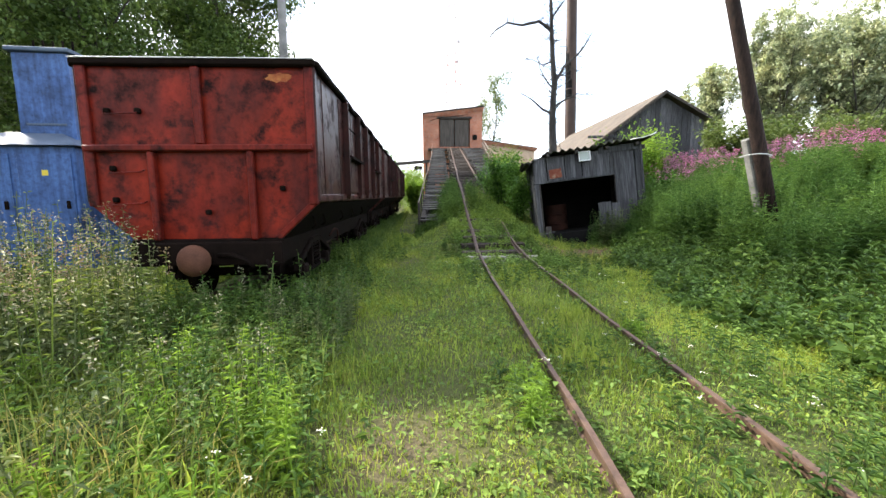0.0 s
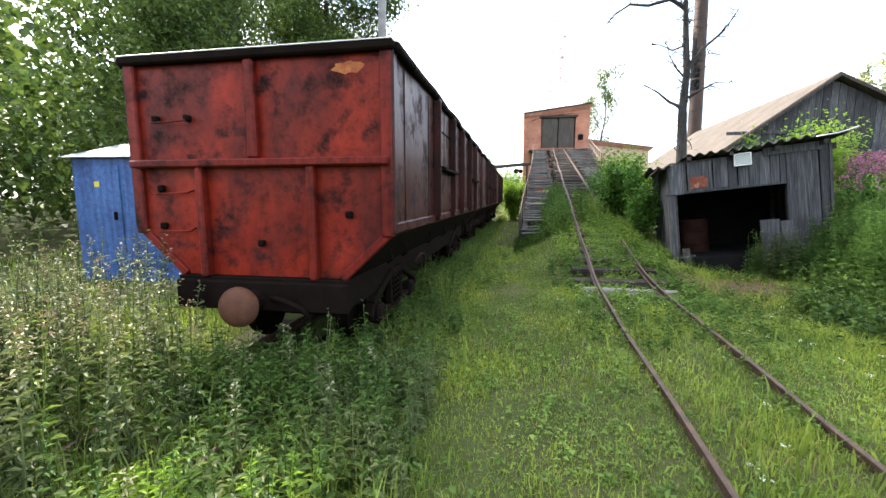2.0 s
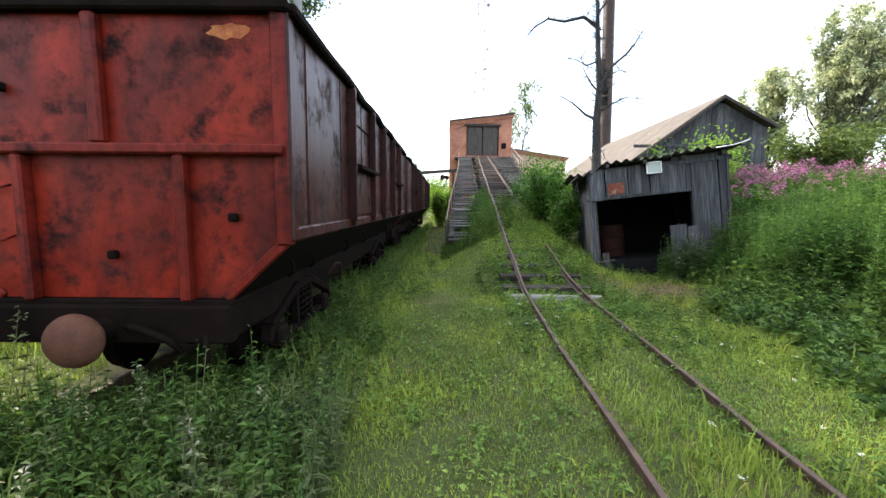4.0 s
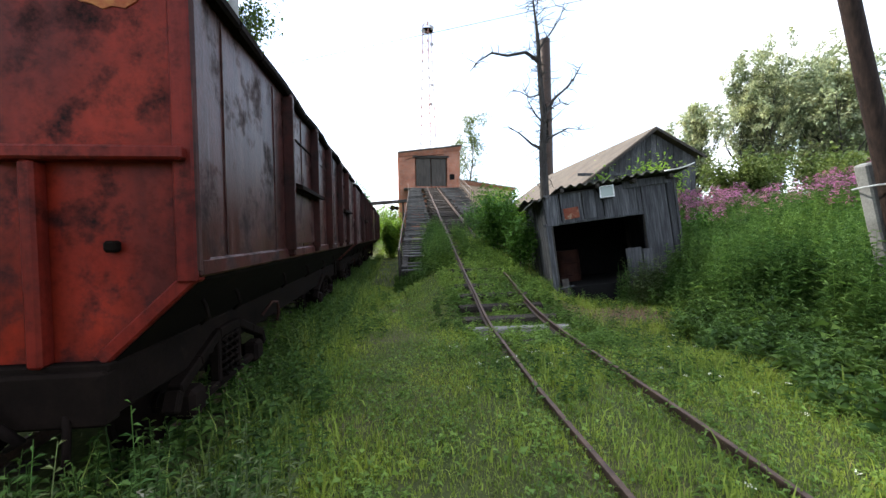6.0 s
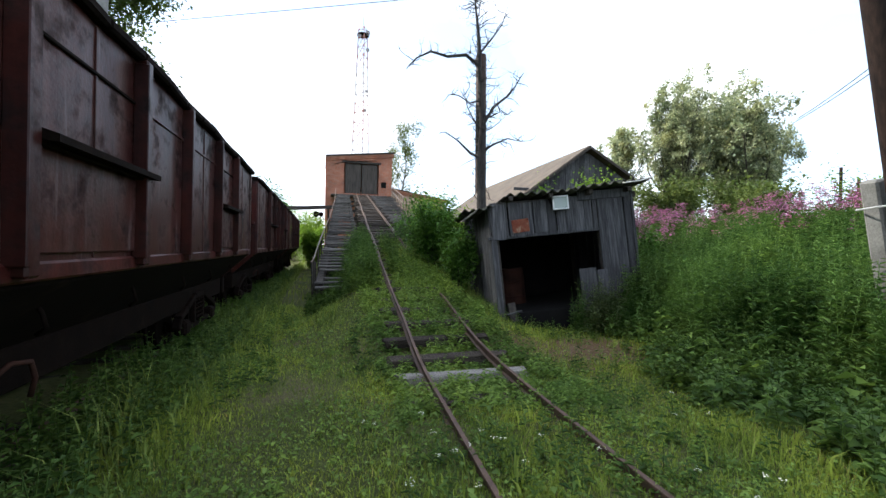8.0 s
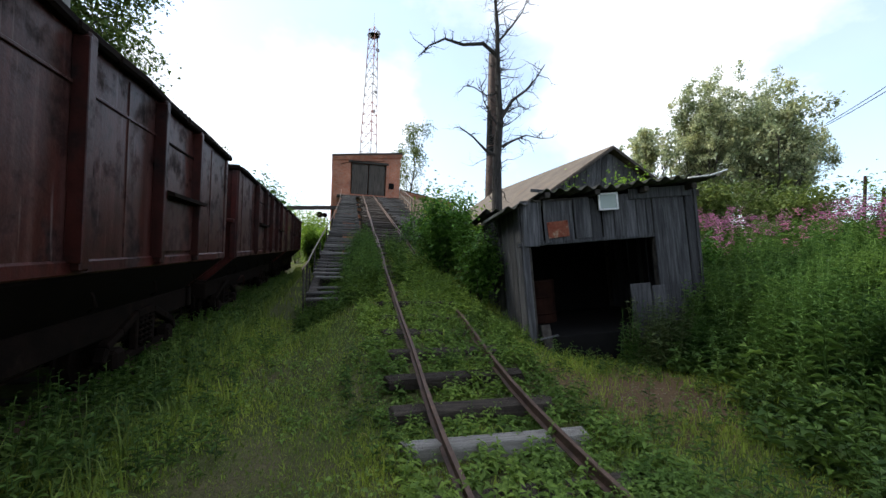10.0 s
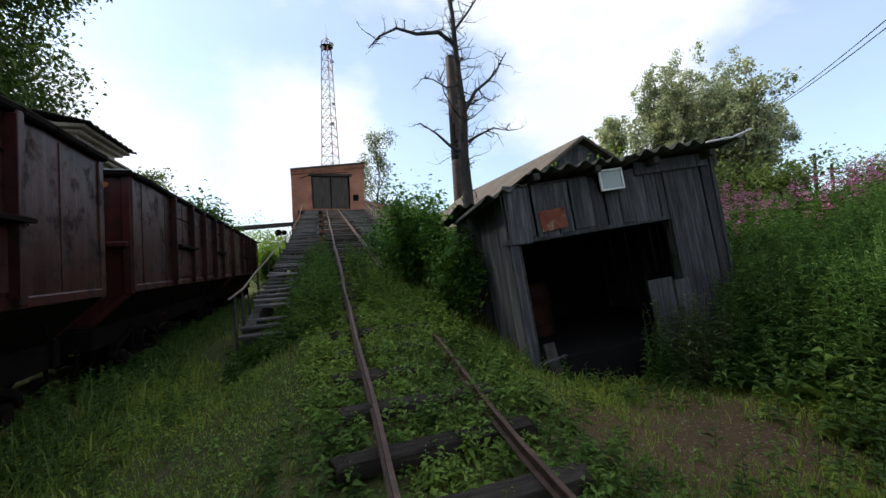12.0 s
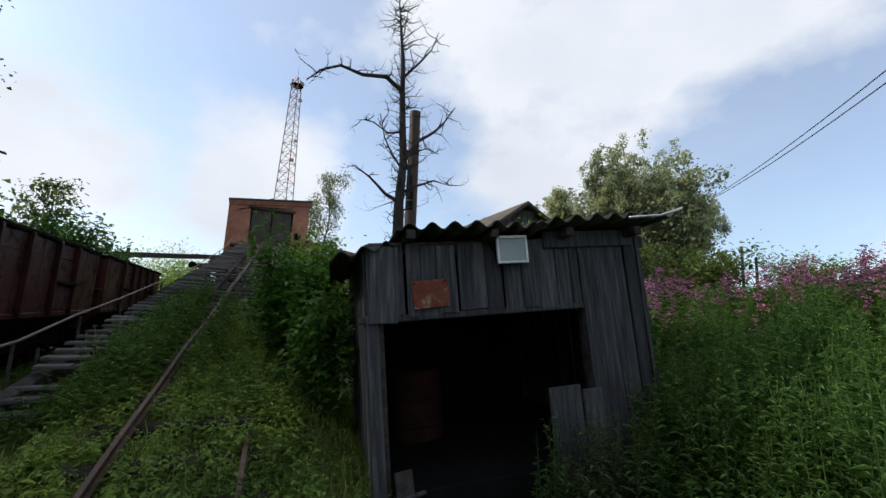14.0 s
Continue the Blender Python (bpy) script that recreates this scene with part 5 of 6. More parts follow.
def blade_arrays(p, h, w, lean):
    """Grass blades: base points, heights, widths, leans; five vertices each."""
    n = len(p)
    a = R.uniform(0, 2 * np.pi, n)
    d = np.stack([np.cos(a), np.sin(a), np.zeros(n)], -1)
    f = a + np.pi / 2 + R.normal(0, 0.5, n)
    s = np.stack([np.cos(f), np.sin(f), np.zeros(n)], -1) * (w / 2)[:, None]
    up = np.array([0, 0, 1.0])
    mid = p + up * (h * 0.6)[:, None] + d * (h * lean * 0.32)[:, None]
    tip = p + up * (h * (1 - 0.25 * lean))[:, None] + d * (h * lean)[:, None]
    v = np.stack([p - s, p + s, mid + s * 0.8, mid - s * 0.8, tip], 1).reshape(-1, 3)
    b = np.arange(n) * 5
    return v, np.stack([b, b + 1, b + 2, b + 3], -1), np.stack([b + 3, b + 2, b + 4], -1)


def leaf_arrays(p, d, length, width, droop=0.25):
    """Leaves: roots, directions, lengths, widths; four vertices each, folded along the rib."""
    n = len(p)
    d = d / np.maximum(np.linalg.norm(d, axis=1, keepdims=True), 1e-6)
    s = np.cross(d, np.array([0, 0, 1.0]) + R.normal(0, 0.25, (n, 3)))
    s /= np.maximum(np.linalg.norm(s, axis=1, keepdims=True), 1e-6)
    mid = p + d * (length * 0.45)[:, None]
    side = s * (width / 2)[:, None]
    lift = np.array([0, 0, 1.0]) * (width * 0.15)[:, None]
    tip = p + d * length[:, None] - np.array([0, 0, 1.0]) * (length * droop)[:, None]
    v = np.stack([p, mid + side + lift, tip, mid - side + lift], 1).reshape(-1, 3)
    b = np.arange(n) * 4
    return v, np.concatenate([np.stack([b, b + 1, b + 2], -1), np.stack([b, b + 2, b + 3], -1)])


def stem_arrays(a, b, r):
    """Three-sided stems from a to b."""
    n = len(a)
    vs = []
    for k in range(3):
        o = np.array([math.cos(2.094 * k), math.sin(2.094 * k), 0])
        vs.append(a + o * r[:, None])
    for k in range(3):
        o = np.array([math.cos(2.094 * k), math.sin(2.094 * k), 0])
        vs.append(b + o * (r * 0.4)[:, None])
    v = np.stack(vs, 1).reshape(-1, 3)
    i = np.arange(n) * 6
    return v, np.concatenate([np.stack([i + k, i + (k + 1) % 3, i + 3 + (k + 1) % 3, i + 3 + k], -1) for k in range(3)])


def stuff(name, me, label, category):
    return tagged(new(name, me), label, category, kind="stuff")


def scatter(n, x0, x1, y0, y1):
    return R.uniform(x0, x1, n), R.uniform(y0, y1, n)


def in_wagons(x, y, pad=0.0):
    return (np.abs(x - WAGON_X) < 0.95 + pad) & (y > 3.3 - pad)


def in_shed(x, y):
    lx = (x - 2.1) * 0.976 - (y - 9.6) * 0.185
    ly = (x - 2.1) * 0.185 + (y - 9.6) * 0.976
    return (lx > -0.1) & (lx < 2.85) & (ly > -0.05) & (ly < 3.2)


def bare(x, y):
    """Trodden and gravelly spots, 0..1."""
    b = smooth_step(0.62, 0.78, value_noise(x, y, 0.8, 3)) * 0.3
    b = np.maximum(b, 0.5 * smooth_step(0.58, 0.75, value_noise(x, y, 3.1, 12)) * smooth_step(0.3, 0.6, value_noise(x, y, 0.5, 14)))
    b = np.maximum(b, np.exp(-(((x - 2.62) / 1.0) ** 2 + ((y - 8.0) / 0.95) ** 2) ** 2) * np.clip(0.5 + 0.9 * value_noise(x, y, 3.1, 33), 0, 0.98))
    b = np.maximum(b, 0.8 * np.exp(-(((x - 2.9) / 0.8) ** 2 + ((y - 3.8) / 1.3) ** 2)))
    b = np.maximum(b, 0.85 * (np.abs(x - rail_x(y) - 0.45) < 0.75) * (y > 6.2) * (y < 11.0) * smooth_step(0.25, 0.5, value_noise(x, y, 2.3, 30)))
    b = np.maximum(b, 0.3 * np.exp(-(((x + 0.9) / 0.5) ** 2 + ((y - 3.0) / 2.2) ** 2)))
    return b


def grass(name, n, x0, x1, y0, y1, scale, width, material, label, keep_fn=None, tall=1.0):
    x, y = scatter(n, x0, x1, y0, y1)
    keep = ~in_wagons(x, y) & ~in_shed(x, y) & (R.uniform(0, 1, n) > bare(x, y)) & (R.uniform(0, 1, n) < 0.5 + 0.8 * value_noise(x, y, 1.7, 8))
    if keep_fn is not None:
        keep &= keep_fn(x, y)
    x, y = x[keep], y[keep]
    z = ground_z(x, y) - 0.01
    patch = 0.45 + 1.1 * value_noise(x, y, 0.9, 5)
    path = smooth_step(1.3, 2.6, np.abs(x - 0.05)) * 0.65 + 0.45          # lower where people walk
    h = scale * patch * R.uniform(0.5, 1.3, len(x)) * np.where(np.abs(x - rail_x(y) - 0.45) < 0.3, 0.8, path) * tall
    v, q, t = blade_arrays(np.stack([x, y, z], -1), h, width * R.uniform(0.6, 1.4, len(x)), R.uniform(0.15, 0.9, len(x)))
    return stuff(name, np_mesh(name, v, q, t, material), label, "grass")


grass("meadow_grass", 300000, -6.5, 5.5, -3.0, 13.0, 0.115, 0.0078, M_GRASS, "short green meadow grass on the path and between the rails")
grass("meadow_grass", 140000, -2.4, 2.8, -1.6, 9.0, 0.080, 0.0052, M_GRASS, "fine short grass on the trodden path")
grass("meadow_grass", 70000, -14.0, 14.0, -6.0, 45.0, 0.22, 0.014, M_GRASS, "longer green grass around the yard")
grass("dry_grass", 16000, -6.0, 5.0, -3.0, 12.0, 0.13, 0.005, M_DRY, "dry straw-coloured blades among the grass")
grass("sunlit_grass", 18000, -2.2, 4.5, -2.0, 2.4, 0.10, 0.006, M_LIME, "bright yellow-green short grass on the path")
grass("dry_grass", 5000, -2.2, 4.5, -2.0, 2.6, 0.11, 0.004, M_DRY, "yellowed grass blades on the path")
grass("tall_grass", 15000, -7.5, -1.9, -3.5, 3.2, 0.36, 0.008, M_TALL, "tall meadow grass in front of the wagons", lambda x, y: x < -1.95 - 0.15 * np.sin(3 * y))
grass("tall_grass", 8000, -2.8, -2.1, 2.0, 30.0, 0.30, 0.009, M_TALL, "grass tufts along the wagon track", None)
grass("tall_grass", 14000, -1.2, 2.2, 9.6, 18.0, 0.34, 0.010, M_TALL, "rank grass at the foot of the incline", None)
grass("dry_grass", 3500, -6.0, -1.0, -2.5, 0.9, 0.34, 0.006, M_DRY, "sunlit yellow grass in the foreground", lambda x, y: (x < -1.9))


# tufts that lean over the rails
for side in (0.0, 0.92):
    grass("rail_tufts", 15000, -0.9, 2.0, -2.5, 11.0, 0.15, 0.006, M_GRASS, "grass tufts leaning over the rusty rails",
          lambda x, y, side=side: (np.abs(np.abs(x - rail_x(y) - side) - 0.06) < 0.045) & (value_noise(x, y, 2.2, 71) > 0.58))


def ground_leaves(name, n, x0, x1, y0, y1, size, material, label, tall=0.07):
    x, y = scatter(n, x0, x1, y0, y1)
    keep = ~in_wagons(x, y) & ~in_shed(x, y) & (R.uniform(0, 1, n) > 0.95 * bare(x, y)) & (value_noise(x, y, 1.3, 2) > 0.38)
    x, y = x[keep], y[keep]
    m = len(x)
    p = np.stack([x, y, ground_z(x, y) + R.uniform(0.0, tall, m)], -1)
    a = R.uniform(0, 2 * np.pi, m)
    d = np.stack([np.cos(a), np.sin(a), R.uniform(-0.1, 0.7, m)], -1)
    L = size * R.uniform(0.5, 1.4, m)
    v, t = leaf_arrays(p, d, L, L * R.uniform(0.5, 0.9, m))
    return stuff(name, np_mesh(name, v, np.zeros((0, 4), int), t, material), label, "ground plants")


ground_leaves("clover", 90000, -6.0, 5.0, -3.0, 13.0, 0.026, M_CLOVER, "low clover and plantain leaves in the grass")
ground_leaves("broadleaf_weeds", 9000, -2.4, 4.6, 0.5, 13.0, 0.045, M_CLOVER, "broad plantain leaves beside the rails", 0.09)


def weeds(name, x, y, h, leaves_per, leaf_len, leaf_wid, material, label, up=0.5, start=0.08, stem=0.006, base=None):
    """Upright weeds: a leaning stem and leaves set spirally along it."""
    n = len(x)
    z = (ground_z(x, y) if base is None else base) - 0.02
    a = np.stack([x, y, z], -1)
    top = a + np.stack([R.normal(0, 0.10, n) * h, R.normal(0, 0.10, n) * h, h], -1)
    sv, sq = stem_arrays(a, top, stem * R.uniform(0.7, 1.3, n))
    k = leaves_per
    f = np.tile(np.linspace(start, 1.0, k), (n, 1)) + R.normal(0, 0.02, (n, k))
    ang = np.arange(k)[None, :] * 2.4 + R.uniform(0, 6.28, n)[:, None] + R.normal(0, 0.3, (n, k))
    p = a[:, None, :] + (top - a)[:, None, :] * f[..., None]
    d = np.stack([np.cos(ang), np.sin(ang), np.full_like(ang, up) + R.normal(0, 0.25, (n, k))], -1)
    size = (1.15 - 0.75 * np.clip(f, 0, 1) ** 1.6) * R.uniform(0.7, 1.25, (n, k))
    lv, lt = leaf_arrays(p.reshape(-1, 3), d.reshape(-1, 3), (leaf_len * size).ravel(), (leaf_wid * size).ravel(), 0.35)
    me = np_mesh(name, np.concatenate([sv, lv]), sq, lt + len(sv), material)
    return stuff(name, me, label, "weeds"), top


def put(n, x0, x1, y0, y1, keep):
    x, y = scatter(n, x0, x1, y0, y1)
    k = keep(x, y) & ~in_wagons(x, y, 0.15) & ~in_shed(x, y) & (R.uniform(0, 1, n) > bare(x, y) * 0.95 * (x < 3.8) * (y < 11.2))
    return x[k], y[k]


def bank_edge(y):
    return 3.75 - 0.42 * np.clip(7.5 - y, 0, 4.5) + 0.25 * np.sin(1.7 * y)


# gravel on the bare spots
x, y = scatter(3400, 1.5, 4.0, 2.2, 9.2)
k = R.uniform(0.35, 1, len(x)) < bare(x, y)
x, y = x[k], y[k]
s = R.uniform(0.004, 0.015, len(x))
c = np.stack([x, y, ground_z(x, y) + s * 0.2], -1)
dirs = np.array([[1, 0, 0], [0, 1, 0], [-1, 0, 0], [0, -1, 0], [0.1, 0.1, 0.7], [0, 0, -0.7]])
v = (c[:, None, :] + dirs[None] * s[:, None, None] * R.uniform(0.6, 1.3, (len(x), 6, 1))).reshape(-1, 3)
i = np.arange(len(x)) * 6
t = np.concatenate([np.stack([i + a, i + (a + 1) % 4, i + 4], -1) for a in range(4)] + [np.stack([i + (a + 1) % 4, i + a, i + 5], -1) for a in range(4)])
stuff("gravel", np_mesh("gravel", v, np.zeros((0, 4), int), t, M_STONE), "small grey and brown stones on the bare ground", "gravel")
# the bank: rank green weeds, lower at its foot
x, y = put(4200, 1.9, 11.0, 0.5, 16.0, lambda x, y: (x > bank_edge(y) + 0.9 * (y > 9)) & ((y < 9.3) | (x > 4.8)))
h = (0.35 + 0.95 * smooth_step(0, 2.0, x - bank_edge(y))) * (0.6 + 0.5 * value_noise(x, y, 0.9, 4)) * (1 - 0.25 * smooth_step(6.5, 8.5, x)) * R.uniform(0.75, 1.15, len(x)) * (0.5 + 0.75 * smooth_step(3.0, 7.0, y))
h = np.minimum(h, np.maximum(1.30 + 0.95 * value_noise(x, y, 0.7, 44) - ground_z(x, y), 0.3) * R.uniform(0.75, 1.05, len(x)))
weeds("bank_weeds", x, y, h * (0.45 + 0.6 * value_noise(x, y, 1.6, 46)), 22, 0.18, 0.065, M_WEED, "dense rank green weeds covering the bank", 0.75)
x, y = put(2600, 2.0, 6.0, 0.0, 10.0, lambda x, y: (x > bank_edge(y) - 0.5) & (x < bank_edge(y) + 1.6))
weeds("nettles", x, y, R.uniform(0.18, 0.5, len(x)), 14, 0.13, 0.075, M_WEED, "broad-leaved nettles at the foot of the bank")
x, y = put(3600, 9.0, 34.0, -2.0, 30.0, lambda x, y: x > 9)
weeds("bank_weeds", x, y, R.uniform(0.3, 0.7, len(x)), 14, 0.30, 0.09, M_WEED, "tall weeds on the top of the bank")
# fireweed in bloom along the crest
x, y = put(2000, 6.0, 17.0, 6.0, 17.0, lambda x, y: (x + 0.25 * (y - 10) > 6.9) & (value_noise(x, y, 0.55, 6) > 0.46))
h = R.uniform(0.75, 1.25, len(x)) * (1 - 0.25 * smooth_step(9.0, 13.0, x)) * (0.85 + 0.3 * value_noise(x, y, 0.7, 16))
_, top = weeds("fireweed", x, y, h, 26, 0.15, 0.03, M_WEED, "tall fireweed stems on the bank")
k = 32
f = R.uniform(-0.30, 0.0, (len(x), k)) * np.where(R.uniform(0, 1, len(x)) < 0.65, 1.0, 0.35)[:, None]
p = top[:, None, :] + np.stack([R.normal(0, 0.03, f.shape), R.normal(0, 0.03, f.shape), f * h[:, None]], -1)
a = R.uniform(0, 6.28, f.shape)
d = np.stack([np.cos(a), np.sin(a), R.uniform(-0.2, 0.7, f.shape)], -1)
L = np.full(f.size, 0.066) * (0.55 - 1.4 * f.ravel())
v, t = leaf_arrays(p.reshape(-1, 3), d.reshape(-1, 3), L, L * 0.9)
stuff("fireweed_blossom", np_mesh("fireweed_blossom", v, np.zeros((0, 4), int), t, M_PINK), "magenta pink blossom spikes of fireweed", "flowers")
x, y = put(560, 3.75, 6.2, 7.5, 9.15, lambda x, y: x > 3.95 - 0.25 * (y - 8.2))
weeds("bank_weeds", x, y, R.uniform(0.8, 1.4, len(x)) * (0.5 + 0.55 * smooth_step(3.8, 4.7, x)), 34, 0.14, 0.032, M_STALK, "tall green weeds against the side of the shed")
# low rosettes and seedlings all over the yard
x, y = put(4200, -2.3, 4.2, -1.0, 12.5, lambda x, y: (np.abs(x - rail_x(y)) > 0.07) & (value_noise(x, y, 1.1, 21) > 0.42))
weeds("yard_weeds", x, y, R.uniform(0.05, 0.20, len(x)), 10, 0.060, 0.026, M_CLOVER, "low leafy weeds scattered over the yard", 0.35, stem=0.003)
x, y = put(1500, -2.2, 3.4, 0.0, 12.5, lambda x, y: (np.abs(x - rail_x(y)) > 0.08) & (np.abs(x + 1.1) > 0.4) & (value_noise(x, y, 0.8, 23) > 0.5))
weeds("yard_weeds", x, y, R.uniform(0.12, 0.32, len(x)), 14, 0.09, 0.022, M_WEED, "young upright weeds scattered over the yard", 0.5, stem=0.003)
x, y = put(1300, 3.6, 8.5, 3.5, 10.5, lambda x, y: (x > bank_edge(y) + 0.45) & ((y < 9.3) | (x > 4.9)) & (value_noise(x, y, 0.7, 41) > 0.42))
h = np.minimum(R.uniform(0.85, 1.38, len(x)) * (0.75 + 0.4 * value_noise(x, y, 1.1, 43)), np.maximum(1.45 + 1.1 * value_noise(x, y, 0.9, 45) - ground_z(x, y), 0.3) * R.uniform(0.8, 1.05, len(x))) * (0.5 + 0.5 * smooth_step(4, 7, y))
weeds("bank_stalks", x, y, h, 30, 0.15, 0.028, M_STALK, "tall feathery light green stalks on the bank", 0.9, 0.2)
# clumps of tall stalks that stand clear of one another
cx, cy = put(150, 3.9, 9.0, 3.6, 10.4, lambda x, y: (x > bank_edge(y) + 0.55) & ((y < 9.2) | (x > 5.1)))
per = 17
x = np.repeat(cx, per) + R.normal(0, 0.15, len(cx) * per)
y = np.repeat(cy, per) + R.normal(0, 0.15, len(cx) * per)
k = ~in_shed(x, y)
tall = np.repeat(R.uniform(0.95, 1.5, len(cx)), per) * R.uniform(0.7, 1.05, len(cx) * per) * (0.6 + 0.4 * smooth_step(4.0, 6.5, y))
x, y, tall = x[k], y[k], tall[k]
tall = np.minimum(tall, np.maximum(2.25 - ground_z(x, y), 0.4))
weeds("bank_stalks", x, y, tall, 34, 0.16, 0.030, M_STALK, "clumps of tall feathery green stalks on the bank", 0.7, 0.12)
x, y = put(70, 3.2, 6.0, 2.5, 8.2, lambda x, y: (x > bank_edge(y) - 0.1) & (x < bank_edge(y) + 1.6))
weeds("burdock", x, y, R.uniform(0.3, 0.6, len(x)), 7, 0.26, 0.20, M_CLOVER, "burdock with big broad leaves on the bank", 0.35, 0.3)
# weeds at the shed door and beside the boards
x, y = put(80, 3.3, 4.1, 8.7, 9.25, lambda x, y: x > 0)
weeds("door_weeds", x, y, R.uniform(0.4, 1.05, len(x)), 22, 0.12, 0.03, M_MUGWORT, "pale weeds growing in front of the shed doorway")
weeds("door_weeds", 3.28 + R.normal(0, 0.07, 9), 8.98 + R.normal(0, 0.06, 9), R.uniform(0.55, 0.98, 9), 30, 0.10, 0.024, M_STALK, "tall leafy weed standing in the shed doorway", 0.8)
# silvery mugwort in front of the wagon
x, y = put(430, -7.5, -2.2, -2.6, 3.0, lambda x, y: (x < -2.25 - 0.25 * (y < 1.0)) & ((x < -3.6) | (R.uniform(0, 1, len(x)) < 0.30)))
xa, ya = put(170, -5.8, -3.75, 0.7, 3.05, lambda x, y: x < 0)
x, y = np.concatenate([x, xa]), np.concatenate([y, ya])
h = np.where(x < -3.5, R.uniform(0.7, 1.32, len(x)), R.uniform(0.35, 0.75, len(x)))
_, top = weeds("mugwort", x, y, h, 30, 0.10, 0.030, M_MUGWORT, "silvery green mugwort in front of the wagon")
k = 18
f = R.uniform(-0.3, 0.02, (len(x), k))
p = top[:, None, :] + np.stack([R.normal(0, 0.02, f.shape), R.normal(0, 0.02, f.shape), f * h[:, None]], -1)
a = R.uniform(0, 6.28, f.shape)
d = np.stack([np.cos(a), np.sin(a), R.uniform(0.0, 1.2, f.shape)], -1)
v, t = leaf_arrays(p.reshape(-1, 3), d.reshape(-1, 3), np.full(f.size, 0.03), np.full(f.size, 0.014))
stuff("seed_heads", np_mesh("seed_heads", v, np.zeros((0, 4), int), t, M_FLUFF), "pale fluffy seed heads on the tall weeds", "seed heads")
# mixed leafy herbs of the foreground
for count, h0, h1, leaf_l, leaf_w, mat, label in ((420, 0.25, 0.6, 0.10, 0.026, M_WEED, "dark green leafy herbs in the meadow"), (380, 0.3, 0.7, 0.085, 0.018, M_STALK, "slender green herbs in the meadow"),
                                                   (200, 0.3, 0.6, 0.09, 0.03, M_MUGWORT, "grey-green herbs in the meadow")):
    x, y = put(count, -6.5, -1.75, -2.0, 2.9, lambda x, y: x < -1.75 - 0.3 * value_noise(x, y, 1.0, 91))
    weeds("meadow_herbs", x, y, R.uniform(h0, h1, len(x)) * (0.7 + 0.5 * value_noise(x, y, 1.2, 92)), 18, leaf_l, leaf_w, mat, label, 0.6, stem=0.004)
x, y = put(110, -7.6, -4.5, 1.2, 3.4, lambda x, y: x < -4.5)
weeds("mugwort", x, y, R.uniform(1.0, 1.55, len(x)), 32, 0.11, 0.032, M_MUGWORT, "tall grey-green mugwort beside the blue kiosk")
x, y = put(38, -5.4, -3.3, 0.2, 2.5, lambda x, y: x < -3.3)
h = R.uniform(0.9, 1.4, len(x))
_, top = weeds("plume_weeds", x, y, h, 16, 0.10, 0.022, M_TALL, "tall stalks with brown plumes in front of the wagon")
k = 46
f = R.uniform(-0.22, 0.03, (len(x), k))
p = top[:, None, :] + np.stack([R.normal(0, 0.022, f.shape), R.normal(0, 0.022, f.shape), f], -1)
d = np.stack([R.normal(0, 1, f.shape), R.normal(0, 1, f.shape), R.uniform(0.2, 1.6, f.shape)], -1)
v, t = leaf_arrays(p.reshape(-1, 3), d.reshape(-1, 3), np.full(f.size, 0.035), np.full(f.size, 0.010))
stuff("brown_plumes", np_mesh("brown_plumes", v, np.zeros((0, 4), int), t, M_PLUME), "brown feathery plumes on tall stalks", "seed heads")
# weeds under and beside the wagon
x, y = put(620, -2.75, -1.9, 1.5, 22.0, lambda x, y: x < -1.95 - 0.25 * (y > 5) - 0.2 * value_noise(x, y, 1.0, 61))
weeds("nettles", x, y, R.uniform(0.18, 0.5, len(x)), 18, 0.11, 0.05, M_WEED, "low nettles along the wagon wheels")
x, y = put(90, -2.6, -1.95, 1.9, 3.3, lambda x, y: x < 0)
weeds("wormwood", x, y, R.uniform(0.25, 0.55, len(x)), 22, 0.08, 0.02, M_MUGWORT, "grey-green wormwood beside the buffer beam")
x, y = R.uniform(-3.2, -2.25, 1500), R.uniform(1.6, 24, 1500)
weeds("nettles", x, y, R.uniform(0.16, 0.46, 1500), 14, 0.10, 0.04, M_WEED, "shaded low nettles under the edge of the wagons")
# bright leafy shoots
for bx, by, hh in ((-0.62, 0.75, 0.34), (-2.55, 0.55, 0.48), (-2.25, 0.65, 0.52), (-0.5, 1.15, 0.25), (0.75, 2.2, 0.18)):
    weeds("goldenrod", bx + R.normal(0, 0.05, 5), by + R.normal(0, 0.05, 5), hh * R.uniform(0.75, 1.0, 5), 28, 0.085, 0.018, M_LIME, "bright yellow-green leafy goldenrod shoots")
for i in range(16):
    bx, by = R.uniform(-4.6, -1.9), R.uniform(-0.2, 1.5)
    weeds("goldenrod", bx + R.normal(0, 0.07, 6), by + R.normal(0, 0.07, 6), R.uniform(0.38, 0.68) * R.uniform(0.7, 1.0, 6), 30, 0.085, 0.018, M_LIME, "bright yellow-green leafy goldenrod shoots")
# yellow tansy at the far left, white yarrow in the grass
x, y = put(70, -6.0, -4.4, -0.8, 2.6, lambda x, y: x < 0)
_, top = weeds("tansy", x, y, R.uniform(0.5, 0.85, len(x)), 16, 0.10, 0.04, M_LIME, "tansy stalks among the weeds")
p = top[:, None, :] + R.normal(0, 0.035, (len(x), 16, 3)) * np.array([1, 1, 0.3])
d = R.normal(0, 1, (len(x) * 16, 3)) * np.array([1, 1, 0.3])
v, t = leaf_arrays(p.reshape(-1, 3), d, np.full(len(d), 0.02), np.full(len(d), 0.02))
stuff("tansy_blossom", np_mesh("tansy_blossom", v, np.zeros((0, 4), int), t, M_GOLD), "yellow tansy flower heads", "flowers")
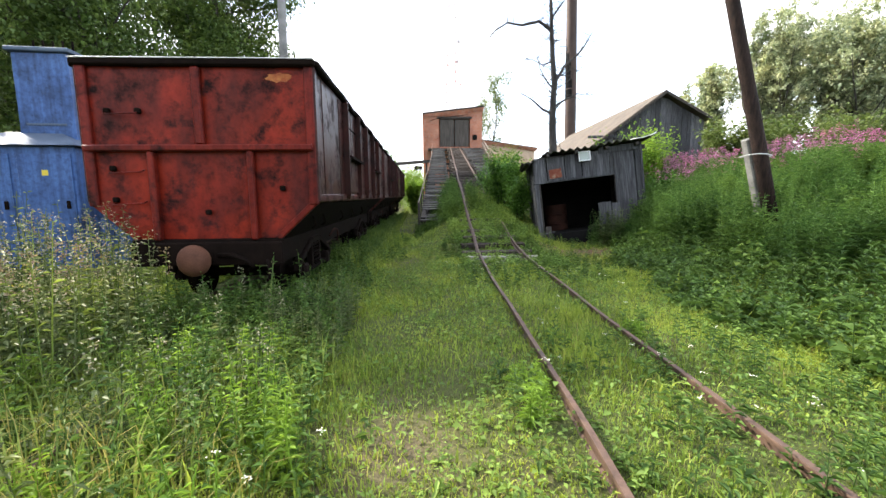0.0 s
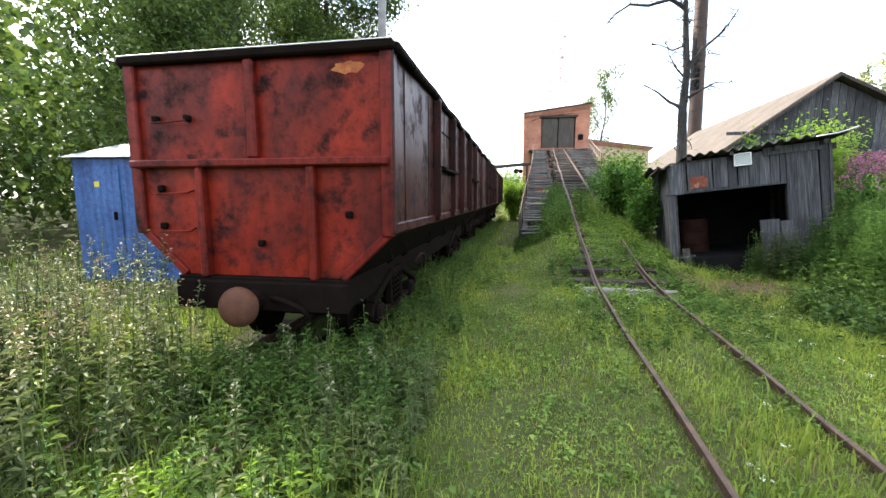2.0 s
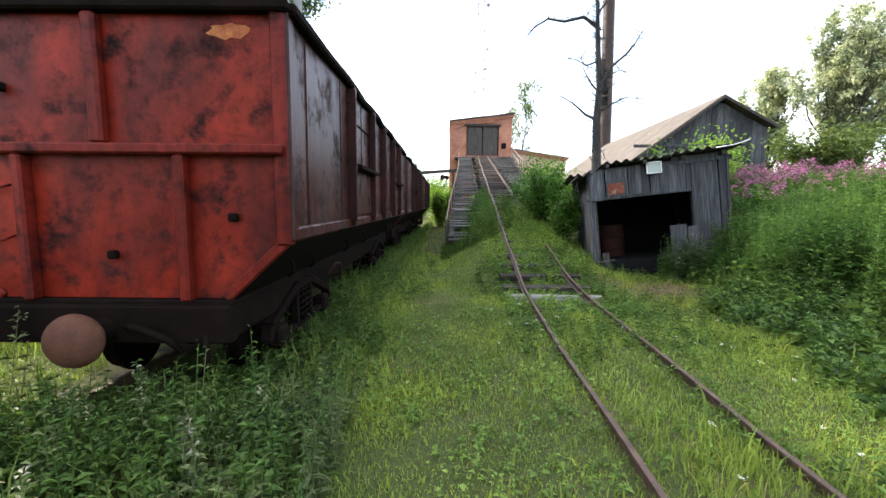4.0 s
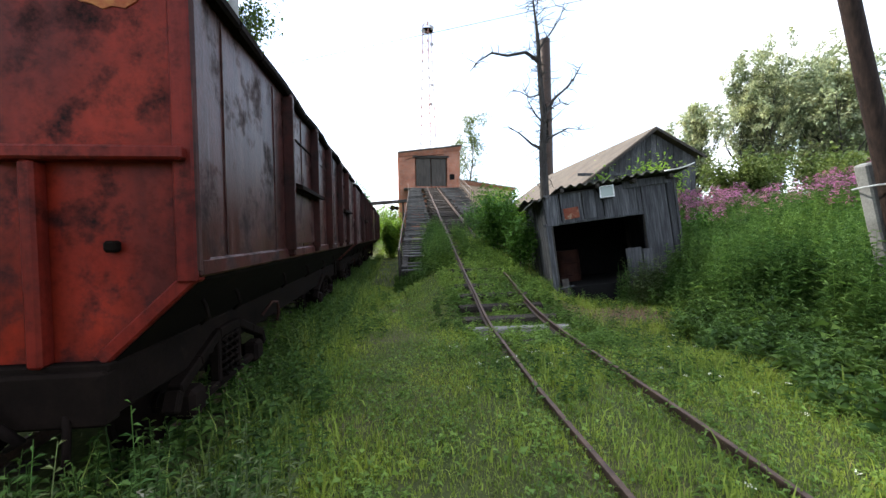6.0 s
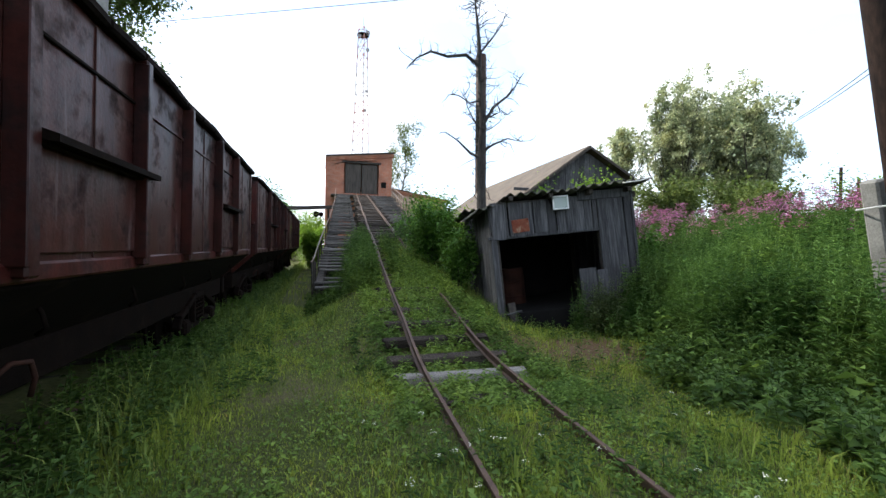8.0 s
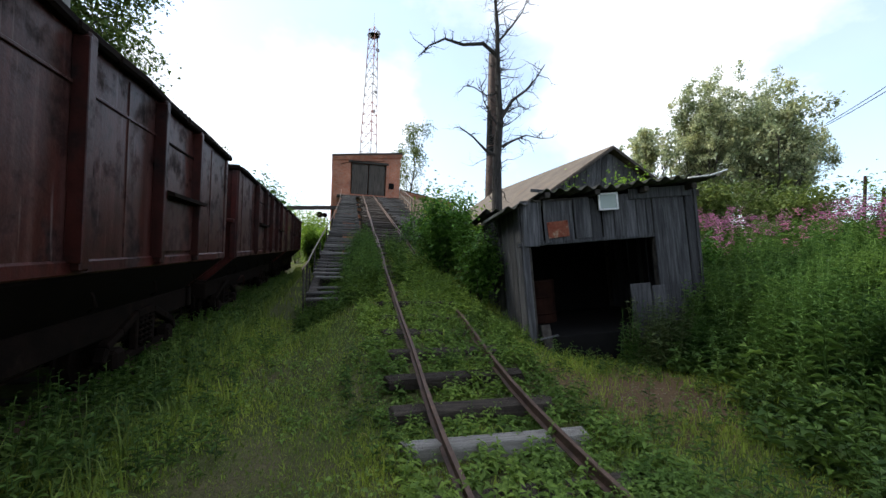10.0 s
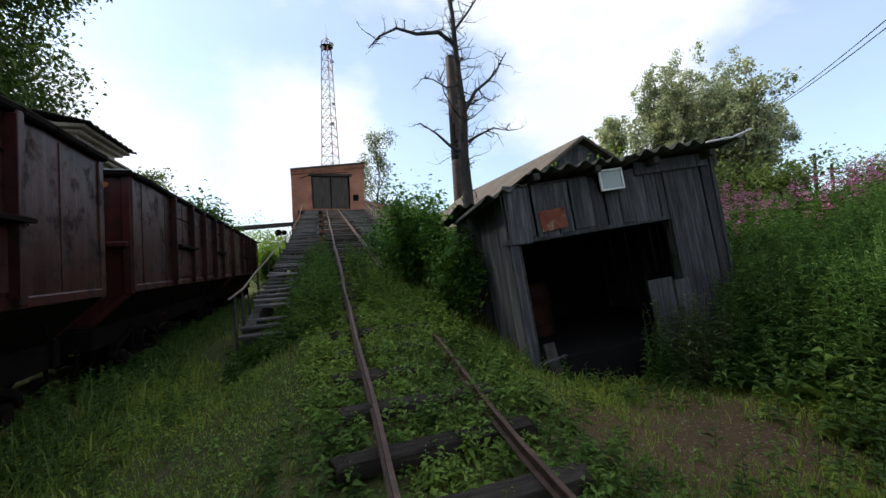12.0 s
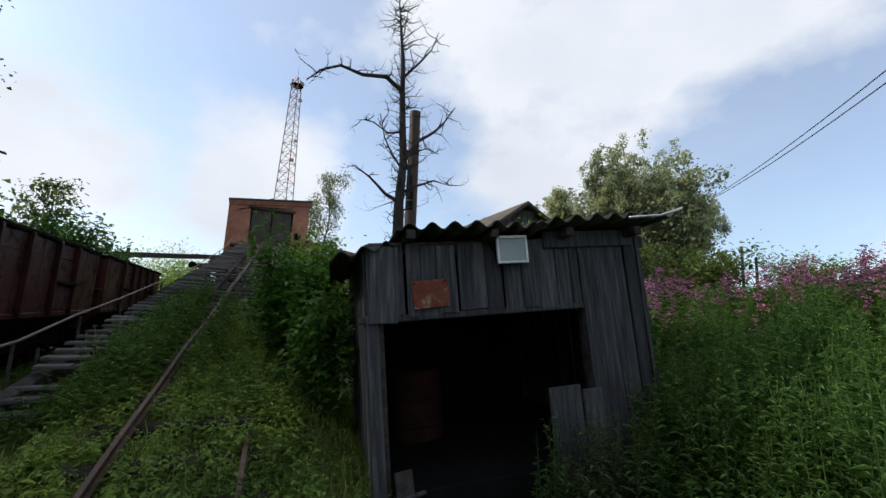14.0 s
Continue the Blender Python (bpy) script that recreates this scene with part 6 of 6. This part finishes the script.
x, y = put(420, -5.5, 2.0, -2.5, 6.0, lambda x, y: (value_noise(x, y, 0.9, 9) > 0.5) & (np.abs(x + 1.3) > 0.25))
_, top = weeds("yarrow", x, y, R.uniform(0.12, 0.3, len(x)), 5, 0.05, 0.012, M_WEED, "thin yarrow stalks in the grass", stem=0.003)
p = top[:, None, :] + R.normal(0, 0.012, (len(x), 9, 3)) * np.array([1, 1, 0.25])
d = R.normal(0, 1, (len(x) * 9, 3)) * np.array([1, 1, 0.25])
v, t = leaf_arrays(p.reshape(-1, 3), d, np.full(len(d), 0.011), np.full(len(d), 0.011), 0.0)
stuff("yarrow_blossom", np_mesh("yarrow_blossom", v, np.zeros((0, 4), int), t, M_PETAL), "small white flower heads in the grass", "flowers")
# rank growth on the foot of the incline
x, y = put(560, -0.75, 0.75, 11.6, 18.0, lambda x, y: (np.abs(x - rail_x(y)) > 0.2))
weeds("rank_weeds", x, y, R.uniform(0.25, 0.72, len(x)) + 0.38 * smooth_step(12.5, 17, y), 20, 0.15, 0.04, M_WEED, "rank weeds growing over the foot of the incline")
x, y = put(900, 0.0, 1.9, 10.7, 17.0, lambda x, y: (np.abs(x - rail_x(y)) > 0.2) & (x < rail_x(y) + 1.2) & (value_noise(x, y, 1.2, 51) > 0.2))
weeds("rank_weeds", x, y, R.uniform(0.12, 0.42, len(x)) + 0.2 * smooth_step(13.5, 17, y), 16, 0.12, 0.036, M_CLOVER, "leafy weeds between the rails of the incline")
x = R.uniform(-0.4, 1.6, 1000)
y = R.uniform(6.0, 11.6, 1000)
k = np.abs(x - rail_x(y)) > 0.09
weeds("track_weeds", x[k], y[k], R.uniform(0.06, 0.28, k.sum()) * (0.5 + value_noise(x[k], y[k], 1.8, 81)), 12, 0.10, 0.042, M_CLOVER, "leafy green weeds growing between the sleepers", 0.4, stem=0.003)
x, y = put(240, -0.55, 0.3, 11.8, 16.0, lambda x, y: x < rail_x(y) - 0.2)
weeds("rank_weeds", x, y, R.uniform(0.35, 0.8, len(x)), 20, 0.12, 0.028, M_STALK, "tall weeds between the treads and the rail")
x, y = put(420, -1.35, 0.0, 11.2, 14.2, lambda x, y: x < 0)
weeds("rank_weeds", x, y, R.uniform(0.2, 0.48, len(x)), 16, 0.14, 0.03, M_WEED, "weeds pushing up between the lowest treads")
x, y = put(260, -4.7, -2.2, 2.3, 3.1, lambda x, y: x < 0)
weeds("wagon_weeds", x, y, R.uniform(0.25, 0.55, len(x)), 20, 0.11, 0.035, M_WEED, "dark weeds under the buffer beam")


def shrub(name, c, size, n, leaf, material, label, stems=9):
    """A shrub: several arching stems and an uneven crown of separate leaves."""
    t = thing(name, label, "shrub", Matrix.Translation((c[0], c[1], float(ground_z(c[0], c[1])) - 0.05)))
    g = Geo()
    tips = []
    for i in range(stems):
        a = 2.4 * i + R.uniform(-0.4, 0.4)
        r, hh = R.uniform(0.3, 1.0), R.uniform(0.55, 1.0) * size[2]
        tip = Vector((math.cos(a) * r * size[0], math.sin(a) * r * size[1], hh))
        mid = Vector((tip.x * 0.35, tip.y * 0.35, hh * 0.6))
        g.tube([(0.12 * math.cos(a), 0.12 * math.sin(a), 0), mid, tip], [0.018, 0.012, 0.004], 5)
        for f in (0.25, 0.4, 0.55, 0.7, 0.85, 1.0):
            tips.append(tuple(mid.lerp(tip, (f - 0.4) / 0.6) if f > 0.4 else Vector((0, 0, 0)).lerp(mid, f / 0.4)))
    part("stems", g, M_BARK, t)
    tips = np.array(tips)
    p = tips[R.integers(0, len(tips), n)] + R.normal(0, 1, (n, 3)) * np.array([size[0], size[1], size[2]]) * 0.15
    p[:, 2] = np.maximum(p[:, 2], 0.05)
    d = R.normal(0, 1, (n, 3)) * np.array([1, 1, 0.5]) + np.array([0, 0, 0.15])
    L = leaf * R.uniform(0.5, 1.3, n)
    v, tr = leaf_arrays(p, d, L, L * R.uniform(0.45, 0.7, n))
    ob = new("foliage", np_mesh("foliage", v, np.zeros((0, 4), int), tr, material))
    ob.parent = t
    return t


shrub("shrub", (1.55, 12.9), (0.75, 0.8, 1.55), 5200, 0.11, M_BUSH, "dense green raspberry shrub beside the incline")
shrub("shrub", (1.75, 11.3), (0.5, 0.6, 1.25), 3200, 0.10, M_BUSH, "green leafy shrub against the shed wall")
shrub("shrub", (2.3, 14.6), (0.9, 0.9, 2.1), 5200, 0.11, M_LIME, "sunlit yellow-green shrub beside the incline")
shrub("shrub", (2.0, 16.8), (0.8, 1.0, 1.7), 3600, 0.11, M_BUSH, "dense green shrub beside the incline")
shrub("shrub", (3.2, 13.8), (0.9, 0.8, 2.0), 4200, 0.11, M_BUSH, "green shrub behind the shed")
shrub("shrub", (6.1, 13.6), (1.2, 0.7, 2.55), 6500, 0.11, M_LIME, "yellow-green shrub showing above the shed roof")
shrub("shrub", (7.6, 14.6), (1.3, 0.9, 2.0), 5000, 0.12, M_LIME, "yellow-green shrub in front of the barn")
shrub("shrub", (5.9, 10.6), (0.7, 0.7, 1.2), 3000, 0.10, M_BUSH, "green shrub beside the shed")
for c, s in (((-1.9, 33.5), (1.3, 1.6, 3.2)), ((-3.4, 40.0), (2.0, 2.0, 3.6)), ((-1.6, 26.5), (0.7, 1.0, 2.2)), ((-5.2, 44.0), (2.4, 2.0, 5.0))):
    shrub("shrub", c, s, 5200, 0.17, M_LIME, "sunlit yellow-green bushes beyond the wagons")
for c, s in (((17.5, 16.5), (2.4, 1.6, 2.6)), ((26.0, 22.5), (3.0, 2.0, 2.5)), ((13.8, 17.8), (1.8, 1.4, 2.4)), ((19.5, 22.8), (2.2, 1.4, 2.6)), ((23.0, 21.8), (2.4, 1.4, 2.4))):
    shrub("shrub", c, s, 5200, 0.2, M_BIRCH, "green bushes along the top of the bank")

shrub("shrub", (33.0, 20.0), (3.0, 2.4, 3.4), 5200, 0.24, M_LIME, "sunlit yellow-green bush beside the whitewashed house")


def wagon_growth(c, s):
    t = shrub("shrub", c, s, 2600, 0.16, M_BUSH, "dark green shrub growing out of a wagon", 7)
    t.location.z = 1.3
    return t


wagon_growth((-3.3, 18.2), (0.7, 0.8, 1.75))
wagon_growth((-3.2, 20.6), (0.7, 1.0, 2.1))
wagon_growth((-3.4, 24.8), (0.8, 1.6, 2.2))


def branch(g, rnd, a, d, length, r, depth, tips, crook=0.22, split=3, up=0.15):
    """A crooked tapered limb with side limbs; gathers its end points."""
    pts, rad, p, dv = [Vector(a)], [r], Vector(a), Vector(d).normalized()
    n = 5
    for i in range(n):
        dv = (dv + Vector((rnd.gauss(0, crook), rnd.gauss(0, crook), rnd.gauss(0, crook) + up * 0.3))).normalized()
        p = p + dv * (length / n)
        pts.append(p.copy())
        rad.append(r * (1 - 0.8 * (i + 1) / n))
    g.tube(pts, rad, 6 if r > 0.04 else 4, False)
    tips.append(tuple(pts[-1]))
    tips.append(tuple(pts[3]))
    if depth > 0:
        for i in range(split):
            j = rnd.choice((1, 2, 3, 4, 5))
            q = rnd.uniform(0, 6.283)
            side = Vector((math.cos(q), math.sin(q), rnd.uniform(-0.3, 0.8)))
            branch(g, rnd, pts[j], (dv * 0.6 + side).normalized(), length * rnd.uniform(0.35, 0.6), max(rad[j] * 0.6, 0.006), depth - 1, tips, crook, split, up)
    return pts


def tree(name, x, y, height, spread, trunk_r, n_leaves, leaf, material, label, seed, first=0.25, up=0.5, droop=0.0, limbs=16, clump=0.09, z0=None):
    """A tree: tapered crooked trunk, limbs with twigs, and a loose crown of separate leaves."""
    rnd = random.Random(seed)
    t = thing(name, label, "tree", Matrix.Translation((x, y, (float(ground_z(x, y)) if z0 is None else z0) - 0.1)))
    g, tips = Geo(), []
    trunk, p = [Vector((0, 0, 0))], Vector((0, 0, 0))
    for i in range(8):
        p = p + Vector((rnd.gauss(0, 0.015) * height, rnd.gauss(0, 0.015) * height, height / 8))
        trunk.append(p.copy())
    g.tube(trunk, [trunk_r * (1 - 0.92 * i / 8) + 0.01 for i in range(9)], 9)
    for i in range(limbs):
        f = first + (1 - first) * (i + 0.5) / limbs
        k = min(int(f * 8), 7)
        a = trunk[k].lerp(trunk[k + 1], f * 8 - k)
        q = 2.4 * i + rnd.uniform(-0.5, 0.5)
        reach = spread * (0.35 + 0.65 * math.sin(math.pi * min(1, (f - first) / (1 - first) * 0.85 + 0.12))) * rnd.uniform(0.75, 1.15)
        branch(g, rnd, a, (math.cos(q), math.sin(q), up), reach, trunk_r * (1 - f) * 0.5 + 0.02, 2, tips, 0.2, 3, up - droop)
    part("trunk", g, M_BARK, t)
    tips = np.array(tips)
    p = tips[R.integers(0, len(tips), n_leaves)] + R.normal(0, 1, (n_leaves, 3)) * height * clump * np.array([1, 1, 0.8]) * 0.5
    d = R.normal(0, 1, (n_leaves, 3)) + np.array([0, 0, -0.2])
    L = leaf * R.uniform(0.6, 1.3, n_leaves)
    v, tr = leaf_arrays(p, d, L, L * R.uniform(0.55, 0.85, n_leaves), 0.15)
    ob = new("crown", np_mesh("crown", v, np.zeros((0, 4), int), tr, material))
    ob.parent = t
    return t


tree("poplar", 26.6, 25.5, 5.7, 4.4, 0.28, 66000, 0.14, M_POPLAR, "tall silvery green poplar on the bank", 2, 0.06, 1.05, limbs=52, clump=0.05)
tree("poplar", 21.6, 24.8, 5.3, 4.5, 0.22, 58000, 0.14, M_POPLAR, "silvery green poplar on the bank beside the barn", 1, 0.06, 1.05, limbs=48, clump=0.05)
tree("poplar", 29.6, 25.5, 4.7, 3.4, 0.2, 32000, 0.15, M_POPLAR, "bushy silvery poplar on the bank", 13, 0.06, 0.9, limbs=30, clump=0.065)
tree("poplar", 17.8, 25.6, 4.6, 3.0, 0.16, 13000, 0.20, M_POPLAR, "silvery green poplar sapling near the barn", 3, 0.08, 1.1, limbs=20, clump=0.06)
tree("poplar", 24.6, 22.8, 5.2, 4.2, 0.18, 20000, 0.21, M_POPLAR, "low bushy silvery poplar on the bank", 14, 0.05, 0.85, limbs=28, clump=0.07)
tree("birch", 8.6, 56.0, 13.2, 3.0, 0.15, 3600, 0.22, M_BIRCH, "thin sparse young birch behind the hoist house", 5, 0.3, 0.9, limbs=14, clump=0.06)
tree("birch", 6.6, 58.0, 12.0, 2.4, 0.13, 2200, 0.22, M_BIRCH, "thin sparse young birch behind the hoist house", 15, 0.3, 0.9, limbs=12, clump=0.06)
tree("broadleaf_tree", -13.2, 26.0, 17.5, 5.0, 0.34, 64000, 0.21, M_TREE, "tall dark green broadleaf tree behind the wagons", 6, 0.32, 0.35, 0.2, 24, 0.07)
tree("broadleaf_tree", -16.0, 16.5, 16.5, 4.2, 0.32, 15000, 0.2, M_TREE, "tall dark green broadleaf tree behind the kiosk", 7, 0.12, 0.35, 0.2, 24, 0.07)
tree("broadleaf_tree", -18.5, 16.5, 15.5, 4.4, 0.32, 13000, 0.24, M_TREE, "tall dark green broadleaf tree behind the kiosk", 8, 0.1, 0.35, 0.2, 24, 0.08)
tree("broadleaf_tree", -11.0, 11.5, 8.0, 3.2, 0.2, 26000, 0.13, M_TREE, "dark green young tree beside the kiosk", 9, 0.05, 0.4, 0.1, 20, 0.09)
tree("broadleaf_tree", -18.5, 21.0, 18.0, 5.0, 0.36, 13000, 0.27, M_TREE, "tall dark green broadleaf tree at the edge of the yard", 10, 0.15, 0.35, 0.2, 22, 0.08)
tree("broadleaf_tree", -16.0, 4.0, 8.0, 4.0, 0.28, 22000, 0.16, M_TREE, "dark green tree at the edge of the yard", 16, 0.08, 0.35, 0.1, 20, 0.09)
tree("birch", -8.5, 34.0, 6.8, 1.9, 0.12, 1700, 0.2, M_BIRCH, "thin birch sapling beyond the wagons", 11, 0.3, 0.8, limbs=12, clump=0.06)

# the dead tree
dead = thing("dead_tree", "bare dead tree with broken grey branches", "tree", pose(0, 0, 0))
rnd, g, tips = random.Random(33), Geo(), []
trunk = [(5.32, 18.8, 0.4), (5.25, 18.8, 3.0), (5.16, 18.8, 5.0), (5.22, 18.8, 6.5), (5.10, 18.8, 7.8), (5.02, 18.8, 8.95), (4.98, 18.8, 10.0), (4.82, 18.8, 11.2), (4.68, 18.8, 12.3)]
g.tube(trunk, [0.24, 0.20, 0.16, 0.13, 0.11, 0.095, 0.07, 0.045, 0.015], 10)
part("trunk", g, M_DEAD, dead, smooth=True)
for pts, r in ((((5.02, 18.8, 8.92), (4.4, 18.75, 9.25), (3.6, 18.7, 9.05), (2.9, 18.7, 9.15), (2.3, 18.6, 8.75), (1.92, 18.6, 8.3)), 0.085),
               (((5.14, 18.8, 5.1), (4.7, 18.85, 5.3), (4.2, 18.9, 5.75), (3.68, 19.0, 6.1)), 0.075),
               (((5.24, 18.8, 6.5), (5.7, 18.8, 7.3), (6.3, 18.85, 7.8), (6.7, 18.9, 8.3), (7.09, 18.9, 8.95)), 0.075),
               (((5.2, 18.8, 5.4), (5.7, 18.7, 5.7), (6.3, 18.7, 6.0), (6.9, 18.6, 5.9)), 0.06),
               (((5.0, 18.8, 9.4), (5.6, 18.8, 10.2), (6.0, 18.8, 10.8), (6.25, 18.8, 11.6)), 0.05),
               (((5.12, 18.8, 7.5), (4.6, 18.7, 7.3), (4.1, 18.7, 7.55), (3.75, 18.6, 7.5)), 0.045),
               (((5.2, 18.8, 6.2), (4.8, 18.7, 6.6), (4.5, 18.7, 7.1), (4.3, 18.7, 7.9)), 0.045),
               (((5.22, 18.8, 6.9), (5.6, 18.9, 6.9), (6.1, 19.0, 7.2), (6.6, 19.0, 7.1)), 0.045)):
    b = Geo()
    b.tube(pts, [r * (1 - 0.8 * i / (len(pts) - 1)) for i in range(len(pts))], 6, False)
    for i in range(1, len(pts)):
        for k in range(3 if r > 0.07 or i > 1 else 2):
            s = Vector(pts[i - 1]).lerp(Vector(pts[i]), rnd.uniform(0.2, 1))
            q = rnd.uniform(0, 6.283)
            if not (abs(pts[-1][0] - 3.68) < 0.1 and i < 3):
                branch(b, rnd, s, (math.cos(q), math.sin(q) * 0.5, rnd.uniform(-0.3, 1.0)), rnd.uniform(0.35, 1.0), 0.022, 1, tips, 0.3, 3, 0.1)
    part("branch", b, M_DEAD, dead)
for i in range(130):
    k = rnd.randrange(1, 8)
    s = Vector(trunk[k]).lerp(Vector(trunk[k + 1]), rnd.random())
    q = rnd.uniform(0, 6.283)
    twig = Geo()
    branch(twig, rnd, s, (math.cos(q), math.sin(q) * 0.6, rnd.uniform(-0.4, 0.9)), rnd.uniform(0.35, 1.2), 0.023, 1, tips, 0.3, 4, 0.05)
    part("twig", twig, M_DEAD, dead)

# far woods
def far_woods(name, n, x0, x1, y0, y1, h, leaf, label, base):
    x, y = scatter(n, x0, x1, y0, y1)
    crown = h * (0.55 + 0.6 * value_noise(x, y, 0.09, 7)) * (0.75 + 0.5 * value_noise(x, y, 0.35, 4))
    z = base + crown * np.sqrt(R.uniform(0, 1, n))
    p = np.stack([x, y, z], -1)
    L = leaf * R.uniform(0.6, 1.4, n)
    v, t = leaf_arrays(p, R.normal(0, 1, (n, 3)), L, L * 0.75)
    stuff(name, np_mesh(name, v, np.zeros((0, 4), int), t, M_TREE), label, "woods")


far_woods("edge_thicket", 42000, -26, -12.5, 1, 44, 6.2, 0.24, "dense dark green thicket at the edge of the yard", -0.2)
far_woods("far_woods", 30000, -70, -22, 5, 90, 13, 0.8, "dense far green woods beyond the yard", 0)
far_woods("far_woods", 16000, 30, 120, 60, 110, 6.5, 0.9, "far line of trees behind the bank", 1)
far_woods("far_woods", 14000, -60, 60, -70, -45, 10, 0.9, "far line of trees closing the yard", 0)
